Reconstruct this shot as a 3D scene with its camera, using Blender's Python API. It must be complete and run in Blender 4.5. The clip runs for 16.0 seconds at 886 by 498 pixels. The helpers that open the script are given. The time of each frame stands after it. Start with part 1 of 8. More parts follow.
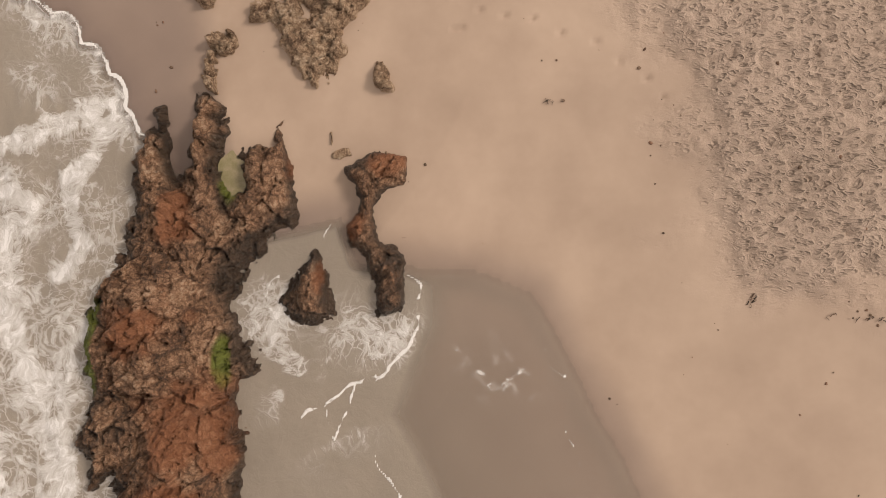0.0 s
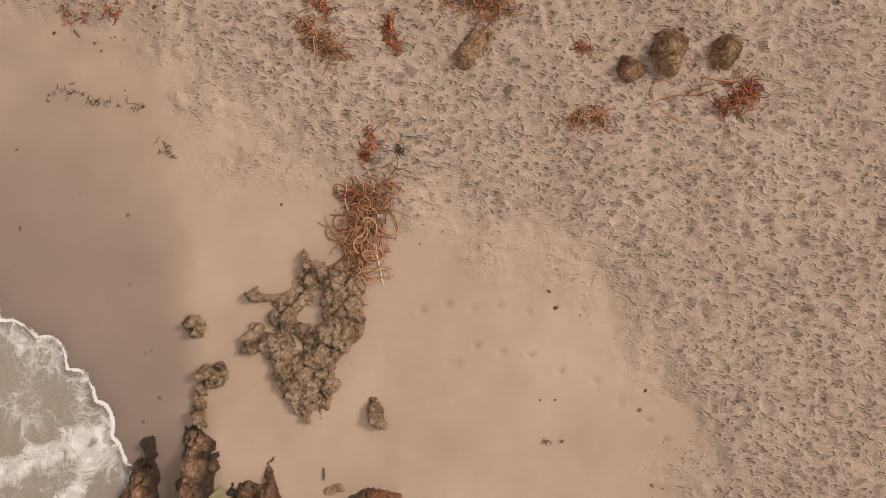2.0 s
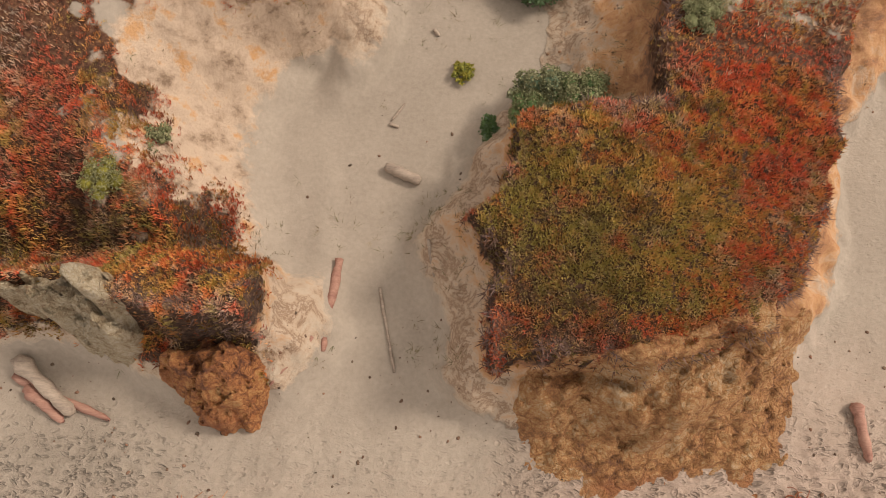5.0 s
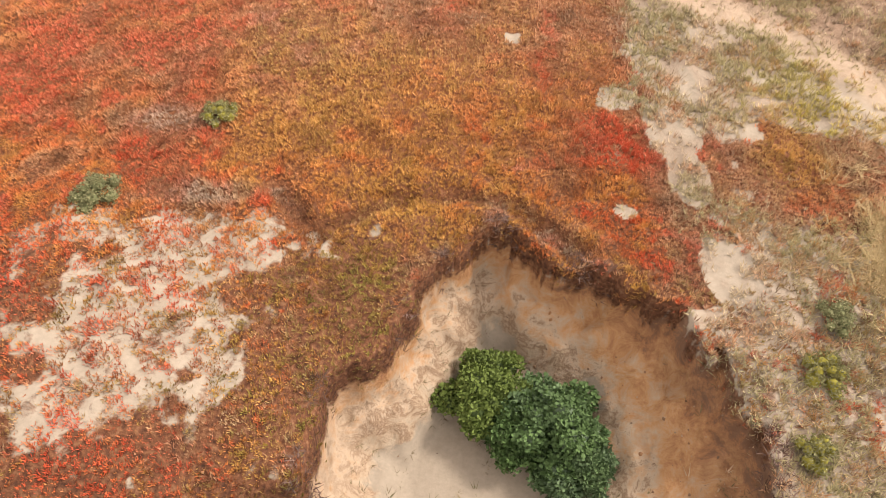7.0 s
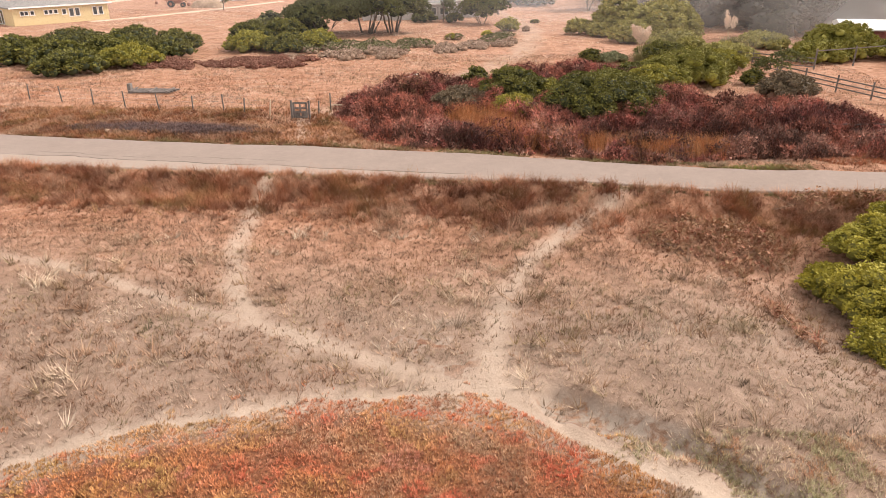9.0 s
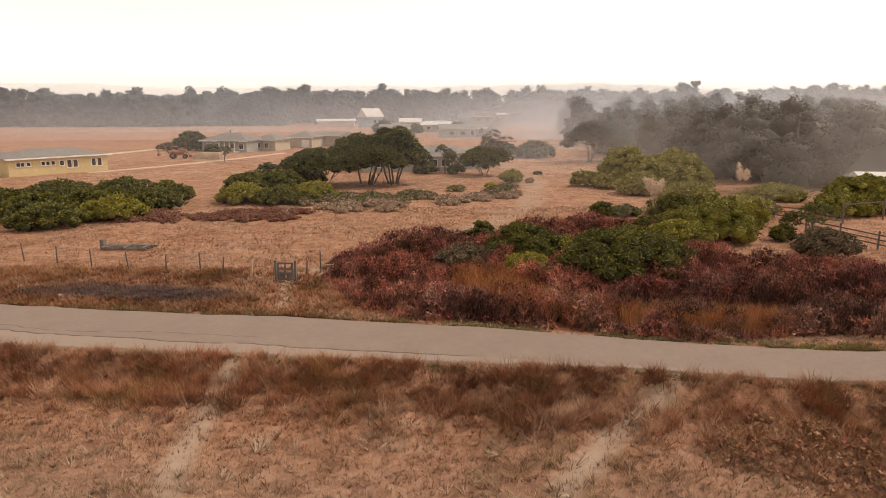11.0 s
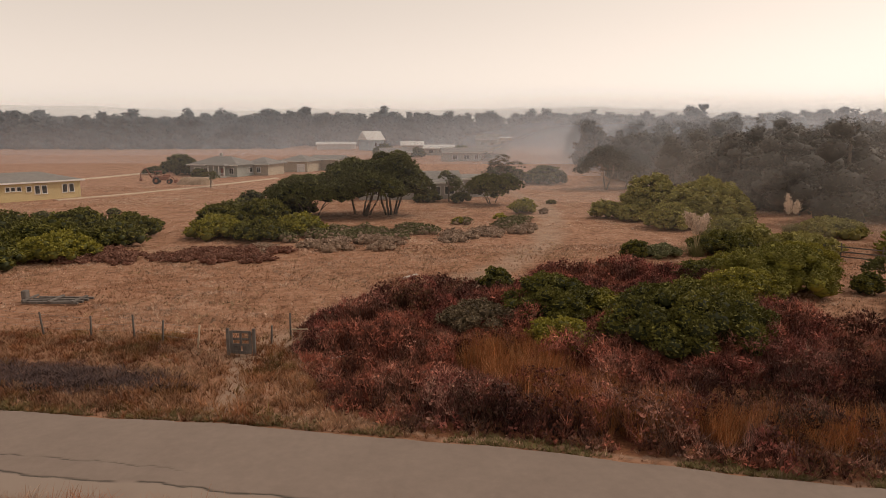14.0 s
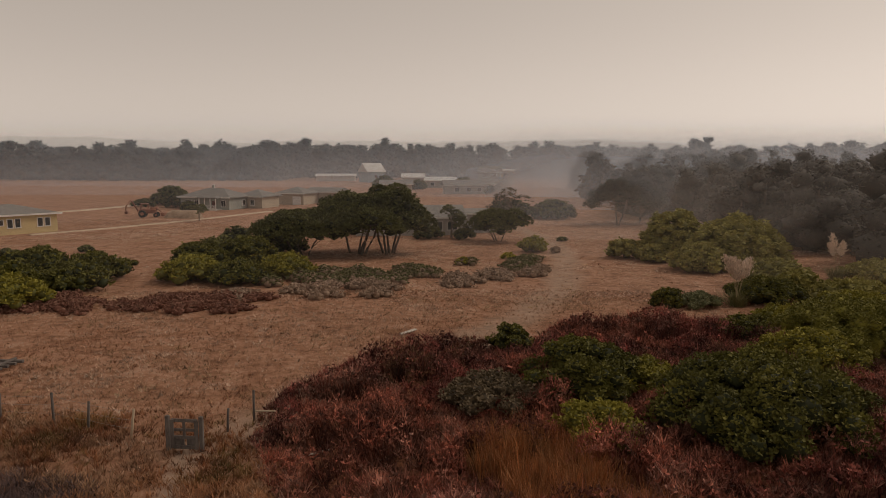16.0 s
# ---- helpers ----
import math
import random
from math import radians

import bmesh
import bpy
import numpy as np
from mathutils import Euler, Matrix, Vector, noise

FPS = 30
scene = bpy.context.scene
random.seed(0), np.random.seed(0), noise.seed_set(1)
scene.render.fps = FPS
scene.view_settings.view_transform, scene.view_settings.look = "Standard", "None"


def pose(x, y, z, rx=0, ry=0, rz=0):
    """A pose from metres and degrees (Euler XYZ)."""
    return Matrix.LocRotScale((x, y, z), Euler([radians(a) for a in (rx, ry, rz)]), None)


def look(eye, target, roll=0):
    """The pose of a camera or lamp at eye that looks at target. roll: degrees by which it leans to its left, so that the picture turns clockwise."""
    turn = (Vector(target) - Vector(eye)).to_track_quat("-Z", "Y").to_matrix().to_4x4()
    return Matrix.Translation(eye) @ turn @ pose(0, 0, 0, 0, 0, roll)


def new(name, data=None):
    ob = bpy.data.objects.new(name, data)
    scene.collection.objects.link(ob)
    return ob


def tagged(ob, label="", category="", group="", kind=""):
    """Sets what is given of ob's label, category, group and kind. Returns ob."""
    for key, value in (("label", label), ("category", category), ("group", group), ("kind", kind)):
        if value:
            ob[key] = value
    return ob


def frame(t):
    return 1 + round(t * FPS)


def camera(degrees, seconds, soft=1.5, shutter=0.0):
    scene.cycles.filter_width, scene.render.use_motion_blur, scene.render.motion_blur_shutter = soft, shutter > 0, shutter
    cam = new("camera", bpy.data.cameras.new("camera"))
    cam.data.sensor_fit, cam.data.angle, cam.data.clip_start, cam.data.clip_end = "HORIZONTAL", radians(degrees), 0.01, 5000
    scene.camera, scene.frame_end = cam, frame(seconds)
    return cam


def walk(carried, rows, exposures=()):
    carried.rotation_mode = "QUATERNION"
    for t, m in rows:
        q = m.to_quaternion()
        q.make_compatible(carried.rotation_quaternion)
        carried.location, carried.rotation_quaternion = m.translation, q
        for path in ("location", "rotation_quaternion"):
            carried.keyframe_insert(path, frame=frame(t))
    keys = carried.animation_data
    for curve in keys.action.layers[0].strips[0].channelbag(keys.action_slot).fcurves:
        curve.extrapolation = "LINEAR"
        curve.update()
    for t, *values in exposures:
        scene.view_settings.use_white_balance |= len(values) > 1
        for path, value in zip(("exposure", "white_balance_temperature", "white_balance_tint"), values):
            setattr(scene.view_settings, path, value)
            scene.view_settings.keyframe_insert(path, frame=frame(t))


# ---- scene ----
cam = camera(65.0, 16.0, soft=0.75)
PATH = [
    (0.0, pose(0.000, 0.000, 17.500, 2.30, 0.00, 0.00)),
    (0.5, pose(0.000, 1.938, 17.515, 2.00, 0.00, 0.00)),
    (1.0, pose(0.000, 3.904, 17.482, 1.80, 0.00, -0.10)),
    (1.5, pose(0.050, 5.832, 17.446, 2.30, 0.00, 0.00)),
    (2.0, pose(0.075, 7.797, 17.425, 3.30, -0.10, 0.00)),
    (2.5, pose(0.062, 9.824, 17.407, 5.70, -0.10, 0.10)),
    (3.0, pose(0.025, 11.841, 17.350, 7.90, -0.10, 0.00)),
    (3.2, pose(0.010, 12.647, 17.327, 8.60, -0.10, -0.04)),
    (5.3, pose(-0.000, 20.676, 17.488, 19.00, 0.00, 0.04)),
    (5.5, pose(-0.017, 21.400, 17.400, 20.60, 0.00, 0.00)),
    (6.0, pose(-0.059, 23.208, 17.179, 24.80, 0.00, -0.10)),
    (6.5, pose(-0.101, 25.003, 16.997, 29.40, 0.00, -0.10)),
    (7.0, pose(-0.185, 26.851, 16.790, 36.60, 0.10, -0.20)),
    (7.5, pose(-0.311, 28.686, 16.622, 44.60, 0.10, -0.30)),
    (8.0, pose(-0.395, 30.560, 16.468, 52.10, 0.10, -0.40)),
    (8.5, pose(-0.521, 32.435, 16.313, 59.30, 0.20, -0.50)),
    (9.0, pose(-0.605, 34.349, 16.173, 66.30, 0.30, -0.50)),
    (9.5, pose(-0.689, 36.209, 16.058, 72.70, 0.30, -0.50)),
    (10.0, pose(-0.773, 38.097, 15.865, 76.70, 0.30, -0.60)),
    (10.2, pose(-0.807, 38.852, 15.787, 77.40, 0.30, -0.64)),
    (10.7, pose(-0.808, 40.795, 15.761, 77.95, 0.27, -0.54)),
    (11.5, pose(-0.849, 43.877, 15.643, 78.12, 0.24, -0.48)),
    (12.5, pose(-0.899, 47.730, 15.495, 78.30, 0.20, -0.40)),
    (13.0, pose(-0.899, 49.776, 15.488, 78.60, 0.10, -0.40)),
    (13.5, pose(-0.899, 51.875, 15.456, 79.10, 0.10, -0.40)),
    (14.0, pose(-0.941, 54.000, 15.477, 79.90, 0.10, -0.30)),
    (14.5, pose(-0.983, 56.112, 15.405, 80.70, 0.00, -0.30)),
    (15.0, pose(-1.025, 58.291, 15.400, 81.50, 0.00, -0.30)),
    (15.5, pose(-1.067, 60.429, 15.381, 82.20, 0.00, -0.30)),
    (16.0, pose(-1.109, 62.542, 15.309, 82.50, -0.10, -0.20)),
]
EXPOSURES = [(0.0, 0.1, 6500, 10), (2.0, 0.1, 6500, 10), (3.2, 0.15, 6500, 10), (5.3, 0.45, 6500, 10), (6.0, 0.8, 6500, 10), (7.2, 1.0, 6450, 9), (8.0, 1.15, 6050, 8), (8.8, 1.0, 5850, 9), (10.2, 0.4, 6700, 11), (12.3, -0.32, 6600, 11), (14.0, -0.6, 6600, 11), (16.0, -1.2, 6600, 11)]
walk(cam, PATH, EXPOSURES)

# ---- world and sun: low sun through smoke haze, from ahead and to the right ----
SUN_ELEVATION, SUN_AZIMUTH = radians(45), radians(70)     # azimuth clockwise from +y
world = bpy.data.worlds.new("hazy_sky")
scene.world = world
world.use_nodes = True
wn, wl = world.node_tree.nodes, world.node_tree.links
wn.clear()
sky = wn.new("ShaderNodeTexSky")
sky.sky_type, sky.sun_disc = "NISHITA", False
sky.sun_elevation, sky.sun_rotation = SUN_ELEVATION, SUN_AZIMUTH
sky.dust_density, sky.air_density, sky.ozone_density = 0.7, 1.2, 1.0
grey = wn.new("ShaderNodeRGBToBW")
cream = wn.new("ShaderNodeMix")
cream.data_type, cream.blend_type = "RGBA", "MULTIPLY"
cream.inputs[0].default_value = 1.0
cream.inputs[7].default_value = (1.0, 0.872, 0.76, 1)
sky_bg = wn.new("ShaderNodeBackground")
sky_bg.inputs["Strength"].default_value = 0.17
haze_bg = wn.new("ShaderNodeBackground")
haze_bg.inputs["Color"].default_value = (1.0, 0.872, 0.76, 1)
haze_bg.inputs["Strength"].default_value = 0.40
sky_sum = wn.new("ShaderNodeAddShader")
sky_out = wn.new("ShaderNodeOutputWorld")
wl.new(sky.outputs[0], grey.inputs[0])
wl.new(grey.outputs[0], cream.inputs[6])
wl.new(cream.outputs[2], sky_bg.inputs["Color"])
wl.new(sky_bg.outputs[0], sky_sum.inputs[0])
wl.new(haze_bg.outputs[0], sky_sum.inputs[1])
wl.new(sky_sum.outputs[0], sky_out.inputs["Surface"])

sun = new("sun", bpy.data.lights.new("sun", "SUN"))
sun.data.energy, sun.data.angle, sun.data.color = 2.25, radians(12), (1.0, 0.86, 0.71)
sun_from = Vector((math.sin(SUN_AZIMUTH) * math.cos(SUN_ELEVATION), math.cos(SUN_AZIMUTH) * math.cos(SUN_ELEVATION), math.sin(SUN_ELEVATION)))
sun.matrix_world = look(sun_from * 100, (0, 0, 0))


# ---- numbers: noise, distances, smooth steps ----
LATTICE = np.random.default_rng(3).random((256, 256))


def value_noise(x, y):
    xi, yi = np.floor(x).astype(int), np.floor(y).astype(int)
    u, v = x - xi, y - yi
    u, v = u * u * (3 - 2 * u), v * v * (3 - 2 * v)
    a, b = LATTICE[xi & 255, yi & 255], LATTICE[(xi + 1) & 255, yi & 255]
    c, d = LATTICE[xi & 255, (yi + 1) & 255], LATTICE[(xi + 1) & 255, (yi + 1) & 255]
    return (a + (b - a) * u) * (1 - v) + (c + (d - c) * u) * v


def fbm(x, y, size, octaves=4, seed=0):
    """Fractal noise from 0 to 1 with features of that size in metres."""
    x, y = np.asarray(x, float), np.asarray(y, float)
    total, weight, amp = 0.0, 0.0, 1.0
    for k in range(octaves):
        s, a = 2 ** k / size, 0.6 + 1.1 * k + seed
        total = total + amp * value_noise((x * math.cos(a) - y * math.sin(a)) * s + 17.3 * seed + 5.1 * k,
                                          (x * math.sin(a) + y * math.cos(a)) * s + 9.7 * seed)
        weight, amp = weight + amp, amp * 0.5
    return total / weight


def ridged(x, y, size, octaves=4, seed=0):
    return 1 - np.abs(2 * fbm(x, y, size, octaves, seed) - 1)


def facets(x, y, size, seed=0):
    """Broken blocks: each cell's own tilted plane, and the distance to the crack round it."""
    u, v = np.asarray(x, float) / size, np.asarray(y, float) / size
    iu, iv = np.floor(u).astype(int), np.floor(v).astype(int)
    near, second, plane = np.full(u.shape, 9.0), np.full(u.shape, 9.0), np.zeros(u.shape)
    for a in (-1, 0, 1):
        for b in (-1, 0, 1):
            i, j = (iu + a + 37 * seed) & 255, (iv + b + 11 * seed) & 255
            du, dv = u - (iu + a) - LATTICE[i, j], v - (iv + b) - LATTICE[j, (i + 91) & 255]
            d = np.hypot(du, dv)
            p = LATTICE[(i + 53) & 255, j] - 0.5 + 1.3 * (LATTICE[i, (j + 71) & 255] - 0.5) * du + 1.3 * (LATTICE[(i + 17) & 255, (j + 29) & 255] - 0.5) * dv
            closer = d < near
            second = np.where(closer, near, np.minimum(second, d))
            plane, near = np.where(closer, p, plane), np.where(closer, d, near)
    return plane, second - near


def step(a, b, x):
    u = np.clip((np.asarray(x, float) - a) / (b - a), 0, 1)
    return u * u * (3 - 2 * u)


def line_distance(x, y, points):
    """Distance to a polyline."""
    best = np.full(np.shape(x), 1e9)
    for (ax, ay), (bx, by) in zip(points, points[1:]):
        dx, dy = bx - ax, by - ay
        u = np.clip(((x - ax) * dx + (y - ay) * dy) / (dx * dx + dy * dy + 1e-9), 0, 1)
        best = np.minimum(best, np.hypot(x - ax - u * dx, y - ay - u * dy))
    return best


def inside(x, y, points):
    """Signed distance to a closed outline, positive inside."""
    odd = np.zeros(np.shape(x), bool)
    for (ax, ay), (bx, by) in zip(points, points[1:] + points[:1]):
        cross = (ay > y) != (by > y)
        odd ^= cross & (x < (bx - ax) * (y - ay) / (by - ay + 1e-12) + ax)
    d = line_distance(x, y, points + points[:1])
    return np.where(odd, d, -d)


def spot(x, y, cx, cy, rx, ry=None, turn=0.0):
    """A soft round bump of height 1."""
    ry = ry or rx
    c, s = math.cos(radians(turn)), math.sin(radians(turn))
    u, v = ((x - cx) * c + (y - cy) * s) / rx, (-(x - cx) * s + (y - cy) * c) / ry
    return np.exp(-(u * u + v * v))


# ---- the plan ----
SEA_LEVEL = 0.30
WATER = [(-3000, 9), (-40, 9), (-11.9, 8.5), (-11.2, 8.1), (-10.9, 7.8), (-10.75, 7.4), (-10.72, 7.08), (-10.4, 7.08), (-10.1, 6.94), (-9.82, 6.68), (-9.52, 6.7), (-9.28, 6.56), (-9.1, 6.25), (-9.02, 5.88), (-8.74, 5.86), (-8.52, 5.66), (-8.36, 5.4), (-8.3, 5.12), (-8.08, 5.02), (-7.93, 4.8), (-7.86, 4.5), (-7.88, 4.25), (-7.7, 4.1),
         (-7.5, 3.6), (-7.2, 3.5), (-6.3, 2.0), (-4.7, 1.0), (-3.4, 1.3), (-2.5, 1.5), (-2.1, 0.4), (-0.6, 0.2), (0.8, 0.15), (2.2, -0.4), (2.9, -1.5), (3.6, -3.1), (4.4, -4.4), (5.1, -6), (6, -9), (10, -60), (60, -3000), (-3000, -3000)]
BREAKERS = [([(-11.1, 3.2), (-10.2, 3.4), (-9.3, 3.8), (-8.5, 4.2), (-7.9, 4.3)], 0.45, 0.47), ([(-7.9, 4.3), (-8.6, 3.2), (-9.1, 2.4), (-9.2, 1.5), (-8.9, 0.9), (-9.4, 0.2)], 0.45, 0.46), ([(-11.0, 2.4), (-10.4, 1.8), (-10.7, 0.5), (-10.8, -0.3)], 0.7, 0.46),
            ([(-11.0, -0.8), (-10.1, -2.2), (-9.3, -4.4), (-9.5, -6)], 0.7, 0.5), ([(-11.6, -3.5), (-10.8, -5), (-10.2, -7)], 0.6, 0.55), ([(-8.9, -1.2), (-9.3, -2.6), (-9.2, -4.2)], 0.4, 0.45)]
FOAM_LINES = [([(-0.8, 0.0), (-0.4, -0.3), (-0.5, -1.1), (-0.9, -1.8), (-1.7, -2.5), (-2.7, -3.0), (-3.5, -3.5)], 0.12), ([(-2.9, -3.2), (-2.5, -4.0), (-2.2, -3.2), (-2.1, -2.7)], 0.09),
              ([(-1.6, -4.4), (-1.3, -4.9), (-1.0, -5.4), (-0.7, -6.4)], 0.08), ([(2.9, -3.5), (3.2, -4.2), (3.4, -4.9), (3.5, -5.3)], 0.07), ([(-2.6, 1.4), (-2.9, 1.0), (-2.7, 0.5)], 0.06),
              ([(-4.3, -0.7), (-4.5, -0.5), (-4.1, -0.1), (-3.8, 0.0)], 0.07), ([(2.6, -1.8), (2.7, -2.3), (3.0, -2.5), (3.1, -2.2)], 0.06), ([(-1.9, -1.0), (-2.3, -1.5), (-1.8, -2.0), (-1.6, -2.5)], 0.08)]
SWASH = [(-0.5, 0.1), (0.8, 0.2), (2.3, -0.35), (3.0, -1.5), (3.7, -3.1), (4.5, -4.4), (5.2, -6), (6.2, -9), (0.5, -9), (-0.6, -5.4), (-1.6, -3.4), (-0.9, -1.9), (-0.5, -1.1), (-0.4, -0.3)]
BLUFF = [(-3000, 26), (-30, 25), (-12, 23.2), (-8.6, 23.3), (-6.6, 22.4), (-5.6, 22.3), (-4.0, 22.3), (-3.8, 24), (-4.1, 26), (-4.6, 28.2), (-3.2, 29.8),
         (-2.7, 31.4), (-2.7, 33), (-1.4, 34.1), (-0.6, 35.6), (1.0, 36.9), (2.6, 36.4), (4.4, 35.2), (5.5, 33.4), (5.9, 31.8), (5.2, 29.6),
         (4.8, 27.6), (3.4, 27.2), (1.6, 26.8), (1.2, 25.3), (0.5, 24.6), (1.2, 23.5), (1.1, 21.5), (3.3, 21.3), (4.7, 21.2), (6.5, 22.1),
         (7.5, 23.2), (8.3, 25), (8.8, 27.5), (10, 30), (14, 33), (40, 38), (3000, 60), (3000, 6000), (-3000, 6000)]
PATH_ALONG = [(-40, 30), (-22, 42), (-13.7, 47.3), (-9.4, 49.7), (-3.9, 51.3), (0.7, 51.6), (3.7, 48.8), (6.8, 46.8), (9.6, 45.4), (11.5, 43.3), (16, 38), (22, 34)]
PATH_LEFT = [(0.7, 51.8), (-4.3, 54.9), (-7.6, 57.0), (-9.0, 60), (-10.3, 65), (-10.5, 69), (-10.6, 73)]
PATH_RIGHT = [(0.9, 51.6), (1.4, 56.4), (2.2, 60), (3.8, 64.2), (6.2, 67.6), (8.6, 70.0), (10.5, 72)]
PATH_FAR = [(-40, 66), (-21.2, 62.4), (-15.1, 60.4), (-8.3, 57.2)]
ROAD_NEAR = [(-60, 80.5), (-28, 76.4), (-11.8, 73.9), (-0.5, 72.7), (9.5, 71.6), (23.9, 70.2), (60, 66)]
ROAD_FAR = [(-60, 91), (-32, 84.8), (-20.8, 82), (-7.6, 80.1), (3, 77.7), (10, 75.7), (15, 74.7), (25.6, 73.2), (60, 69.5)]
PATH_GATE = [(-11.6, 90.5), (-11.0, 87), (-10.4, 84), (-10.6, 80.5)]
MEADOW_TRACK = [(-11, 90), (-7.5, 97), (-3, 104), (4, 112), (10, 126), (14, 145), (15, 165), (12, 190)]
TRAIL = [(-0.4, 7.3), (0.2, 7.45), (0.8, 7.34), (1.45, 7.4), (2.1, 7.27), (2.75, 7.35), (3.4, 7.27), (0.27, 6.0), (0.45, 6.05), (0.9, 6.46),
         (1.5, 6.34), (2.17, 6.25), (2.85, 5.86), (3.67, 5.63), (4.23, 5.16), (4.88, 4.75), (5.28, 4.3)]
DRY_EDGE = [(-8, 14), (-6.9, 12.6), (-6.2, 11.9), (-5.2, 10.8), (-3.5, 10.1), (-1.1, 9.3), (1.6, 8.6), (3.8, 7.2), (4.8, 6.1), (5.4, 4.4), (5.5, 2.8),
            (5.6, 1.2), (6.4, 0.1), (7.5, -0.7), (10.5, -0.95), (3000, -1.0), (3000, 60), (-3000, 60), (-3000, 16)]


BRAMBLE = [(-9.3, 91), (-9.2, 97), (-6.6, 102), (-2.9, 105.5), (4, 107), (9, 112), (16, 113.5), (20.5, 113), (24, 103), (23.5, 97), (27, 93), (33, 90), (34, 80), (30, 76), (24, 76.2), (18.9, 76.2), (14.5, 75.6), (11.7, 75.6), (6.1, 77.2), (1.9, 78.6), (-2.7, 79.6), (-5.4, 81.8), (-7, 86)]
FOLD = [(-4.2, 38.2), (-3.2, 36.8), (-1.3, 37.8), (0.2, 38.0), (1.6, 37.7), (2.9, 36.3)]    # slumped crack behind the gully's head
CUT = [(2.9, 51.5), (4.9, 50.3), (6.5, 49.0), (7.9, 47.4)]                 # eroded cut beside the path


def top_height(x, y):
    """The land above the bluff."""
    z = 3.75 + 0.25 * (fbm(x, y, 9, 3, 4) - 0.5)
    z = z + 1.3 * spot(x, y, -9.0, 33, 4.5, 5) + 0.6 * spot(x, y, -3, 43.5, 8, 6) + 0.5 * spot(x, y, 4.2, 23.8, 2.4)
    z = z - 0.6 * step(22, 27, y) * step(31, 27, y) * step(-3, -7, x)
    z = z - 0.95 * spot(x, y, 0, 61, 11, 6) - 1.9 * spot(x, y, 17, 59, 6, 9) + 0.25 * spot(x, y, -22, 62, 10)
    z = z - 0.5 * step(1.0, 0.25, line_distance(x, y, CUT) + 0.9 * (fbm(x, y, 0.8, 3, 17) - 0.5))
    z = z - 0.2 * step(0.4, 0.05, line_distance(x, y, FOLD) + 0.5 * (fbm(x, y, 0.7, 3, 18) - 0.5))
    z = z - 0.35 * spot(x, y, 14, 84, 10, 5) - 0.5 * spot(x, y, 17, 81, 6, 3) - 0.45 * step(73, 90, y)
    bank = np.interp(x, *np.array(ROAD_NEAR).T) - y
    z = z - 0.75 * step(0.5, 2.4, bank) * step(13, 6, bank) * step(-40, -20, x)
    flat = step(85, 120, y)
    return z * (1 - flat) + flat * (3.2 - 0.2 * step(120, 180, y) + 0.4 * (fbm(x, y, 60, 2, 8) - 0.5))


def shore_height(x, y):
    z = 0.78 + 0.05 * np.clip(x, -12, 12) + 0.012 * np.clip(y, -20, 22) + 0.06 * (fbm(x, y, 4, 2, 2) - 0.5)
    wet = inside(x, y, WATER) + 0.14 * (fbm(x, y, 1.1, 3, 6) - 0.5)
    return np.where(wet > 0, SEA_LEVEL - np.minimum(0.02 + 0.09 * wet, 1.5), np.minimum(z, SEA_LEVEL + 0.01 - 0.13 * wet)), wet


def bluff_amount(x, y):
    s = inside(x, y, BLUFF) + 0.95 * (fbm(x, y, 1.5, 4, 11) - 0.5) + 0.45 * (fbm(x, y, 0.45, 2, 12) - 0.5) * step(-1.5, -0.5, x)
    gentle = step(-1.5, -3.5, x) * step(22.8, 24.5, y) * step(31.5, 29.5, y)
    wide = 1.15 + 2.6 * gentle + 1.0 * step(7, 9, x) + 0.5 * step(33, 35, y) * step(3, 1, x)
    soft = step(-0.35, wide - 0.3, s)
    scarp = 0.40 * step(0, 1, (s + 1.6 + 1.1 * step(1, 2.5, x) * step(27, 29, y)) / (1.4 + 1.1 * step(1, 2.5, x) * step(27, 29, y))) + 0.60 * step(-0.22, 0.16, s)
    return soft * gentle + scarp * (1 - gentle), s


def ground_height(x, y, fine=True):
    x, y = np.asarray(x, float), np.asarray(y, float)
    low, wet = shore_height(x, y)
    k, s = bluff_amount(x, y)
    z = low * (1 - k) + top_height(x, y) * k
    face = np.clip(4 * k * (1 - k), 0, 1) * (1 - 0.75 * step(-1.5, -3.5, x) * step(22.8, 24.5, y))
    z = z + face * (0.55 * (ridged(x, y, 1.1, 4, 21) - 0.6) + 0.22 * (ridged(x, y * 0.8, 0.5, 3, 22) - 0.6))
    if fine:
        dry = step(-0.7, 1.7, inside(x, y, DRY_EDGE) + 2.2 * (fbm(x, y, 1.3, 4, 9) - 0.5)) * (1 - step(0.0, 0.3, k)) * step(23, 19, y)
        z = z - dry * 0.035 * step(0.5, 0.25, fbm(x * 0.8 + y * 0.6, (y * 0.8 - x * 0.6) * 1.5, 0.36, 2, 33)) + dry * 0.05 * fbm(x, y, 0.5, 2, 35)
        z = z - 0.035 * dry * np.exp(-((np.abs(x - 10.75 - 0.04 * np.sin(y * 0.9)) - 0.0) / 0.09) ** 2)
        for px, py in TRAIL:
            r = np.hypot((x - px) / 1.3, y - py)
            z = z - 0.03 * np.exp(-(r / 0.085) ** 2)
        z = z + k * step(30, 24, np.abs(x)) * (0.16 + 0.14 * step(54, 46, y)) * (fbm(x, y, 0.7, 4, 15) - 0.5)
    return z


def zg(x, y):
    return float(ground_height(np.array([x]), np.array([y]), False)[0])


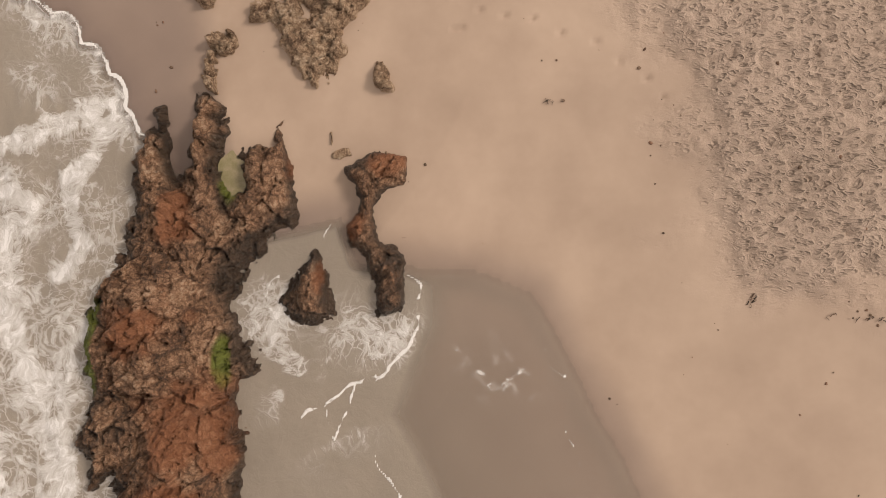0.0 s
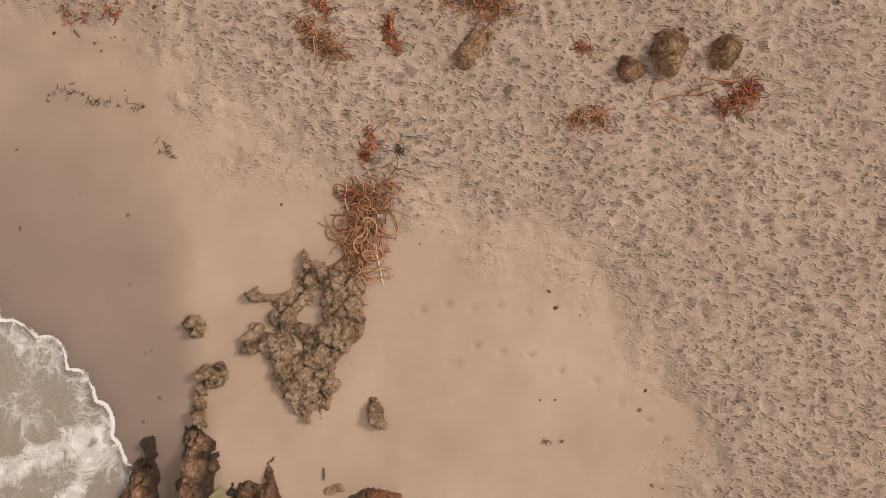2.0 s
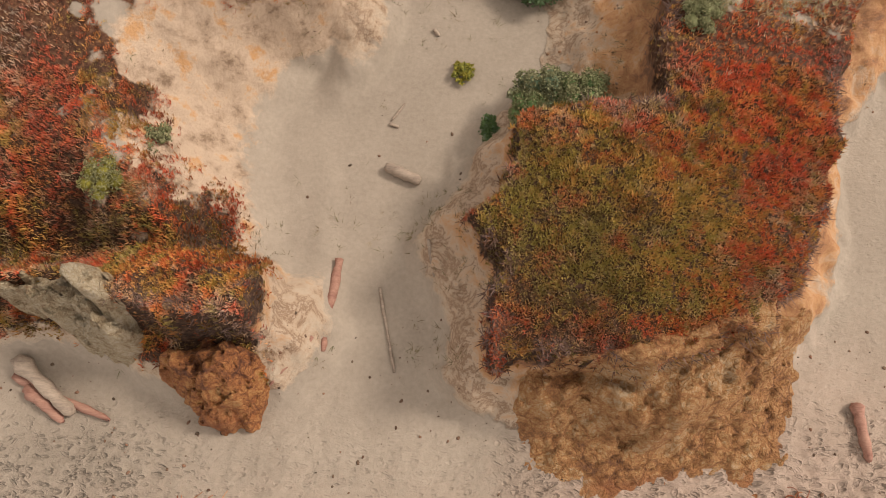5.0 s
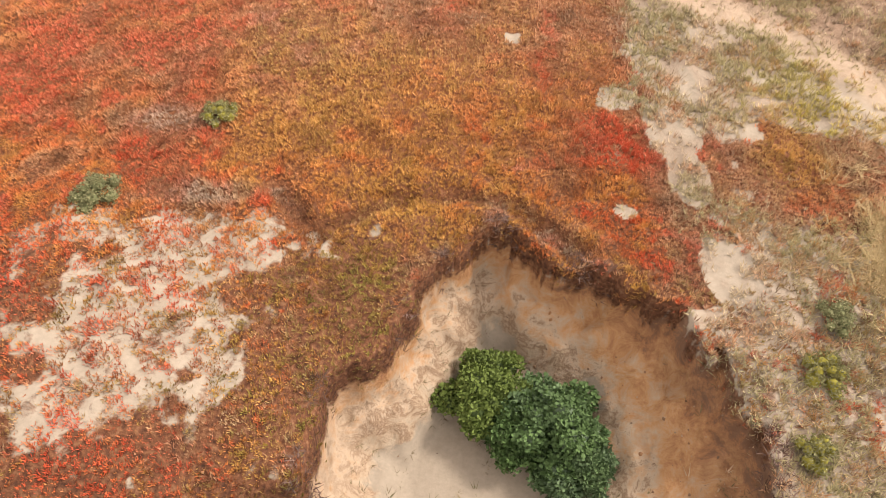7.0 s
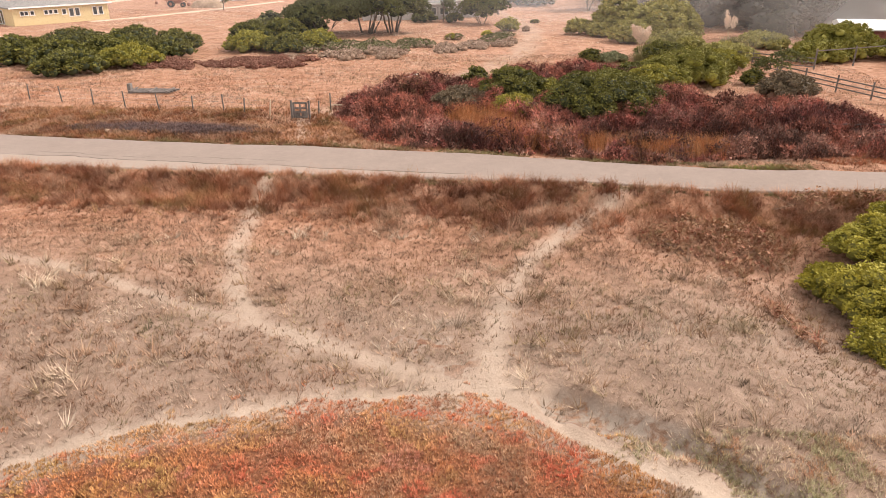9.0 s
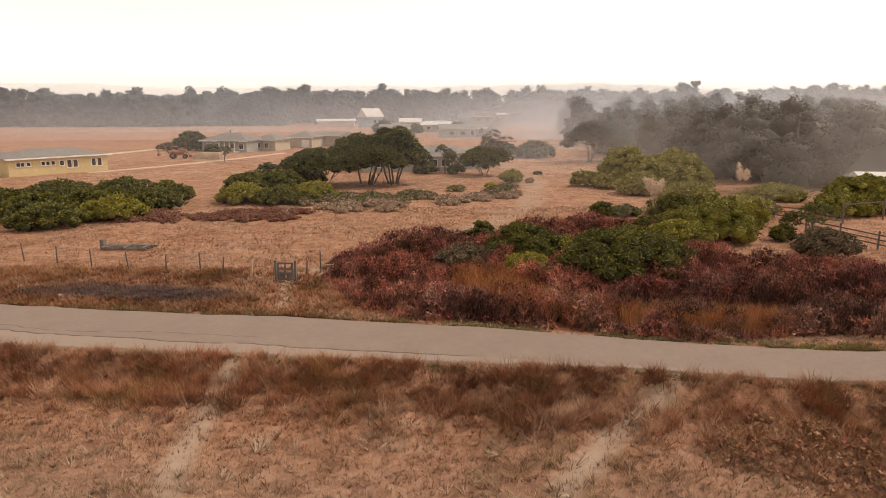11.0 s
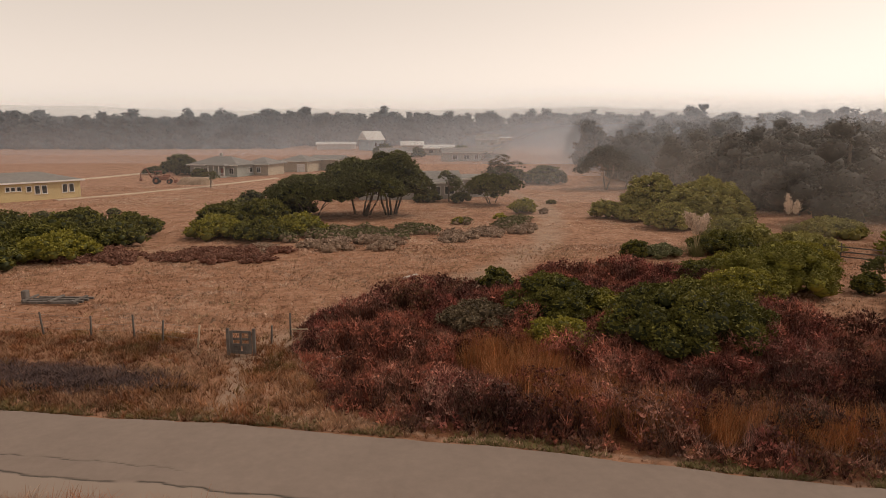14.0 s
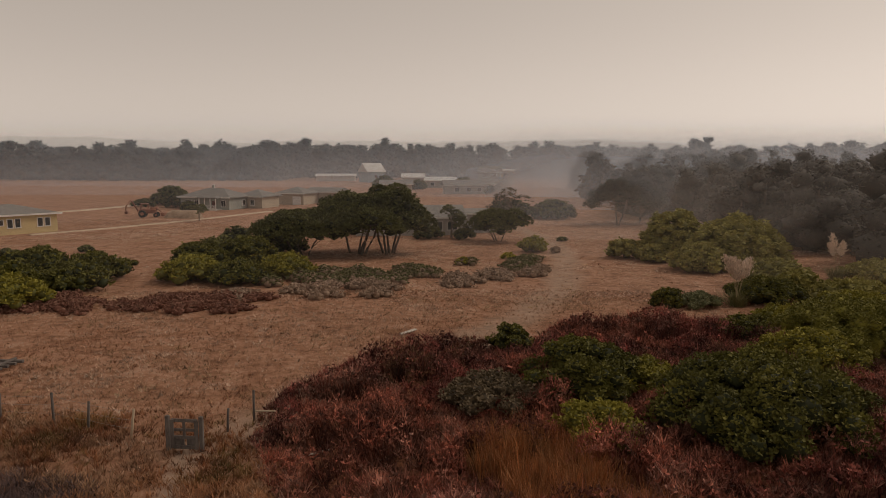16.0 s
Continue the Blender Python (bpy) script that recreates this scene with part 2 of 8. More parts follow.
# ---- meshes from arrays ----
def mesh_of(name, verts, faces, tints=None):
    """A mesh from arrays of corners and of triangles or quads; tints: named colour attributes, a colour a corner."""
    verts, faces = np.asarray(verts, np.float32), np.asarray(faces, np.int32)
    me = bpy.data.meshes.new(name)
    me.vertices.add(len(verts))
    me.vertices.foreach_set("co", verts.ravel())
    n, k = faces.shape
    me.loops.add(n * k)
    me.loops.foreach_set("vertex_index", faces.ravel())
    me.polygons.add(n)
    me.polygons.foreach_set("loop_start", np.arange(0, n * k, k, dtype=np.int32))
    me.update(calc_edges=True)
    for key, colour in (tints or {}).items():
        col = np.ones((len(verts), 4), np.float32)
        col[:, :3] = colour
        me.attributes.new(key, "FLOAT_COLOR", "POINT").data.foreach_set("color", col.ravel())
    return me


def smooth(me):
    me.polygons.foreach_set("use_smooth", np.ones(len(me.polygons), bool))
    return me


def grid_faces(nx, ny):
    i = np.arange(nx * ny).reshape(ny, nx)
    return np.stack([i[:-1, :-1], i[:-1, 1:], i[1:, 1:], i[1:, :-1]], -1).reshape(-1, 4)


def spaced(lo, hi, fine, far_lo, far_hi, grow=1.07):
    """Coordinates that are evenly fine from lo to hi and spread out to the far ends."""
    mid = list(np.arange(lo, hi + fine / 2, fine))
    a, s = [mid[0]], fine
    while a[-1] > far_lo:
        s *= grow
        a.append(a[-1] - s)
    b, s = [mid[-1]], fine
    while b[-1] < far_hi:
        s *= grow
        b.append(b[-1] + s)
    return np.array(a[:0:-1] + mid + b[1:])


def part(name, data, material, parent=None, label="", at=None):
    """One mesh object, from a bmesh or mesh, under a thing or a part."""
    if isinstance(data, bmesh.types.BMesh):
        me = bpy.data.meshes.new(name)
        data.to_mesh(me)
        data.free()
        data = me
    if not data.materials:
        data.materials.append(material)
    ob = new(name, data)
    if parent:
        ob.parent = parent
    if at is not None:
        ob.matrix_basis = at
    return tagged(ob, label)


def thing(name, m, label, category, group="", kind=""):
    """An empty at the base of a thing of several parts."""
    ob = new(name)
    ob.empty_display_size = 0.2
    ob.matrix_basis = m
    return tagged(ob, label, category, group, kind)


def box(bm, cx, cy, cz, sx, sy, sz, m=None, bevel=0.0):
    made = bmesh.ops.create_cube(bm, size=1, matrix=(m or Matrix()) @ Matrix.Translation((cx, cy, cz)) @ Matrix.Diagonal((sx, sy, sz, 1)))
    if bevel:
        edges = list({e for v in made["verts"] for e in v.link_edges})
        bmesh.ops.bevel(bm, geom=edges, offset=bevel, segments=1, affect="EDGES")
    return bm


def one_box(*args, **more):
    return box(bmesh.new(), *args, **more)


def tube(points, radii, sides=6):
    """Corners and triangles of a tube along points."""
    p = np.asarray(points, float)
    d = np.gradient(p, axis=0)
    d /= np.linalg.norm(d, axis=1, keepdims=True) + 1e-9
    ref = np.where(np.abs(d[:, 2:3]) > 0.9, [[1.0, 0, 0]], [[0, 0, 1.0]])
    u = np.cross(d, ref)
    u /= np.linalg.norm(u, axis=1, keepdims=True) + 1e-9
    w = np.cross(d, u)
    a = np.arange(sides) / sides * 2 * math.pi
    r = np.broadcast_to(np.asarray(radii, float), (len(p),))
    v = p[:, None] + r[:, None, None] * (np.cos(a)[None, :, None] * u[:, None] + np.sin(a)[None, :, None] * w[:, None])
    n = len(p)
    i = np.arange(n * sides).reshape(n, sides)
    j = np.roll(i, -1, axis=1)
    f = np.concatenate([np.stack([i[:-1], j[:-1], j[1:]], -1).reshape(-1, 3), np.stack([i[:-1], j[1:], i[1:]], -1).reshape(-1, 3)])
    cap = [[i[-1, 0], i[-1, k], i[-1, k + 1]] for k in range(1, sides - 1)] + [[i[0, 0], i[0, k + 1], i[0, k]] for k in range(1, sides - 1)]
    return v.reshape(-1, 3), np.concatenate([f, np.array(cap)])


def joined(pieces):
    """Joins (corners, triangles) pairs."""
    vs, fs, n = [], [], 0
    for v, f in pieces:
        vs.append(v)
        fs.append(np.asarray(f) + n)
        n += len(v)
    return np.concatenate(vs), np.concatenate(fs)


def scattered(places, shapes, sizes, colours, rng, lean=0.0, heading=None):
    """Many copies of small shapes in one mesh: corners, triangles and a colour a corner."""
    n = len(places)
    which = rng.integers(0, len(shapes), n)
    turn = rng.random(n) * 2 * math.pi if heading is None else heading
    sizes = np.broadcast_to(np.asarray(sizes, float).reshape(-1, 1) if np.ndim(sizes) < 2 else sizes, (n, 3)) if np.ndim(sizes) else np.full((n, 3), sizes)
    vs, fs, cs, base = [], [], [], 0
    for k, (v, f) in enumerate(shapes):
        idx = np.nonzero(which == k)[0]
        if not len(idx):
            continue
        c, s = np.cos(turn[idx])[:, None], np.sin(turn[idx])[:, None]
        w = v[None] * sizes[idx][:, None, :]
        x, y, z = w[..., 0] * c - w[..., 1] * s, w[..., 0] * s + w[..., 1] * c, w[..., 2]
        if lean:
            x = x + z * (rng.normal(0, lean, len(idx)))[:, None]
            y = y + z * (rng.normal(0, lean, len(idx)))[:, None]
        q = np.stack([x, y, z], -1) + places[idx][:, None, :]
        vs.append(q.reshape(-1, 3))
        fs.append((np.asarray(f)[None] + (np.arange(len(idx)) * len(v))[:, None, None] + base).reshape(-1, 3))
        cs.append(np.repeat(colours[idx], len(v), axis=0))
        base += len(idx) * len(v)
    return np.concatenate(vs), np.concatenate(fs), np.concatenate(cs)


def tuft(rng, blades, height, spread, width, bend=0.4, slim=True):
    """A tuft of narrow blades, one triangle or two each: corners and triangles."""
    vs, fs = [], []
    for k in range(blades):
        a, r = rng.random() * 2 * math.pi, spread * 0.35 * rng.random()
        out = spread * (0.3 + bend * rng.random())
        h = height * (0.6 + 0.4 * rng.random())
        c, s = math.cos(a), math.sin(a)
        b = len(vs)
        vs += [(r * c - width * s, r * s + width * c, -0.02), (r * c + width * s, r * s - width * c, -0.02), ((r + out) * c, (r + out) * s, h)]
        fs += [(b, b + 1, b + 2)]
        if not slim:
            vs.append(((r + out * 0.4) * c + width * s * 0.8, (r + out * 0.4) * s - width * c * 0.8, h * 0.65))
            fs[-1:] = [(b, b + 1, b + 3), (b, b + 3, b + 2)]
    return np.array(vs), np.array(fs)


def mix_colours(table, weights):
    """Colours blended by weights, a column for each of the table's colours."""
    w = np.clip(np.asarray(weights, float), 1e-6, None)
    return (w[:, :, None] * np.asarray(table, float)[None]).sum(1) / w.sum(1)[:, None]


# ---- materials ----
def begin(name):
    m = bpy.data.materials.new(name)
    m.use_nodes = True
    nt = m.node_tree
    return m, nt.nodes, nt.links, nt.nodes["Principled BSDF"]


def noise_node(nodes, links, coord, scale, detail=5.0, rough=0.6, distort=0.0):
    n = nodes.new("ShaderNodeTexNoise")
    n.inputs["Scale"].default_value, n.inputs["Detail"].default_value = scale, detail
    n.inputs["Roughness"].default_value, n.inputs["Distortion"].default_value = rough, distort
    links.new(coord, n.inputs["Vector"])
    return n.outputs["Fac"]


def ramp(nodes, links, fac, stops):
    r = nodes.new("ShaderNodeValToRGB")
    while len(r.color_ramp.elements) < len(stops):
        r.color_ramp.elements.new(0.5)
    for e, (p, c) in zip(r.color_ramp.elements, stops):
        e.position, e.color = p, (c, c, c, 1) if isinstance(c, (int, float)) else (*c, 1)
    links.new(fac, r.inputs["Fac"])
    return r.outputs["Color"]


def blend(nodes, links, fac, a, b, how="MIX"):
    n = nodes.new("ShaderNodeMix")
    n.data_type, n.blend_type = "RGBA", how
    for socket, value, single in ((n.inputs[0], fac, True), (n.inputs[6], a, False), (n.inputs[7], b, False)):
        if isinstance(value, (int, float)):
            socket.default_value = value if single else (value, value, value, 1)
        elif isinstance(value, tuple):
            socket.default_value = (*value, 1)
        else:
            links.new(value, socket)
    return n.outputs[2]


def maths(nodes, links, how, a, b=0.0):
    n = nodes.new("ShaderNodeMath")
    n.operation = how
    for socket, value in ((n.inputs[0], a), (n.inputs[1], b)):
        if isinstance(value, (int, float)):
            socket.default_value = value
        else:
            links.new(value, socket)
    return n.outputs[0]


def bump(nodes, links, bsdf, height, strength, distance):
    b = nodes.new("ShaderNodeBump")
    b.inputs["Strength"].default_value, b.inputs["Distance"].default_value = strength, distance
    links.new(height, b.inputs["Height"])
    links.new(b.outputs[0], bsdf.inputs["Normal"])


def plain(name, dark, light, scale=3.0, rough=0.8, relief=0.3, depth=0.02, metal=0.0, stretch=None, detail=6.0):
    """A surface that varies between two colours at two scales, with fine relief."""
    m, nodes, links, bsdf = begin(name)
    co = nodes.new("ShaderNodeTexCoord").outputs["Object"]
    if stretch:
        mp = nodes.new("ShaderNodeMapping")
        mp.inputs["Scale"].default_value = stretch
        links.new(co, mp.inputs["Vector"])
        co = mp.outputs[0]
    a = noise_node(nodes, links, co, scale, detail)
    b = noise_node(nodes, links, co, scale * 7.3, detail)
    f = maths(nodes, links, "ADD", maths(nodes, links, "MULTIPLY", a, 0.65), maths(nodes, links, "MULTIPLY", b, 0.35))
    links.new(ramp(nodes, links, f, [(0.36, dark), (0.64, light)]), bsdf.inputs["Base Color"])
    bsdf.inputs["Roughness"].default_value, bsdf.inputs["Metallic"].default_value = rough, metal
    bump(nodes, links, bsdf, f, relief, depth)
    return m


def tinted(name, rough=0.75, vary=0.35, scale=20.0, light_through=0.0):
    """A plant surface that takes each piece's own colour, with small variation."""
    m, nodes, links, bsdf = begin(name)
    at = nodes.new("ShaderNodeAttribute")
    at.attribute_name = "tint"
    co = nodes.new("ShaderNodeTexCoord").outputs["Object"]
    f = noise_node(nodes, links, co, scale, 4.0)
    isl = nodes.new("ShaderNodeNewGeometry").outputs["Random Per Island"]
    v = maths(nodes, links, "ADD", maths(nodes, links, "MULTIPLY", f, vary), maths(nodes, links, "MULTIPLY", isl, vary * 1.2))
    v = maths(nodes, links, "ADD", v, 1.0 - vary * 1.1)
    links.new(blend(nodes, links, 1.0, at.outputs["Color"], v, "MULTIPLY"), bsdf.inputs["Base Color"])
    bsdf.inputs["Roughness"].default_value = rough
    bsdf.inputs["Specular IOR Level"].default_value = 0.25
    return m


def glass_dark(name):
    m, nodes, links, bsdf = begin(name)
    bsdf.inputs["Base Color"].default_value = (0.03, 0.035, 0.04, 1)
    bsdf.inputs["Roughness"].default_value = 0.08
    return m


def ground_material():
    m, nodes, links, bsdf = begin("ground_surface")
    pos = nodes.new("ShaderNodeNewGeometry").outputs["Position"]

    def mask(key):
        at = nodes.new("ShaderNodeAttribute")
        at.attribute_name = key
        sep = nodes.new("ShaderNodeSeparateColor")
        links.new(at.outputs["Color"], sep.inputs[0])
        return sep.outputs

    big = noise_node(nodes, links, pos, 0.5, 4)
    fine = noise_node(nodes, links, pos, 9.0, 6)
    torn = noise_node(nodes, links, pos, 2.6, 8, 0.68, 0.4)

    def ragged(value):
        wavy = maths(nodes, links, "ADD", value, maths(nodes, links, "MULTIPLY", maths(nodes, links, "SUBTRACT", torn, 0.5), 1.5))
        return ramp(nodes, links, wavy, [(0.36, 0.0), (0.62, 1.0)])

    cover, sand, marks = mask("cover"), mask("sand"), mask("marks")
    cover = (ragged(cover[0]), cover[1], cover[2])
    sand = (sand[0], sand[1], ragged(sand[2]))
    grain = noise_node(nodes, links, pos, 60.0, 4)
    both = maths(nodes, links, "ADD", maths(nodes, links, "MULTIPLY", big, 0.5), maths(nodes, links, "MULTIPLY", fine, 0.5))
    dry = ramp(nodes, links, both, [(0.32, (0.305, 0.235, 0.19)), (0.68, (0.435, 0.338, 0.28))])
    wet = ramp(nodes, links, big, [(0.3, (0.30, 0.222, 0.172)), (0.7, (0.38, 0.288, 0.226))])
    earth = ramp(nodes, links, noise_node(nodes, links, pos, 1.5, 7, 0.65, 0.15),
                 [(0.33, (0.19, 0.13, 0.09)), (0.41, (0.36, 0.27, 0.20)), (0.48, (0.45, 0.345, 0.262)), (0.56, (0.48, 0.37, 0.28)), (0.64, (0.48, 0.28, 0.14))])
    place = nodes.new("ShaderNodeSeparateXYZ")
    links.new(pos, place.inputs[0])
    level = maths(nodes, links, "ADD", maths(nodes, links, "MULTIPLY", place.outputs[2], 0.22), maths(nodes, links, "MULTIPLY", noise_node(nodes, links, pos, 1.7, 9, 0.75, 0.5), 1.1))
    level = maths(nodes, links, "ADD", maths(nodes, links, "SUBTRACT", level, 0.42), ramp(nodes, links, maths(nodes, links, "MULTIPLY", place.outputs[0], 0.1), [(0.1, 0.0), (0.45, 0.17)]))
    strata = ramp(nodes, links, level, [(0.38, (0.45, 0.37, 0.29)), (0.49, (0.43, 0.33, 0.245)), (0.56, (0.25, 0.165, 0.11)), (0.61, (0.45, 0.36, 0.28)), (0.79, (0.46, 0.26, 0.13)), (0.92, (0.33, 0.165, 0.085)), (1.0, (0.20, 0.11, 0.07))])
    earth = blend(nodes, links, marks[1], earth, strata)
    tufty = noise_node(nodes, links, pos, 1.6, 8, 0.75, 0.3)
    patchy = maths(nodes, links, "ADD", maths(nodes, links, "MULTIPLY", tufty, 0.65), maths(nodes, links, "MULTIPLY", big, 0.35))
    grass = ramp(nodes, links, patchy, [(0.36, (0.10, 0.046, 0.026)), (0.45, (0.25, 0.12, 0.065)), (0.55, (0.37, 0.20, 0.125)), (0.67, (0.45, 0.295, 0.205))])
    pale_grass = ramp(nodes, links, patchy, [(0.3, (0.14, 0.09, 0.062)), (0.5, (0.255, 0.172, 0.124)), (0.7, (0.35, 0.258, 0.195))])
    grass = blend(nodes, links, ramp(nodes, links, maths(nodes, links, "MULTIPLY", place.outputs[1], 0.01), [(0.57, 0.0), (0.68, 1.0)]), pale_grass, grass)
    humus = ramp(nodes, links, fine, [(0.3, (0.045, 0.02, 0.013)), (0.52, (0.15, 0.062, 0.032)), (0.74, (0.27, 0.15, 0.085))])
    # soil near the bluff is darkened in place of shadow between tufts
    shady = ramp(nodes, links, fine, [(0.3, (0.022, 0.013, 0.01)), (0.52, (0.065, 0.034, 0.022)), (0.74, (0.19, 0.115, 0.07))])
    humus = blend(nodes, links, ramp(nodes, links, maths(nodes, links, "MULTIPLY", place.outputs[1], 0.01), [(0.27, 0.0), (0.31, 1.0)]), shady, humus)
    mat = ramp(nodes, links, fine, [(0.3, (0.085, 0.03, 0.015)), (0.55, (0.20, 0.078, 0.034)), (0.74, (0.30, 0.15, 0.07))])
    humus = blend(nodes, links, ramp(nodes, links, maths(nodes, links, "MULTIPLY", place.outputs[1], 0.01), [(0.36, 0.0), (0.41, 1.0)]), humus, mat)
    trod = ramp(nodes, links, both, [(0.3, (0.31, 0.23, 0.17)), (0.7, (0.43, 0.335, 0.26))])
    dune = ramp(nodes, links, both, [(0.32, (0.255, 0.216, 0.177)), (0.68, (0.35, 0.30, 0.25))])
    inland = maths(nodes, links, "ADD", maths(nodes, links, "MULTIPLY", place.outputs[1], 0.02), maths(nodes, links, "MULTIPLY", torn, 0.08))
    gully = ramp(nodes, links, maths(nodes, links, "MULTIPLY", place.outputs[0], 0.1), [(0.08, 0.07), (0.28, 0.0)])
    inland = maths(nodes, links, "ADD", inland, gully)
    dry = blend(nodes, links, ramp(nodes, links, inland, [(0.42, 0.0), (0.50, 1.0)]), dry, dune)
    c = blend(nodes, links, sand[0], wet, dry)
    c = blend(nodes, links, sand[1], c, (0.165, 0.123, 0.107))
    c = blend(nodes, links, sand[2], c, earth)
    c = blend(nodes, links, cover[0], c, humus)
    c = blend(nodes, links, cover[1], c, grass)
    c = blend(nodes, links, cover[2], c, trod)
    links.new(c, bsdf.inputs["Base Color"])
    rough = blend(nodes, links, sand[0], 0.55, 0.95)
    rough = blend(nodes, links, sand[1], rough, 0.4)
    links.new(blend(nodes, links, maths(nodes, links, "ADD", cover[0], cover[1]), rough, 0.95), bsdf.inputs["Roughness"])
    bsdf.inputs["Specular IOR Level"].default_value = 0.3
    h = maths(nodes, links, "SUBTRACT", maths(nodes, links, "ADD", fine, maths(nodes, links, "MULTIPLY", grain, 0.4)), 0.7)
    loose = maths(nodes, links, "ADD", maths(nodes, links, "MULTIPLY", sand[0], 0.22), maths(nodes, links, "MULTIPLY", marks[0], 0.78))
    rougher = maths(nodes, links, "ADD", maths(nodes, links, "ADD", loose, sand[2]), maths(nodes, links, "ADD", cover[0], cover[1]))
    turned = nodes.new("ShaderNodeMapping")
    turned.inputs["Rotation"].default_value, turned.inputs["Scale"].default_value = (0, 0, 0.6), (1.0, 1.7, 1.0)
    links.new(pos, turned.inputs["Vector"])

    stray = nodes.new("ShaderNodeTexNoise")
    stray.inputs["Scale"].default_value, stray.inputs["Detail"].default_value = 1.1, 3
    links.new(pos, stray.inputs["Vector"])
    astray = nodes.new("ShaderNodeVectorMath")
    astray.operation = "MULTIPLY_ADD"
    astray.inputs[1].default_value = (0.55, 0.55, 0.0)
    links.new(stray.outputs["Color"], astray.inputs[0])
    links.new(pos, astray.inputs[2])

    def prints(rotation, scale, deep):
        side = nodes.new("ShaderNodeMapping")
        side.inputs["Rotation"].default_value, side.inputs["Scale"].default_value = (0, 0, rotation), (1.0, 1.9, 0.3)
        links.new(astray.outputs[0], side.inputs["Vector"])
        v = nodes.new("ShaderNodeTexVoronoi")
        v.inputs["Scale"].default_value = scale
        links.new(side.outputs[0], v.inputs["Vector"])
        return ramp(nodes, links, maths(nodes, links, "ADD", v.outputs["Distance"], maths(nodes, links, "MULTIPLY", fine, 0.25)), [(0.14, 0.0), (0.47, deep), (0.60, deep * 0.85)])

    pits = maths(nodes, links, "ADD", prints(0.75, 3.7, 3.0), prints(0.1, 4.5, 2.3))
    pits = maths(nodes, links, "ADD", pits, maths(nodes, links, "MULTIPLY", noise_node(nodes, links, turned.outputs[0], 3.0, 5.0, 0.6, 0.6), 2.0))
    rubble = maths(nodes, links, "MULTIPLY", noise_node(nodes, links, pos, 3.0, 9, 0.72), 3.2)
    h = maths(nodes, links, "ADD", h, maths(nodes, links, "MULTIPLY", rubble, marks[2]))
    h = maths(nodes, links, "ADD", h, maths(nodes, links, "MULTIPLY", pits, marks[0]))
    bump(nodes, links, bsdf, maths(nodes, links, "MULTIPLY", h, maths(nodes, links, "ADD", maths(nodes, links, "MULTIPLY", rougher, 0.9), 0.03)), 0.9, 0.06)
    return m


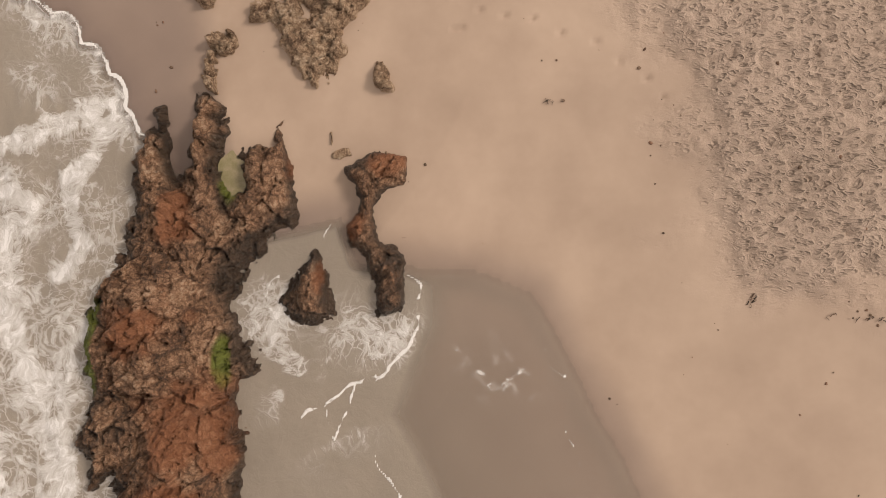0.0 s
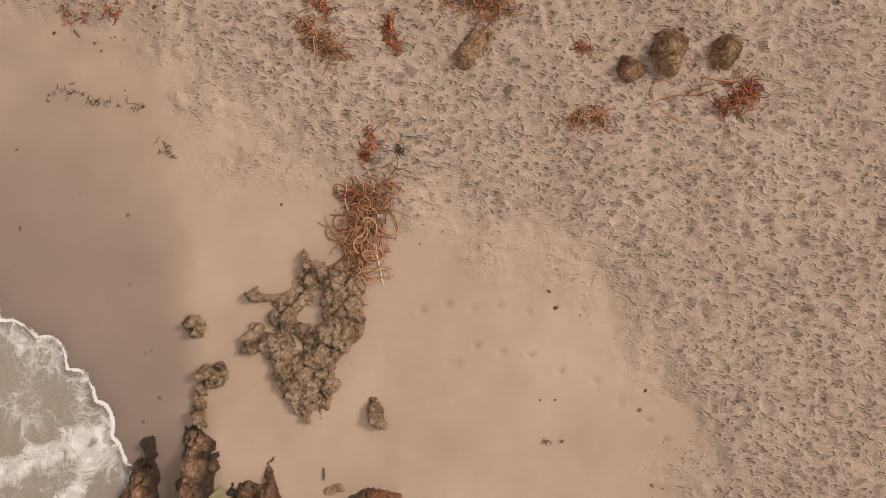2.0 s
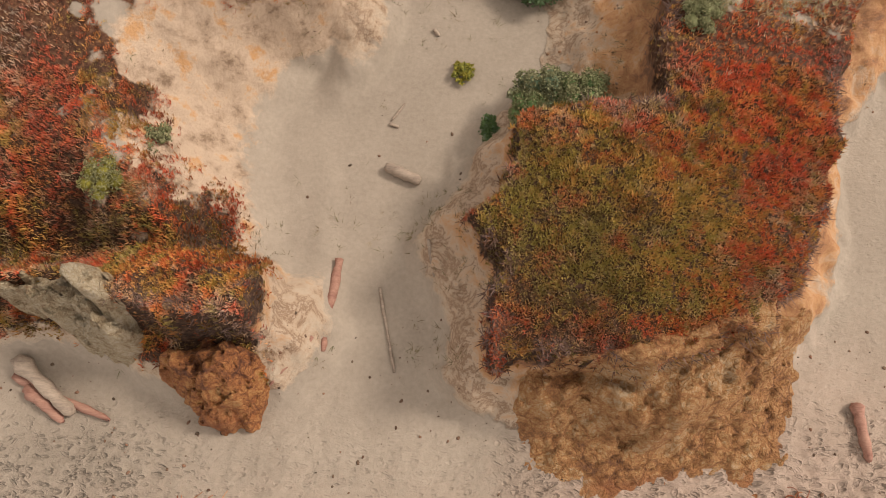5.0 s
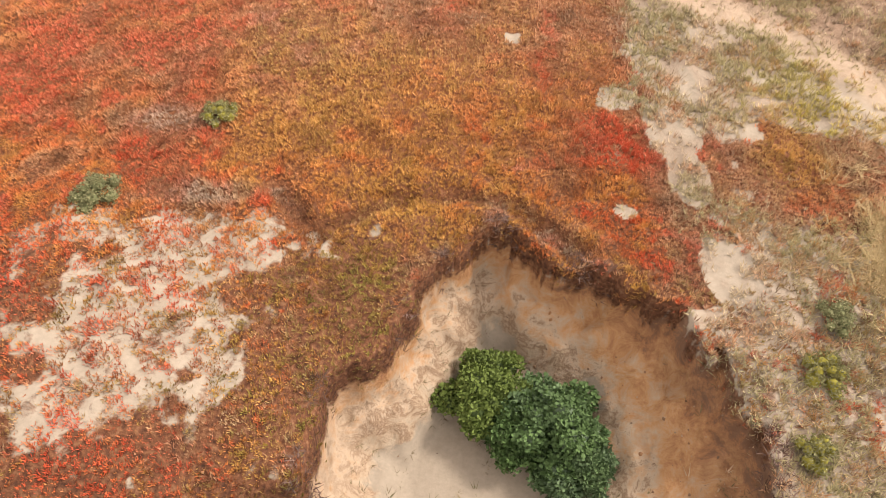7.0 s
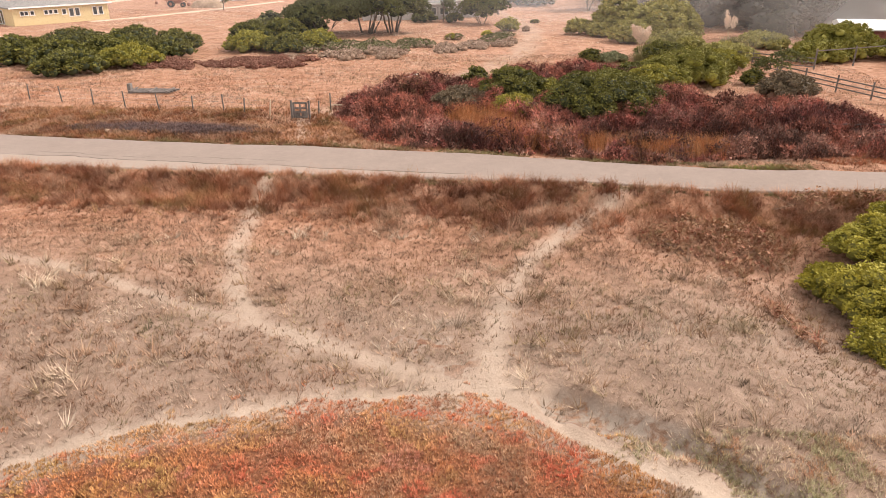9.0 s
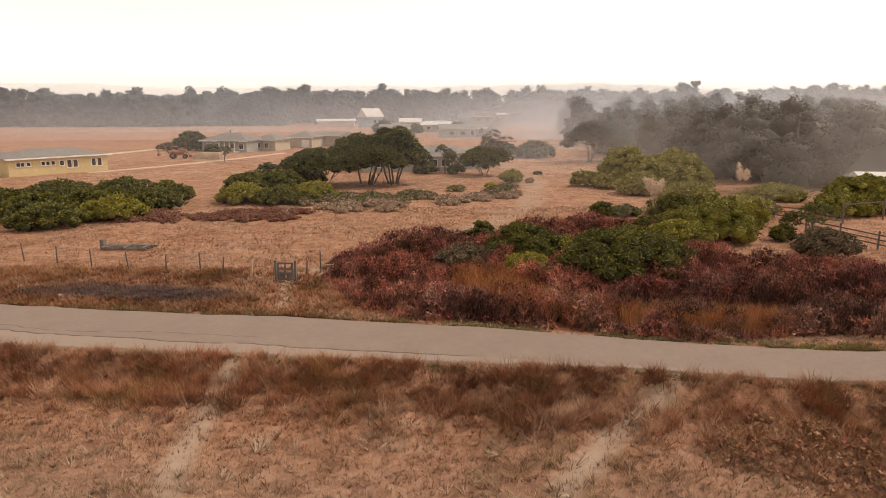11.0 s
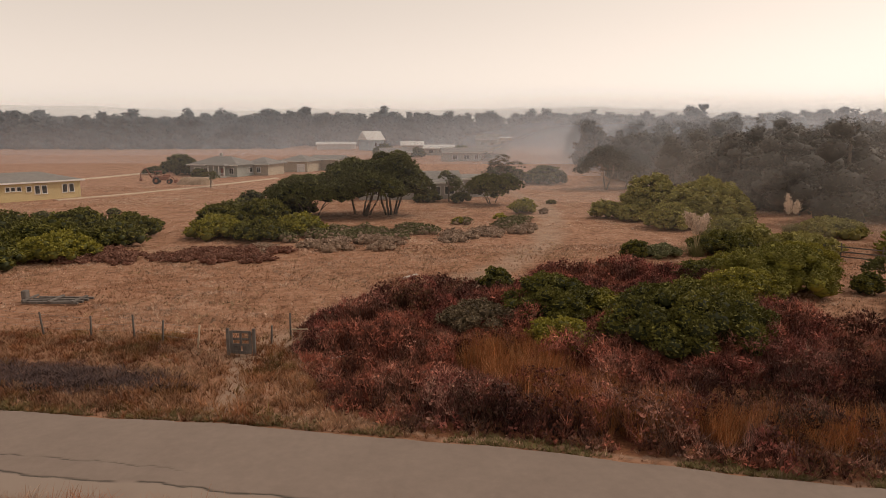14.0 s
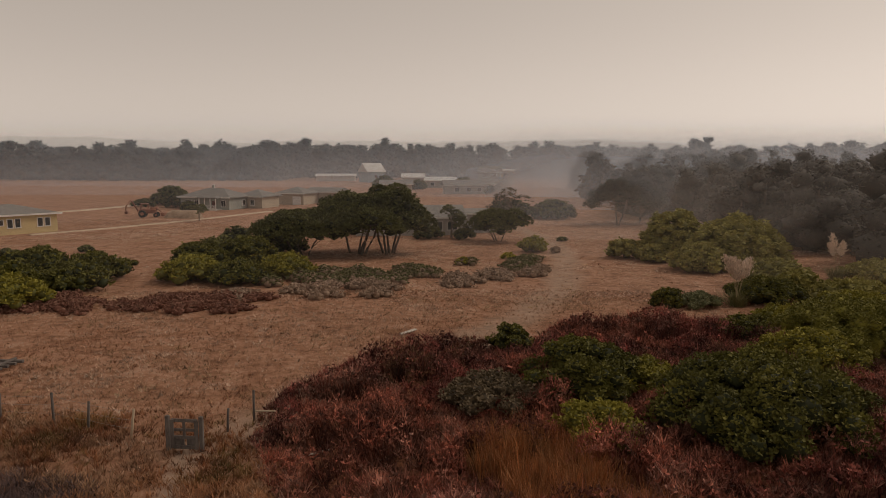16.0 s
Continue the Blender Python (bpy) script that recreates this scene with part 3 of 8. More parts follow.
def cover_masks(x, y):
    """Which ground lies where: ice plant, dry grass, trodden paths; dry sand, soaked sand, bare earth faces."""
    k, s = bluff_amount(x, y)
    _, wet = shore_height(x, y)
    n1, n2 = fbm(x, y, 1.6, 4, 41), fbm(x, y, 0.5, 3, 42)
    along = line_distance(x, y, PATH_ALONG)
    paths = np.maximum.reduce([step(1.25, 0.3, along + 0.6 * (n2 - 0.5)), 0.9 * step(0.9, 0.1, line_distance(x, y, PATH_LEFT) + 0.7 * (n2 - 0.5)),
                               0.9 * step(1.0, 0.1, line_distance(x, y, PATH_RIGHT) + 0.7 * (n2 - 0.5)), 0.8 * step(0.5, 0.1, line_distance(x, y, PATH_FAR) + 0.3 * (n2 - 0.5)),
                               0.7 * step(0.9, 0.2, line_distance(x, y, PATH_GATE) + 0.6 * (n2 - 0.5)), 0.55 * step(2.6, 0.5, line_distance(x, y, MEADOW_TRACK) + 2.0 * (n1 - 0.5)),
                               step(2.6, 0.6, np.hypot((x - 0.6) / 1.3, y - 51.6) + 1.2 * (n2 - 0.5))])
    paths = paths * (0.72 + 0.28 * step(0.3, 0.6, n2 * 0.5 + n1 * 0.5))
    beyond = inside(x, y, [(-400, 25), (-40, 30)] + PATH_ALONG[1:] + [(60, 34), (3000, 60), (3000, 4000), (-3000, 4000)])
    scrub = step(4.4, 5.4, x + 0.8 * (n1 - 0.5)) * step(27, 30, y) * k * step(0.40, 0.56, n2 * 0.6 + n1 * 0.4)
    grass = np.maximum(np.maximum(step(-0.3, 0.5, beyond + 0.6 * (n1 - 0.5)), step(-11, -15, x)) * k, 0.4 * scrub)
    ice = np.maximum(ice_amount(x, y, k, s, beyond), step(-0.4, 0.9, inside(x, y, BRAMBLE) + 1.5 * (n1 - 0.5)) * step(70, 74, y))
    ice = ice * (1 - 0.6 * step(4.6, 6.8, x + 5 * (n1 - 0.5) + 2 * (n2 - 0.5)) * step(28, 31, y) * step(39, 36, y + 5 * (n1 - 0.5)))
    dry = step(-0.7, 1.7, inside(x, y, DRY_EDGE) + 2.2 * (fbm(x, y, 1.3, 4, 9) - 0.5))
    seaward = step(-4.5, -7.5, x)
    soaked = step(-1.0, 0.0, wet / (1 + 8.0 * seaward) + 0.4 * (n1 - 0.5)) * (1 - 0.25 * seaward * step(0.3, -0.8, wet)) * (1 - 0.4 * step(-5, -2, x))
    face = np.clip(step(0.02, 0.3, k) * step(1.0, 0.86, k) * 1.1, 0, 1)
    cut = step(0.9, 0.5, line_distance(x, y, CUT) + 0.5 * (n2 - 0.5))
    slump = step(0.35, 0.6, spot(x, y, 4.0, 30.8, 1.3, 3.4) + spot(x, y, 2.6, 35.2, 1.2, 1.0) + 0.9 * (n2 - 0.5) + 0.5 * (n1 - 0.5)) * (1 - step(0.8, 0.95, k))
    face = np.maximum(face, 0.75 * slump)
    face, grass, paths = np.maximum(face, 0.45 * cut), grass * (1 - 0.7 * cut), paths * (1 - 0.7 * cut)
    churn = dry * (1 - step(0.0, 0.3, k)) * np.maximum(step(22, 19, y), 0.2 * step(7, 9, x)) * (1 - 0.6 * step(15.3, 17, y) * step(2.2, 0.8, x) * step(-8, -5, x))
    return ice, np.clip(grass - ice, 0, 1), paths, dry, soaked, face, churn, 1 - step(-1.5, -3.5, x) * step(22.8, 24.5, y), np.clip(step(0.03, 0.85, k) * step(1.0, 0.86, k) * step(-4, -2, x) + 0.5 * spot(x, y, 3.6, 30.5, 1.8, 3.5), 0, 1)


def ice_amount(x, y, k, s, beyond):
    """How thickly the ice plant grows."""
    n1, n2, n3 = fbm(x, y, 2.2, 4, 51), fbm(x, y, 0.6, 3, 52), fbm(x, y, 5.0, 2, 53)
    a = 1.85 - 2.0 * step(-0.3, 0.4, beyond)
    # bare sand and thin growth west of the gully
    a = a - 2.2 * spot(x, y, -6.0, 28.9, 2.4, 1.5) - 0.6 * spot(x, y, -5.6, 26.6, 1.7, 1.4) - 0.4 * spot(x, y, -7.0, 33.5, 2.2, 1.6) - 1.2 * spot(x, y, -7.7, 32.0, 0.7, 0.5)
    a = a - 1.3 * spot(x, y, -3.5, 31.3, 0.5, 0.4) - 0.9 * spot(x, y, -3.0, 36.4, 1.0, 0.5)
    # sandy patches east of it
    east = step(4.2, 6.6, x + 2.2 * (n3 - 0.5) + 1.4 * (n1 - 0.5))
    a = a - 1.75 * east * step(27.5, 30, y) * (1 - 0.5 * step(31, 33.5, y) * step(41.5, 39.5, y)) - 0.7 * east * step(38, 42, y)
    for cx, cy, rx, ry in [(6.0, 38.6, 0.5, 0.7), (6.25, 35.9, 0.5, 0.9), (5.4, 34.6, 0.5, 0.3), (6.9, 31.3, 0.6, 0.4), (4.3, 37.6, 0.4, 0.3), (4.3, 41.4, 0.6, 0.6), (1.9, 43.9, 0.5, 0.35), (5.7, 40.0, 0.5, 0.8)]:
        a = a - 2.2 * spot(x, y, cx, cy, rx, ry)
    a = a + 1.1 * spot(x, y, 9.2, 38, 2.2, 3.2) + 0.9 * spot(x, y, 7.0, 33.8, 1.0, 1.6) - 0.9 * step(7.2, 8.6, x + 1.6 * (n3 - 0.5)) * step(30, 26, y)
    a = a + 1.3 * (n1 - 0.5) + 1.9 * (n2 - 0.5) + 0.6 * (n3 - 0.5)
    thin = 1.05 * spot(x, y, -6.3, 33.4, 2.5, 2.4) + spot(x, y, -6.0, 26.4, 2.6, 1.7) + 0.85 * spot(x, y, -5.2, 36.4, 2.6, 1.0) + 0.7 * spot(x, y, 7.2, 35.5, 1.4, 3.0) + 0.6 * spot(x, y, -8.6, 36.8, 1.2, 0.8)
    return np.clip(1 - 0.7 * step(0.3, 0.75, thin + 1.3 * (n2 - 0.5) + 0.7 * (n1 - 0.5)), 0, 1) * np.clip(step(0.3, 0.75, a) * np.maximum(step(0.55, 0.85, k), step(0.15, 0.35, k) * step(26.6, 25.4, y + 0.8 * (n1 - 0.5)) * step(-3.7, -4.5, x)) * step(60, 54, y) * step(-19, -14, x + 3 * (n3 - 0.5)), 0, 1)


# ---- ground: one sheet to the horizon ----
gx = spaced(-12.5, 12.5, 0.085, -2900, 2900, 1.10)
gy_near = np.concatenate([np.arange(-8, 1, 0.11), np.arange(1, 18.5, 0.075), np.arange(18.5, 38, 0.11)])
gy_mid = np.arange(38, 84, 0.25)
gy = np.concatenate([spaced(-8, -7.95, 0.1, -2900, -7.99, 1.12)[:-2], gy_near, gy_mid, spaced(84, 84.2, 0.3, 83.9, 4000, 1.06)[1:]])
gy = np.unique(np.round(gy, 3))
GX, GY = np.meshgrid(gx, gy)
px, py = GX.ravel(), GY.ravel()
masks = cover_masks(px, py)
land_z = ground_height(px, py).reshape(GX.shape)
soft_sand = masks[6].reshape(GX.shape)
rng = np.random.default_rng(12)
walked = [(rng.uniform(-8, 12.4), rng.uniform(-1, 21), rng.choice([-0.8, -0.4, 0.6]) + rng.normal(0, 0.4), rng.uniform(1.1, 1.7)) for _ in range(3600)]
walked += [(a, b, rng.normal(0, 0.4), -0.62) for a, b in TRAIL]
for a, b, turn, size in walked:
    i0, i1, j0, j1 = *np.searchsorted(gx, (a - 0.3, a + 0.3)), *np.searchsorted(gy, (b - 0.3, b + 0.3))
    if i1 <= i0 or j1 <= j0:
        continue
    dx, dy = GX[j0:j1, i0:i1] - a, GY[j0:j1, i0:i1] - b
    u, v = (dx * math.cos(turn) + dy * math.sin(turn)) / (0.12 * abs(size)), (dy * math.cos(turn) - dx * math.sin(turn)) / (0.062 * abs(size))
    q = u * u + v * v
    land_z[j0:j1, i0:i1] += (0.02 * np.exp(-((np.sqrt(q) - 1.7) / 0.5) ** 2) - 0.06 * np.exp(-q)) * (1.0 if size < 0 else soft_sand[j0:j1, i0:i1])
land = mesh_of("ground", np.stack([px, py, land_z.ravel()], -1), grid_faces(len(gx), len(gy)),
               {"cover": np.stack(masks[:3], -1), "sand": np.stack(masks[3:6], -1), "marks": np.stack(masks[6:9], -1)})
smooth(land)
ground = part("ground", land, ground_material())
tagged(ground, "beach sand, eroded bluff and dry coastal grassland", "ground", kind="structure")


# ---- sea ----
def water_material():
    m, nodes, links, bsdf = begin("sea_water")
    pos = nodes.new("ShaderNodeNewGeometry").outputs["Position"]
    at = nodes.new("ShaderNodeAttribute")
    at.attribute_name = "sea"
    sep = nodes.new("ShaderNodeSeparateColor")
    links.new(at.outputs["Color"], sep.inputs[0])
    foam, deep, edge = sep.outputs
    warp = nodes.new("ShaderNodeTexNoise")
    warp.inputs["Scale"].default_value, warp.inputs["Detail"].default_value = 0.9, 5
    links.new(pos, warp.inputs["Vector"])
    shift = nodes.new("ShaderNodeVectorMath")
    shift.operation = "MULTIPLY_ADD"
    shift.inputs[1].default_value = (0.9, 1.3, 0)
    links.new(warp.outputs["Color"], shift.inputs[0])
    links.new(pos, shift.inputs[2])

    def lace(scale, reach):
        v = nodes.new("ShaderNodeTexVoronoi")
        v.feature = "DISTANCE_TO_EDGE"
        v.inputs["Scale"].default_value = scale
        links.new(shift.outputs[0], v.inputs["Vector"])
        wide = maths(nodes, links, "ADD", maths(nodes, links, "MULTIPLY", maths(nodes, links, "POWER", foam, 1.6), reach), maths(nodes, links, "MULTIPLY", maths(nodes, links, "SUBTRACT", tear, 0.5), 0.16))
        return maths(nodes, links, "SUBTRACT", wide, v.outputs["Distance"])

    tear = noise_node(nodes, links, shift.outputs[0], 7.0, 7, 0.7)
    net = maths(nodes, links, "MAXIMUM", lace(1.7, 0.40), lace(4.2, 0.30))
    f = ramp(nodes, links, maths(nodes, links, "ADD", maths(nodes, links, "MULTIPLY", net, 3.2), 0.5), [(0.32, 0.0), (0.62, 0.4), (1.0, 0.85)])
    clot = noise_node(nodes, links, shift.outputs[0], 3.2, 7, 0.68, 0.7)
    clot = maths(nodes, links, "ADD", clot, maths(nodes, links, "MULTIPLY", foam, 0.5))
    f = maths(nodes, links, "MAXIMUM", f, ramp(nodes, links, clot, [(0.60, 0.0), (0.70, 0.5), (0.84, 1.0)]))
    f = maths(nodes, links, "MULTIPLY", f, ramp(nodes, links, foam, [(0.06, 0.0), (0.22, 1.0)]))
    milk = maths(nodes, links, "MULTIPLY", maths(nodes, links, "MULTIPLY", foam, tear), 0.45)
    f = maths(nodes, links, "MAXIMUM", f, milk)
    f = maths(nodes, links, "MAXIMUM", f, ramp(nodes, links, maths(nodes, links, "MULTIPLY", edge, maths(nodes, links, "ADD", tear, 0.42)), [(0.45, 0.0), (0.75, 1.0)]))
    body = blend(nodes, links, noise_node(nodes, links, pos, 0.8, 4), (0.20, 0.17, 0.14), (0.265, 0.225, 0.186))
    links.new(blend(nodes, links, f, body, (0.60, 0.59, 0.595)), bsdf.inputs["Base Color"])
    links.new(blend(nodes, links, f, 0.12, 0.8), bsdf.inputs["Roughness"])
    see = maths(nodes, links, "MAXIMUM", ramp(nodes, links, deep, [(0.0, 0.12), (0.35, 0.93)]), f)
    links.new(see, bsdf.inputs["Alpha"])
    bump(nodes, links, bsdf, maths(nodes, links, "ADD", tear, maths(nodes, links, "MULTIPLY", f, 1.5)), 0.35, 0.06)
    return m


sx = spaced(-12.5, 4.4, 0.048, -2900, 900, 1.14)
sy = spaced(-7.5, 7.9, 0.048, -2900, 12, 1.14)
SX, SY = np.meshgrid(sx, sy)
px, py = SX.ravel(), SY.ravel()
_, wet = shore_height(px, py)
film = np.clip(inside(px, py, SWASH), -1, 1)
west = step(-6.0, -8.0, px)
curd, wisp = fbm(px, py, 1.0, 4, 68), fbm(px, py, 0.35, 3, 70)
sway_x, sway_y = px + 0.5 * (fbm(px, py, 0.9, 3, 71) - 0.5), py + 0.5 * (fbm(px, py, 0.9, 3, 72) - 0.5)


def strand(points, width, soft=0.0):
    return step(width, 0.25 * width, line_distance(sway_x, sway_y, points) + soft * (wisp - 0.5))


foam = west * (0.13 + 0.09 * step(3.0, 0.5, py) + 0.4 * (curd - 0.5) + 0.2 * step(0.9, 0.2, wet))
for points, width, much in BREAKERS:
    foam = np.maximum(foam, west * 1.05 * much * strand(points, width, 0.5))
inlet = (1 - west) * step(0.0, 0.25, wet)
foam = foam + inlet * np.clip(0.42 * spot(px, py, -1.6, -1.5, 1.3, 0.8) + 0.36 * spot(px, py, -4.2, -0.9, 0.8, 0.8) + 0.34 * spot(px, py, -3.0, -2.6, 1.6, 1.8) * step(0.5, 0.62, curd) + 0.1 * (curd - 0.45), 0, 0.5)
foam = np.clip(foam, 0, 0.85) * (1 - 0.85 * step(0.0, 0.3, film)) + 0.36 * step(0.0, 0.4, film) * spot(px, py, 1.3, -2.3, 1.5, 0.8, -25) * step(0.45, 0.65, wisp)
lip = step(0.08, 0.015, np.abs(wet - 0.05) + 0.08 * (wisp - 0.5)) * west
for points, width in FOAM_LINES:
    lip = np.maximum(lip, 0.9 * strand(points, 0.75 * width, 0.12) * step(0.36, 0.5, wisp))
deep = np.clip(0.12 * (wet + 0.2) * (1 - 0.75 * step(-0.8, 0.8, film)) + 0.5 * step(0.9, -0.95, film) * step(0.0, 0.5, wet), 0, 1)
swell = SEA_LEVEL + 0.05 * (fbm(px, py, 0.8, 4, 64) - 0.5) * step(0.1, 1.5, wet) + west * step(0.2, 2.5, wet) * 0.22 * (ridged(px * 1.0, py * 0.5, 1.6, 4, 65) - 0.5)
water = mesh_of("sea", np.stack([px, py, swell], -1), grid_faces(len(sx), len(sy)), {"sea": np.stack([foam, deep, lip], -1)})
sea = part("sea", smooth(water), water_material())
tagged(sea, "murky shallow sea with lacy white foam", "sea", kind="structure")


# ---- rocks ----
def rock_material(name, darkest, dark, mid, light, scale=0.9, weed=0.0):
    m, nodes, links, bsdf = begin(name)
    co = nodes.new("ShaderNodeNewGeometry").outputs["Position"]
    at = nodes.new("ShaderNodeAttribute")
    at.attribute_name = "stain"
    sep = nodes.new("ShaderNodeSeparateColor")
    links.new(at.outputs["Color"], sep.inputs[0])
    a = noise_node(nodes, links, co, scale, 8, 0.65, 0.8)
    b = noise_node(nodes, links, co, scale * 9, 9, 0.75, 0.8)
    speck = noise_node(nodes, links, co, 34.0, 5, 0.7, 0.5)
    bent = nodes.new("ShaderNodeVectorMath")
    bent.operation = "MULTIPLY_ADD"
    bent.inputs[1].default_value = (0.35, 0.35, 0.35)
    sway = nodes.new("ShaderNodeTexNoise")
    sway.inputs["Scale"].default_value, sway.inputs["Detail"].default_value = 3.0, 5
    links.new(co, sway.inputs["Vector"])
    links.new(sway.outputs["Color"], bent.inputs[0])
    links.new(co, bent.inputs[2])

    def cracks(density, wide):
        v = nodes.new("ShaderNodeTexVoronoi")
        v.feature = "DISTANCE_TO_EDGE"
        v.inputs["Scale"].default_value = density
        links.new(bent.outputs[0], v.inputs["Vector"])
        return ramp(nodes, links, v.outputs["Distance"], [(0.0, 0.0), (wide, 1.0)])

    split = maths(nodes, links, "MULTIPLY", cracks(1.9, 0.10), maths(nodes, links, "ADD", maths(nodes, links, "MULTIPLY", cracks(6.5, 0.16), 0.6), 0.4))
    f = maths(nodes, links, "ADD", maths(nodes, links, "MULTIPLY", a, 0.4), maths(nodes, links, "MULTIPLY", b, 0.35))
    f = maths(nodes, links, "ADD", f, maths(nodes, links, "MULTIPLY", speck, 0.25))
    f = maths(nodes, links, "ADD", f, maths(nodes, links, "MULTIPLY", split, 0.08))
    c = ramp(nodes, links, f, [(0.45, darkest), (0.53, dark), (0.59, mid), (0.66, light)])
    c = blend(nodes, links, sep.outputs[0], c, (0.035, 0.026, 0.02))
    c = blend(nodes, links, sep.outputs[1], c, (0.13, 0.15, 0.02))
    c = blend(nodes, links, sep.outputs[2], c, (0.30, 0.105, 0.04))
    links.new(c, bsdf.inputs["Base Color"])
    links.new(blend(nodes, links, sep.outputs[0], 0.8, 0.35), bsdf.inputs["Roughness"])
    h = maths(nodes, links, "ADD", b, maths(nodes, links, "MULTIPLY", split, 0.5))
    h = maths(nodes, links, "ADD", h, maths(nodes, links, "MULTIPLY", speck, 0.55))
    bump(nodes, links, bsdf, h, 1.0, 0.12)
    return m


def rock_mesh(lumps=(), outline=(), domes=(), top=0.8, shoulder=0.4, res=0.06, rough=0.5, seed=1, weeds=(), rust=(), soak=0.35, warp=0.6, sink=0.12, grow=0.0):
    """A rock that stands in the ground: joined lumps (x, y, x, y, radius, height), or a plan outline with domes (x, y, rx, ry, height); broken and ridged."""
    if outline:
        lo, hi = np.min(outline, axis=0) - 0.7, np.max(outline, axis=0) + 0.7
    else:
        lo = np.min([(min(l[0], l[2]) - l[4], min(l[1], l[3]) - l[4]) for l in lumps], axis=0) - 0.6
        hi = np.max([(max(l[0], l[2]) + l[4], max(l[1], l[3]) + l[4]) for l in lumps], axis=0) + 0.6
    xs, ys = np.arange(lo[0], hi[0], res), np.arange(lo[1], hi[1], res)
    X, Y = np.meshgrid(xs, ys)
    x, y = X.ravel(), Y.ravel()
    wx = x + warp * (fbm(x, y, 0.9, 5, seed) - 0.5)
    wy = y + warp * (fbm(x, y, 0.9, 5, seed + 1) - 0.5)
    wx, wy = wx + 0.4 * warp * (fbm(x, y, 0.22, 3, seed + 11) - 0.5), wy + 0.4 * warp * (fbm(x, y, 0.22, 3, seed + 12) - 0.5)
    h = np.full(x.shape, -1.0)
    if outline:
        d = inside(wx, wy, outline) + grow * step(-0.1, 0.6, shore_height(x, y)[1])
        h = np.where(d > 0, top * (1 - np.exp(-d / shoulder)), d * 1.5)
        for cx, cy, rx, ry, up in domes:
            h = h + np.where(d > 0, up * spot(wx, wy, cx, cy, rx, ry) * step(0, 0.5, d), 0)
    for ax, ay, bx, by, r, high in lumps:
        d = line_distance(wx, wy, [(ax, ay), (bx, by)]) / r
        h = np.maximum(h, np.where(d < 1, high * (1 - np.clip(d, 0, 1) ** 3.0), high * (1 - d) * 1.5))
    body = step(-0.05, 0.35, h)
    flow = 1.2 * (fbm(x, y, 1.5, 3, seed + 7) - 0.5)
    crag = ridged(wx * 1.3 + wy * 0.3 + flow, wy * 0.7 + flow, 0.9, 5, seed + 2) - 0.6
    wrinkle = ridged(x + 0.35 * flow, y * 0.8 - 0.3 * flow, 0.30, 4, seed + 3) - 0.62
    split = step(0.90, 0.99, ridged(x + 0.5 * flow, y + 0.4 * flow, 0.9, 3, seed + 9))
    fleck = ridged(x - 0.2 * flow, y + 0.2 * flow, 0.14, 2, seed + 4) - 0.62
    fx, fy = x * 0.82 + y * 0.57 + 0.25 * flow, (y * 0.82 - x * 0.57) * 1.5 + 0.25 * flow
    block, gap = facets(fx, fy, 0.85, seed % 7)
    chip, chink = facets(fx + 0.3 * block, fy, 0.3, seed % 5 + 1)
    h = h + body * rough * (0.45 * crag + 0.15 * wrinkle - 0.2 * split + 0.5 * block - 0.2 * step(0.10, 0.0, gap) + 0.26 * chip - 0.08 * step(0.12, 0.0, chink))
    dip = h + 0.22 * (wx * 0.8 + wy * 0.5) + 0.10 * (fbm(x, y, 0.5, 4, seed + 8) - 0.5)
    ledge = dip / 0.13
    h = h + body * 0.13 * 0.85 * (np.floor(ledge) + step(0.72, 1.0, ledge - np.floor(ledge)) - ledge + 0.35)
    h = h + body * rough * 0.16 * fleck
    h = np.where(h > 0, h, np.maximum(h, -0.5))
    z = np.maximum(ground_height(x, y, False), SEA_LEVEL - 0.15) + h - sink
    f = grid_faces(len(xs), len(ys))
    f = f[(h > -0.3)[f].all(1)]
    used = np.unique(f)
    remap = np.full(len(x), -1)
    remap[used] = np.arange(len(used))
    stain = np.zeros((len(x), 3))
    n = fbm(x, y, 0.6, 4, seed + 5)
    if soak:
        stain[:, 0] = 0.85 * step(SEA_LEVEL + soak + 0.25, SEA_LEVEL + soak - 0.15, z + 0.7 * (n - 0.5))
    for cx, cy, rx, ry in weeds:
        stain[:, 1] = np.maximum(stain[:, 1], step(0.3, 0.6, spot(x, y, cx, cy, rx, ry) + 0.5 * (n - 0.5)))
    for cx, cy, rx, ry in rust:
        stain[:, 2] = np.maximum(stain[:, 2], 0.6 * step(0.4, 0.9, spot(x, y, cx, cy, rx, ry) + 1.1 * (n - 0.5)))
    return mesh_of("rock", np.stack([x, y, z], -1)[used], remap[f], {"stain": stain[used]})


SEA_ROCK = rock_material("sea_rock", (0.05, 0.026, 0.015), (0.17, 0.088, 0.048), (0.33, 0.185, 0.108), (0.48, 0.33, 0.225))
SAND_ROCK = rock_material("sanded_rock", (0.11, 0.06, 0.034), (0.31, 0.20, 0.125), (0.46, 0.33, 0.225), (0.56, 0.43, 0.33), 1.4)
TAN_STONE = rock_material("tan_boulder", (0.085, 0.04, 0.02), (0.235, 0.128, 0.064), (0.37, 0.225, 0.125), (0.48, 0.34, 0.22), 1.2)
NOSE_STONE = rock_material("orange_sandstone", (0.13, 0.045, 0.022), (0.36, 0.135, 0.045), (0.50, 0.235, 0.08), (0.55, 0.33, 0.15), 0.6)
SANDSTONE = rock_material("sandstone", (0.17, 0.075, 0.035), (0.36, 0.165, 0.06), (0.46, 0.26, 0.11), (0.50, 0.37, 0.24), 0.6)

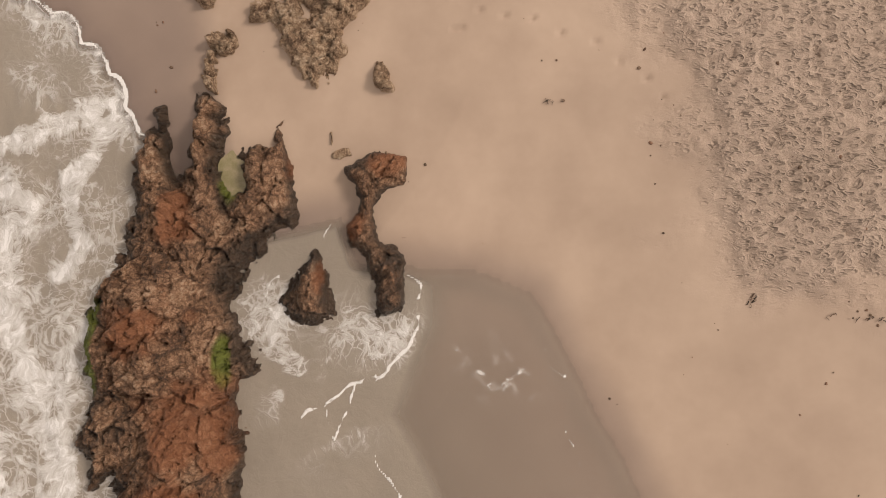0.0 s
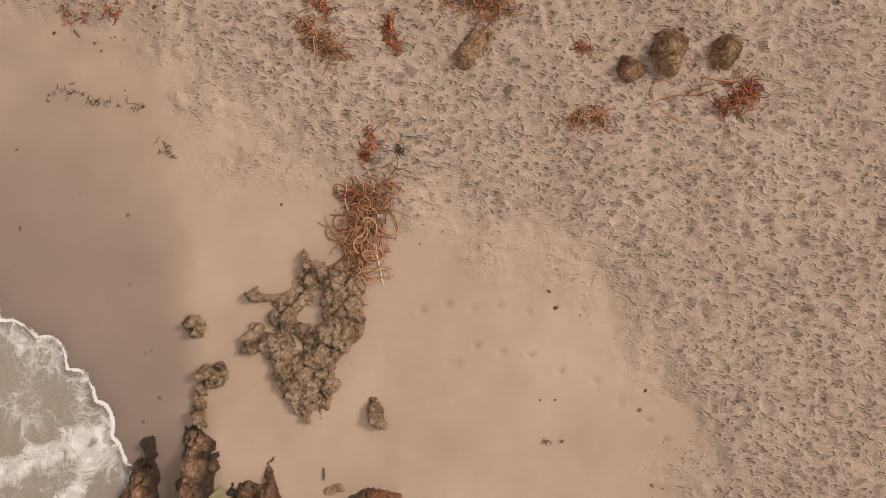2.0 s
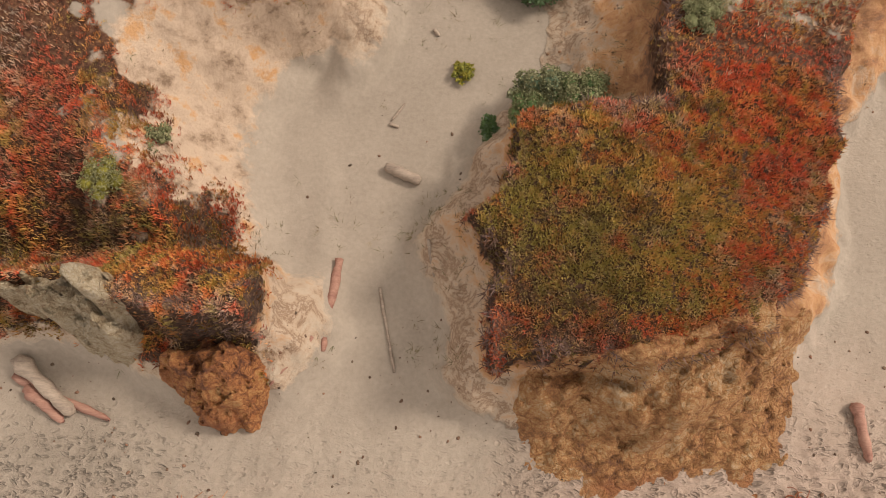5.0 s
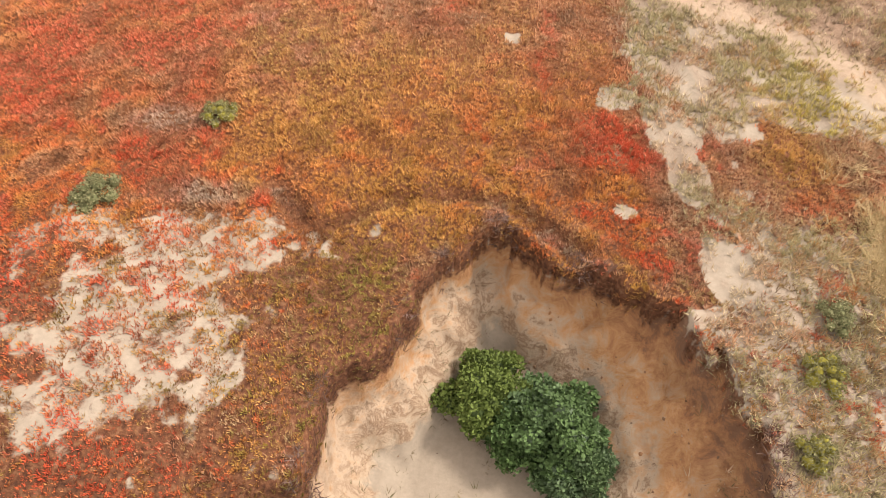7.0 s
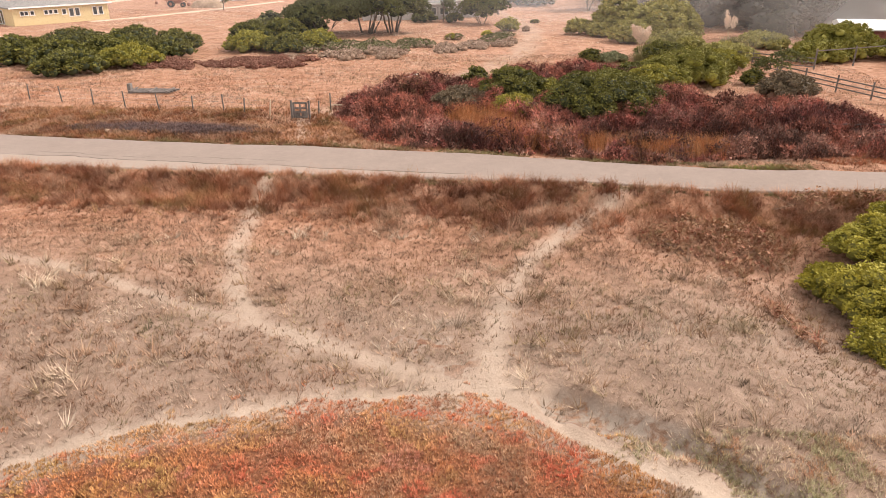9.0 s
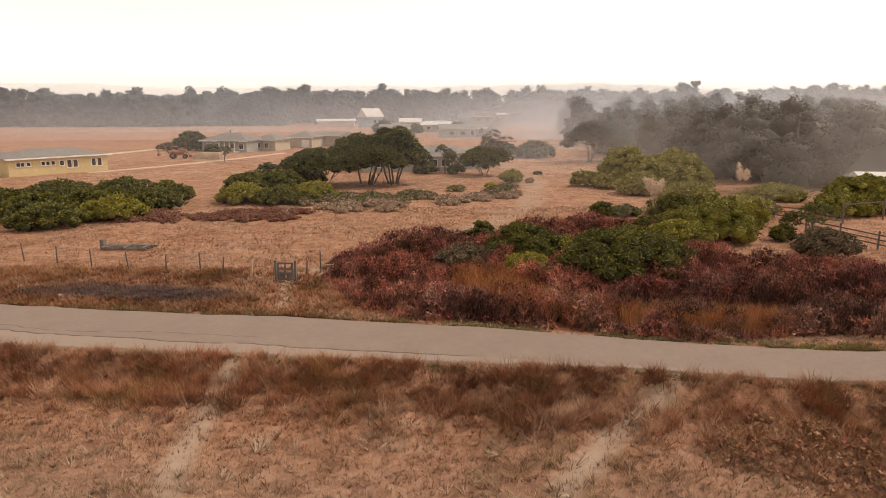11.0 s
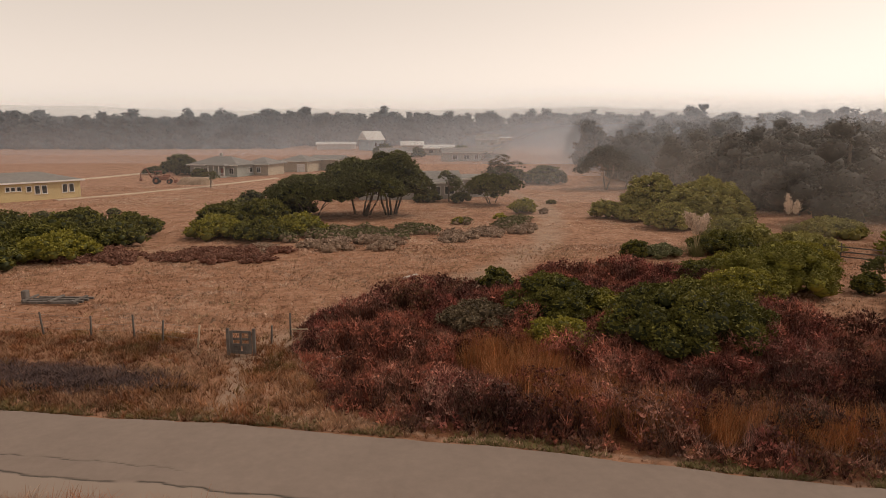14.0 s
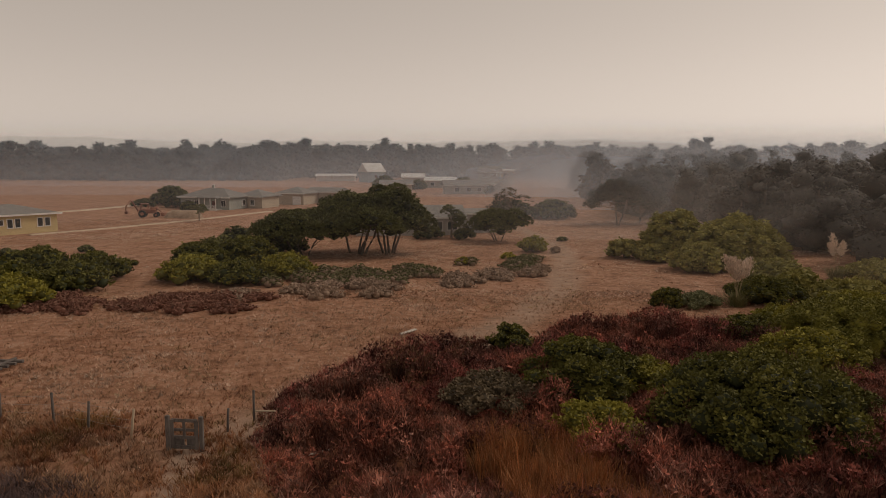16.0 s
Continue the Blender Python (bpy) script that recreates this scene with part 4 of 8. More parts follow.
PALE_STONE = rock_material("pale_sandstone", (0.22, 0.14, 0.075), (0.40, 0.315, 0.205), (0.49, 0.41, 0.29), (0.54, 0.47, 0.37), 0.7)

POOL = plain("pool_water", (0.17, 0.15, 0.07), (0.27, 0.22, 0.14), 4, 0.12, 0.05, 0.01)
ROCKS = [
    ("rock_outcrop", "large reddish brown ridge of sea rock standing in foam", SEA_ROCK, (),
     dict(outline=[(-7.05, 4.3), (-7.4, 3.2), (-7.5, 2.0), (-7.9, 0.6), (-8.5, -0.6), (-8.8, -2.4), (-8.6, -2.9), (-8.9, -4.0), (-8.4, -5.0), (-8.0, -4.5), (-7.7, -5.2), (-7.8, -7.5),
                   (-7.5, -10), (-5.2, -10), (-4.9, -7), (-4.95, -4.5), (-5.1, -2.4), (-4.6, -2.2), (-4.6, -1.6), (-5.2, -1.5), (-5.35, -0.5), (-4.85, 0.6), (-4.2, 1.0), (-3.5, 1.5),
                   (-3.7, 2.2), (-3.6, 3.3), (-3.9, 4.0), (-4.2, 3.4), (-4.9, 3.4), (-5.2, 3.0), (-5.3, 4.4), (-5.9, 4.7), (-6.1, 3.8), (-6.3, 2.7), (-6.6, 2.6), (-6.7, 4.3)],
          domes=[(-6.9, -1.5, 1.3, 1.2, 0.7), (-6.1, -4.6, 1.2, 1.5, 0.9), (-6.3, 0.4, 1.0, 1.0, 0.3), (-5.15, 2.3, 0.35, 0.8, -0.7), (-6.9, -3.0, 1.5, 0.35, -0.4), (-5.7, 2.6, 0.3, 1.5, 0.3), (-6.9, 2.3, 0.3, 1.2, 0.2)],
          top=0.85, shoulder=0.45, res=0.042, seed=101, grow=0.28, warp=0.7, rough=0.42,
          weeds=[(-5.2, 2.4, 0.28, 0.8), (-5.3, -2.0, 0.2, 0.7), (-8.5, -1.7, 0.25, 1.2)], rust=[(-5.3, -3.8, 0.5, 1.2), (-7.2, -1.2, 1.3, 1.0), (-6.0, -3.4, 1.6, 1.2), (-3.7, 2.8, 0.2, 0.6), (-6.2, -5.2, 0.9, 0.6), (-6.4, 1.5, 0.7, 0.7)])),
    ("rock", "pointed brown boulder standing in shallow water", SEA_ROCK, (),
     dict(outline=[(-3.2, 0.6), (-4.1, -0.6), (-3.75, -1.05), (-3.4, -1.2), (-2.65, -1.0), (-2.8, -0.4)], domes=[(-3.2, -0.2, 0.3, 0.7, 0.5)], top=0.55, shoulder=0.35, res=0.04, seed=111, grow=0.2, rough=0.25, warp=0.25, rust=[(-3.0, -0.1, 0.2, 0.6)])),
    ("rock", "curved reddish rock with sand banked against it", SEA_ROCK, (),
     dict(outline=[(-2.5, 2.7), (-1.7, 3.05), (-0.85, 2.9), (-0.9, 2.5), (-1.5, 2.1), (-1.75, 1.6), (-1.55, 1.0), (-1.0, 0.55), (-0.95, 0.2), (-1.0, -0.85), (-1.65, -0.95), (-1.6, -0.2), (-2.1, 0.5), (-2.45, 1.2), (-2.2, 1.9)],
          top=0.75, shoulder=0.3, res=0.04, seed=121, grow=0.15, warp=0.45, rough=0.32, rust=[(-1.4, 2.8, 0.8, 0.4), (-2.2, 1.2, 0.3, 0.5)])),
    ("rock", "low broken rock half buried in sand", SAND_ROCK,
     (), dict(outline=[(-4.5, 7.8), (-3.6, 7.5), (-3.3, 8.0), (-3.1, 8.7), (-2.6, 8.2), (-1.7, 8.0), (-1.7, 6.6), (-2.3, 6.1), (-2.3, 5.4), (-3.0, 4.6), (-3.6, 5.2), (-4.1, 6.2), (-4.9, 6.3), (-4.6, 6.8), (-3.9, 6.8), (-4.0, 7.3), (-4.6, 7.4)],
              domes=[(-3.05, 7.3, 0.28, 0.55, -0.5), (-3.3, 6.4, 0.2, 0.3, -0.3), (-2.2, 7.2, 0.4, 0.5, 0.15)], top=0.40, shoulder=0.09, res=0.04, seed=131, soak=0, rough=0.34, warp=0.85)),
    ("rock", "small dark rock half buried in wet sand", SAND_ROCK, [(-5.9, 6.95, -5.75, 6.85, 0.22, 0.3)], dict(seed=141, soak=0, rough=0.6, warp=0.5, res=0.04)),
    ("rock", "ragged rust-brown rock standing in wet sand", SAND_ROCK, [(-5.6, 5.9, -5.3, 5.7, 0.2, 0.4), (-5.2, 6.0, -5.15, 5.8, 0.14, 0.3), (-5.65, 5.5, -5.6, 4.8, 0.18, 0.4)], dict(seed=151, soak=0, rough=0.6, warp=0.55, res=0.035)),
    ("rock", "small dark rock in smooth wet sand", SAND_ROCK, [(-1.55, 5.1, -1.4, 4.7, 0.15, 0.22)], dict(seed=161, soak=0, rough=0.6, warp=0.5, res=0.035)),
    ("rock", "small brown rock in wet sand", SAND_ROCK, [(-2.75, 3.5, -2.75, 3.2, 0.1, 0.15), (-2.6, 3.0, -2.3, 2.95, 0.16, 0.25)], dict(seed=171, soak=0, rough=0.3)),
    ("boulder", "rounded tan boulder draped with kelp strands", TAN_STONE, [(5.5, 13.6, 5.4, 13.2, 0.42, 0.65)], dict(seed=181, soak=0, rough=0.25, warp=0.3)),
    ("boulder", "small grey-brown boulder in dented sand", TAN_STONE, [(4.5, 13.1, 4.6, 13.0, 0.3, 0.4)], dict(seed=191, soak=0, rough=0.25, warp=0.3)),
    ("boulder", "tan boulder with a kelp strand across it", TAN_STONE, [(6.75, 13.5, 6.6, 13.2, 0.35, 0.45)], dict(seed=201, soak=0, rough=0.25, warp=0.3)),
    ("boulder", "low brown boulder sunk in churned sand", TAN_STONE, [(6.15, 15.6, 6.0, 15.0, 0.42, 0.5)], dict(seed=211, soak=0, rough=0.3, warp=0.3)),
    ("boulder", "flat tan boulder lying in churned sand", TAN_STONE, [(1.05, 13.9, 0.6, 13.35, 0.3, 0.35)], dict(seed=221, soak=0, rough=0.25, warp=0.3)),
    ("boulder", "small tan boulder in churned sand", TAN_STONE, [(1.4, 15.6, 1.5, 15.5, 0.3, 0.35)], dict(seed=231, soak=0, rough=0.25, warp=0.3)),
    ("boulder", "pale boulder wrapped in orange kelp", TAN_STONE, [(-5.6, 17.9, -5.4, 17.9, 0.4, 0.5)], dict(seed=241, soak=0, rough=0.15, warp=0.2)),
    ("sandstone_outcrop", "orange sandstone nose with a dark base at a bluff's foot", NOSE_STONE, (),
     dict(outline=[(-6.1, 22.0), (-6.45, 21.5), (-6.25, 21.0), (-5.7, 20.35), (-4.9, 20.0), (-4.2, 20.3), (-3.9, 20.9), (-4.0, 21.6), (-4.6, 22.0)],
          domes=[(-4.9, 21.2, 0.7, 0.7, 0.5)], top=0.9, shoulder=0.3, res=0.05, seed=251, soak=0, rough=0.5, warp=0.7, rust=[(-5.4, 20.4, 1.2, 0.5), (-6.2, 21.3, 0.3, 0.8)])),
    ("sandstone_outcrop", "pale yellowish sandstone ledge under overhanging ice plant", PALE_STONE, (),
     dict(outline=[(-10.4, 23.6), (-9.6, 22.9), (-9.0, 22.7), (-8.4, 22.0), (-7.6, 21.8), (-6.8, 22.0), (-6.5, 22.8), (-7.1, 23.6)],
          domes=[(-8.4, 22.9, 1.0, 0.6, 0.6)], top=1.2, shoulder=0.35, res=0.05, seed=255, soak=0, rough=0.55, warp=0.8)),
    ("sandstone_outcrop", "ochre sandstone apron at the foot of a bluff", SANDSTONE, (),
     dict(outline=[(1.5, 20.0), (1.9, 17.8), (2.6, 18.2), (4.4, 18.9), (6.2, 19.1), (7.0, 18.5), (7.6, 19.6), (8.2, 21.4), (8.4, 23.0), (6.5, 22.6), (3.0, 21.8), (1.4, 21.6)],
          domes=[(5.4, 20.6, 1.7, 0.7, 0.35), (2.4, 19.0, 0.8, 0.9, -0.25)], top=0.55, shoulder=0.8, seed=261, soak=0, rough=0.2, warp=0.7, rust=[(2.3, 18.4, 0.7, 0.8), (6.9, 18.9, 0.6, 0.5), (5.0, 19.0, 2.5, 0.35)])),
]
for name, label, material, lumps, more in ROCKS:
    if name == "rock_outcrop":
        root = thing(name, Matrix(), label, "rock")
        part("body", rock_mesh(lumps, **more), material, root)
        a = np.linspace(0, 2 * math.pi, 40, endpoint=False)
        rim = np.stack([-5.17 + 0.34 * np.cos(a) * (1 + 0.3 * np.sin(3 * a + 1) + 0.12 * np.sin(7 * a)), 2.35 + 0.8 * np.sin(a) * (1 + 0.15 * np.cos(2 * a) + 0.1 * np.sin(5 * a)), a * 0 + 0.55], -1)
        disc = mesh_of("pool", np.concatenate([[[-5.17, 2.35, 0.55]], rim]), [(0, 1 + i, 1 + (i + 1) % 40) for i in range(40)])
        part("pool", disc, POOL, root, "still rock pool edged with green algae")
    else:
        tagged(part(name, rock_mesh(lumps, **more), material), label, "rock")


# ---- road ----
def edge_y(line, xs):
    a = np.array(line)
    d = np.interp(xs, a[:, 0], a[:, 1])
    k = np.ones(9) / 9
    return np.convolve(np.pad(d, 4, mode="edge"), k, "valid")


def road_material():
    m, nodes, links, bsdf = begin("worn_asphalt")
    co = nodes.new("ShaderNodeNewGeometry").outputs["Position"]
    at = nodes.new("ShaderNodeAttribute")
    at.attribute_name = "wear"
    sep = nodes.new("ShaderNodeSeparateColor")
    links.new(at.outputs["Color"], sep.inputs[0])
    a, b, g = noise_node(nodes, links, co, 0.5, 6), noise_node(nodes, links, co, 3.0, 6), noise_node(nodes, links, co, 60, 3)
    f = maths(nodes, links, "ADD", maths(nodes, links, "MULTIPLY", a, 0.5), maths(nodes, links, "MULTIPLY", b, 0.5))
    c = ramp(nodes, links, f, [(0.33, (0.195, 0.146, 0.12)), (0.67, (0.24, 0.184, 0.152))])
    c = blend(nodes, links, sep.outputs[1], c, (0.27, 0.208, 0.168))
    c = blend(nodes, links, sep.outputs[0], c, (0.03, 0.024, 0.018))
    links.new(c, bsdf.inputs["Base Color"])
    bsdf.inputs["Roughness"].default_value = 0.9
    bump(nodes, links, bsdf, maths(nodes, links, "ADD", g, b), 0.4, 0.015)
    return m


rx = np.concatenate([np.arange(-58, -24, 0.5), np.arange(-24, 24, 0.08), np.arange(24, 58, 0.5)])
rows_across = 90
near, far = edge_y(ROAD_NEAR, rx), edge_y(ROAD_FAR, rx)
near = near + 0.5 * (fbm(rx, rx * 0, 1.5, 4, 71) - 0.5)
far = far + 0.4 * (fbm(rx, rx * 0 + 9, 1.5, 4, 72) - 0.5)
u = np.linspace(0, 1, rows_across)[:, None]
RX, RY = np.broadcast_to(rx, (rows_across, len(rx))), near[None] * (1 - u) + far[None] * u
x, y = RX.ravel(), RY.ravel()
crack_y = 0.27 - 0.006 * (rx + 20) + 0.05 * (fbm(rx, rx * 0, 2.0, 5, 73) - 0.5)
cr = np.abs(u - crack_y[None]) * (far - near)[None]
cr2 = np.abs(u - crack_y[None] - 0.14 - 0.12 * np.sin(rx * 0.35)[None] * 0.4 - 0.06 * (fbm(rx, rx * 0 + 4, 1.2, 4, 74) - 0.5)[None]) * (far - near)[None]
left = step(8, -4, rx)[None]
split = np.maximum(step(0.075, 0.02, cr) * left * step(0.25, 0.5, fbm(RX, RY, 1.2, 3, 77)), 0.8 * step(0.05, 0.015, cr2) * step(-8, -13, rx)[None] * step(0.35, 0.55, fbm(RX, RY, 1.5, 2, 75))).ravel()
shoulder = (step(0.03, -0.03, u - crack_y[None]) * (0.6 + 0.4 * left)).ravel() * step(0.3, 0.6, fbm(x, y, 2.0, 4, 76) + 0.25)
rim = np.broadcast_to(np.minimum(u, 1 - u), RX.shape).ravel()
z = ground_height(x, y, False) + 0.10 - 0.13 * step(0.02, 0.0, rim) - 0.02 * split
road = part("road", smooth(mesh_of("road", np.stack([x, y, z], -1), grid_faces(len(rx), rows_across), {"wear": np.stack([split, shoulder, split * 0], -1)})), road_material())
tagged(road, "worn pale asphalt lane with cracked sandy shoulder", "road", kind="structure")


# ---- ice plant, dry grass and brush on the bluff ----
ICE = tinted("ice_plant_leaves", 0.6, 0.32, 9)
STRAW = tinted("dry_grass_blades", 0.85, 0.4, 3)
LEAF = tinted("leaves", 0.75, 0.28, 1.2)
BRUSH = tinted("brush_twigs", 0.85, 0.45, 2)


def random_places(rng, n, x0, x1, y0, y1):
    return rng.uniform(x0, x1, n), rng.uniform(y0, y1, n)


def on_ground(x, y, lift=0.0):
    return np.stack([x, y, ground_height(x, y) + lift], -1)


def ice_colours(x, y, rng):
    table = [(0.49, 0.165, 0.048), (0.43, 0.06, 0.025), (0.235, 0.195, 0.04), (0.47, 0.27, 0.07), (0.31, 0.26, 0.215), (0.075, 0.04, 0.035), (0.44, 0.33, 0.21), (0.46, 0.19, 0.13)]
    n1, n2, n3 = fbm(x, y, 3.0, 3, 81), fbm(x, y, 0.7, 3, 82), fbm(x, y, 1.5, 3, 83)
    k, s = bluff_amount(x, y)
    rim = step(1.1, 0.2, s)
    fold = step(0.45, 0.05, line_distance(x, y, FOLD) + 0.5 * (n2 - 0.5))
    thin = spot(x, y, -6.8, 33.4, 2.6, 2.0) + spot(x, y, -5.8, 27, 2.2, 2.2)

    n4, n5 = fbm(x, y, 0.30, 3, 89), fbm(x, y, 0.34, 3, 90)

    def spots(rows):
        return sum(q * spot(x, y, cx, cy, rx, ry) for q, cx, cy, rx, ry in rows)

    red = 0.6 * step(0.56, 0.70, n1) + 0.8 * step(0.58, 0.70, n2) + spots([(1.1, -12.0, 42.5, 1.7, 2.4), (1.3, -9.8, 35.5, 1.5, 2.0), (1.4, 4.4, 39.6, 1.0, 0.9), (1.4, 6.5, 28.2, 1.0, 1.4), (1.0, 8.6, 35, 0.7, 0.7), (0.7, -8.9, 27.5, 0.8, 2.2), (0.9, 6.5, 25.5, 1.4, 1.2), (1.0, -6, 31.2, 2.0, 0.6)])
    olive = 0.5 * step(0.46, 0.3, n1) + spots([(2.3, -2.0, 34.0, 1.1, 2.4), (1.5, 4.0, 23.4, 2.8, 1.6), (1.6, -6.6, 24.4, 1.7, 0.8), (1.2, 1.8, 24.6, 0.8, 1.6), (1.0, -8.6, 32.5, 0.8, 1.2)])
    gold = 0.5 * step(0.55, 0.4, n3) + spots([(1.7, -0.8, 41.0, 3.6, 2.6), (1.0, -1, 37.2, 1.5, 1.0), (2.6, 8.9, 39.4, 0.9, 1.5), (0.8, 4.4, 24.6, 1.6, 1.0)])
    grey = 0.55 * step(0.58, 0.72, n2) * step(0.55, 0.42, n1) + 0.5 * step(4.3, 5.5, x) * step(29, 33, y) + 0.7 * rim * step(0.5, 0.6, n2) + 0.9 * fold * step(0.45, 0.6, n2) + spots([(1.6, -7.4, 40.4, 0.9, 0.5), (1.5, -5.8, 37.9, 1.1, 0.4), (1.2, -9.4, 29.0, 0.8, 1.8), (0.9, -8.0, 24.6, 0.6, 0.9), (0.5, 0, 44, 9, 5)])
    # rim and crack tinted dark for overhang shade and dead roots
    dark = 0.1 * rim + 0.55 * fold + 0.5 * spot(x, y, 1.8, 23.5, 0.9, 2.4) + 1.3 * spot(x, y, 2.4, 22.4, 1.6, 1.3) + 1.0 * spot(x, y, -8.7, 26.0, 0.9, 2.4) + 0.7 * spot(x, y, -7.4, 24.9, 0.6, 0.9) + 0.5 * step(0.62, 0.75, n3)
    straw = 0.5 * step(48, 50, y) + 0.45 * step(4.6, 6.2, x) * step(29, 32, y) + 0.35 * step(0.55, 0.7, n3)
    pink = 0.75 * thin
    red = red + 0.75 * thin
    mosaic = 1 - 0.8 * step(34, 38, y)
    red, olive, straw, gold = red + 0.9 * mosaic * step(0.56, 0.64, n4), olive + 0.9 * mosaic * step(0.44, 0.36, n4), straw + 0.7 * mosaic * step(0.57, 0.66, n5), gold + 0.7 * mosaic * step(0.44, 0.37, n5)
    w = np.stack([0.5 + 0 * x, red, olive, gold, grey, dark, straw, pink], -1) ** 2.2 * (0.22 + 0.75 * step(32, 39, y)[:, None] + rng.random((len(x), 8)) ** 3 * (2.0 - 1.1 * step(32, 39, y)[:, None]))
    # inland plants paled toward tan, the way haze washes them out
    dry = (0.03 + 0.16 * step(37, 45, y))[:, None]
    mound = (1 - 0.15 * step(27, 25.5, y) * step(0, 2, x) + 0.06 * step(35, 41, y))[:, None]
    # random tuft tone, its contrast raised near the bluff to imitate shadows among plants
    tuft_tone = (((0.5 + 0.6 * n2 + 0.75 * fbm(x, y, 0.28, 2, 88)) / 1.12) ** (1.7 - 0.6 * step(34, 39, y) + 0.5 * step(30, 27, y)))[:, None] * (0.82 + 0.10 * step(34, 39, y)[:, None] + (0.3 - 0.05 * step(34, 39, y)[:, None] + 0.4 * step(30, 27, y)[:, None]) * rng.random((len(x), 1)))
    return ((1 - dry) * mix_colours(table, w) + dry * np.array([0.43, 0.33, 0.23])) * mound * np.minimum(tuft_tone, 1.3)


def leaf_sprays(rng, size, leaves=4):
    """Small sprays of pointed leaves."""
    out, slim = [], size > 0.21
    for _ in range(5):
        vs, fs = [], []
        for k in range(leaves):
            d = Vector(rng.normal(0, 1, 3)).normalized()
            d.z = abs(d.z) * 0.7 + 0.1
            s = d.cross(Vector(rng.normal(0, 1, 3))).normalized() * size * 0.32
            b = len(vs)
            mid = d * size * 0.55
            if slim:
                vs += [tuple(mid * 0.2 + s), tuple(mid * 0.2 - s), tuple(d * size)]
                fs += [(b, b + 1, b + 2)]
            else:
                vs += [(0, 0, 0), tuple(mid + s), tuple(d * size), tuple(mid - s)]
                fs += [(b, b + 1, b + 2), (b, b + 2, b + 3)]
        out.append((np.array(vs), np.array(fs)))
    return out


rng = np.random.default_rng(21)
x, y = random_places(rng, 385000, -19.5, 13, 21, 52.5)
more_x, more_y = random_places(rng, 42000, 0, 8.5, 21, 28)
bank_x, bank_y = random_places(rng, 30000, -11, -3.5, 22, 28)
x, y = np.concatenate([x, more_x, bank_x]), np.concatenate([y, more_y, bank_y])
grown = cover_masks(x, y)[0]
keep = rng.random(len(x)) < (1 - 0.42 * step(38, 44, y)) * (1 - 0.45 * step(38, 34, y)) * (1 - 0.25 * step(30, 28, y)) * np.where(grown > 0.5, grown * 1.1 - 0.06, 4.6 * grown * step(0.34, 0.50, fbm(x, y, 0.22, 3, 85)))
x, y = x[keep], y[keep]
shapes = [tuft(rng, 5, 0.08, 0.068, 0.015, 0.7) for _ in range(6)]
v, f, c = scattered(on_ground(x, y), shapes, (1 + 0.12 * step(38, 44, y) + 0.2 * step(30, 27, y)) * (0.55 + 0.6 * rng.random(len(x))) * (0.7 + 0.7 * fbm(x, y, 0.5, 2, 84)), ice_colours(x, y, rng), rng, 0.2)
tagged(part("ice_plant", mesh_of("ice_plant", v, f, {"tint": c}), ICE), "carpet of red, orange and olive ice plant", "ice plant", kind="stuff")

# hanging dead runners along the rims
rng = np.random.default_rng(22)
x, y = random_places(rng, 60000, -11, 9, 21, 38)
k, s = bluff_amount(x, y)
keep = (np.abs(s - 0.12) < 0.22) & (fbm(x, y, 0.8, 3, 91) > 0.54 - 0.12 * (y < 26.5)) & ((x > -1.5) | (y > 30) | (y < 23))
x, y = x[keep][:950], y[keep][:950]
shapes = [tuft(rng, 6, 0.05, 0.13, 0.009, 1.0) for _ in range(5)]
col = mix_colours([(0.07, 0.04, 0.03), (0.14, 0.08, 0.06), (0.19, 0.13, 0.12)], rng.random((len(x), 3)) ** 2)
v, f, c = scattered(on_ground(x, y, 0.03), shapes, 0.8 + 0.9 * rng.random(len(x)), col, rng, 0.5)
tagged(part("dead_runners", mesh_of("dead_runners", v, f, {"tint": c}), BRUSH), "dark dead plant runners hanging over bluff rims", "dead plants", kind="stuff")

# clods of earth and small stones on the eroded faces
rng = np.random.default_rng(23)
x, y = random_places(rng, 60000, -4, 9, 21, 38)
m = cover_masks(x, y)
keep = (m[5] > 0.35) & (m[0] < 0.3) & (x > 1.4) & (y > 26.5) & (rng.random(len(x)) < 0.35 + 0.65 * step(0.45, 0.6, fbm(x, y, 0.7, 3, 92)))
x, y = x[keep][:260], y[keep][:260]
shapes = []
for _ in range(5):
    ball = bmesh.new()
    bmesh.ops.create_icosphere(ball, subdivisions=1, radius=1.0)
    q = np.array([p.co for p in ball.verts]) * (0.65 + 0.6 * rng.random((len(ball.verts), 1)))
    shapes.append((q, np.array([[p.index for p in t.verts] for t in ball.faces])))
    ball.free()
col = mix_colours([(0.36, 0.18, 0.085), (0.20, 0.11, 0.07), (0.45, 0.35, 0.26), (0.10, 0.06, 0.045)], rng.random((len(x), 4)) ** 3 + 0.02)
v, f, c = scattered(on_ground(x, y, 0.01), shapes, 0.01 + 0.045 * rng.random(len(x)) ** 3, col, rng)
tagged(part("earth_clods", mesh_of("earth_clods", v, f, {"tint": c}), BRUSH), "crumbled brown and tan earth clods on bluff faces", "earth clods", kind="stuff")

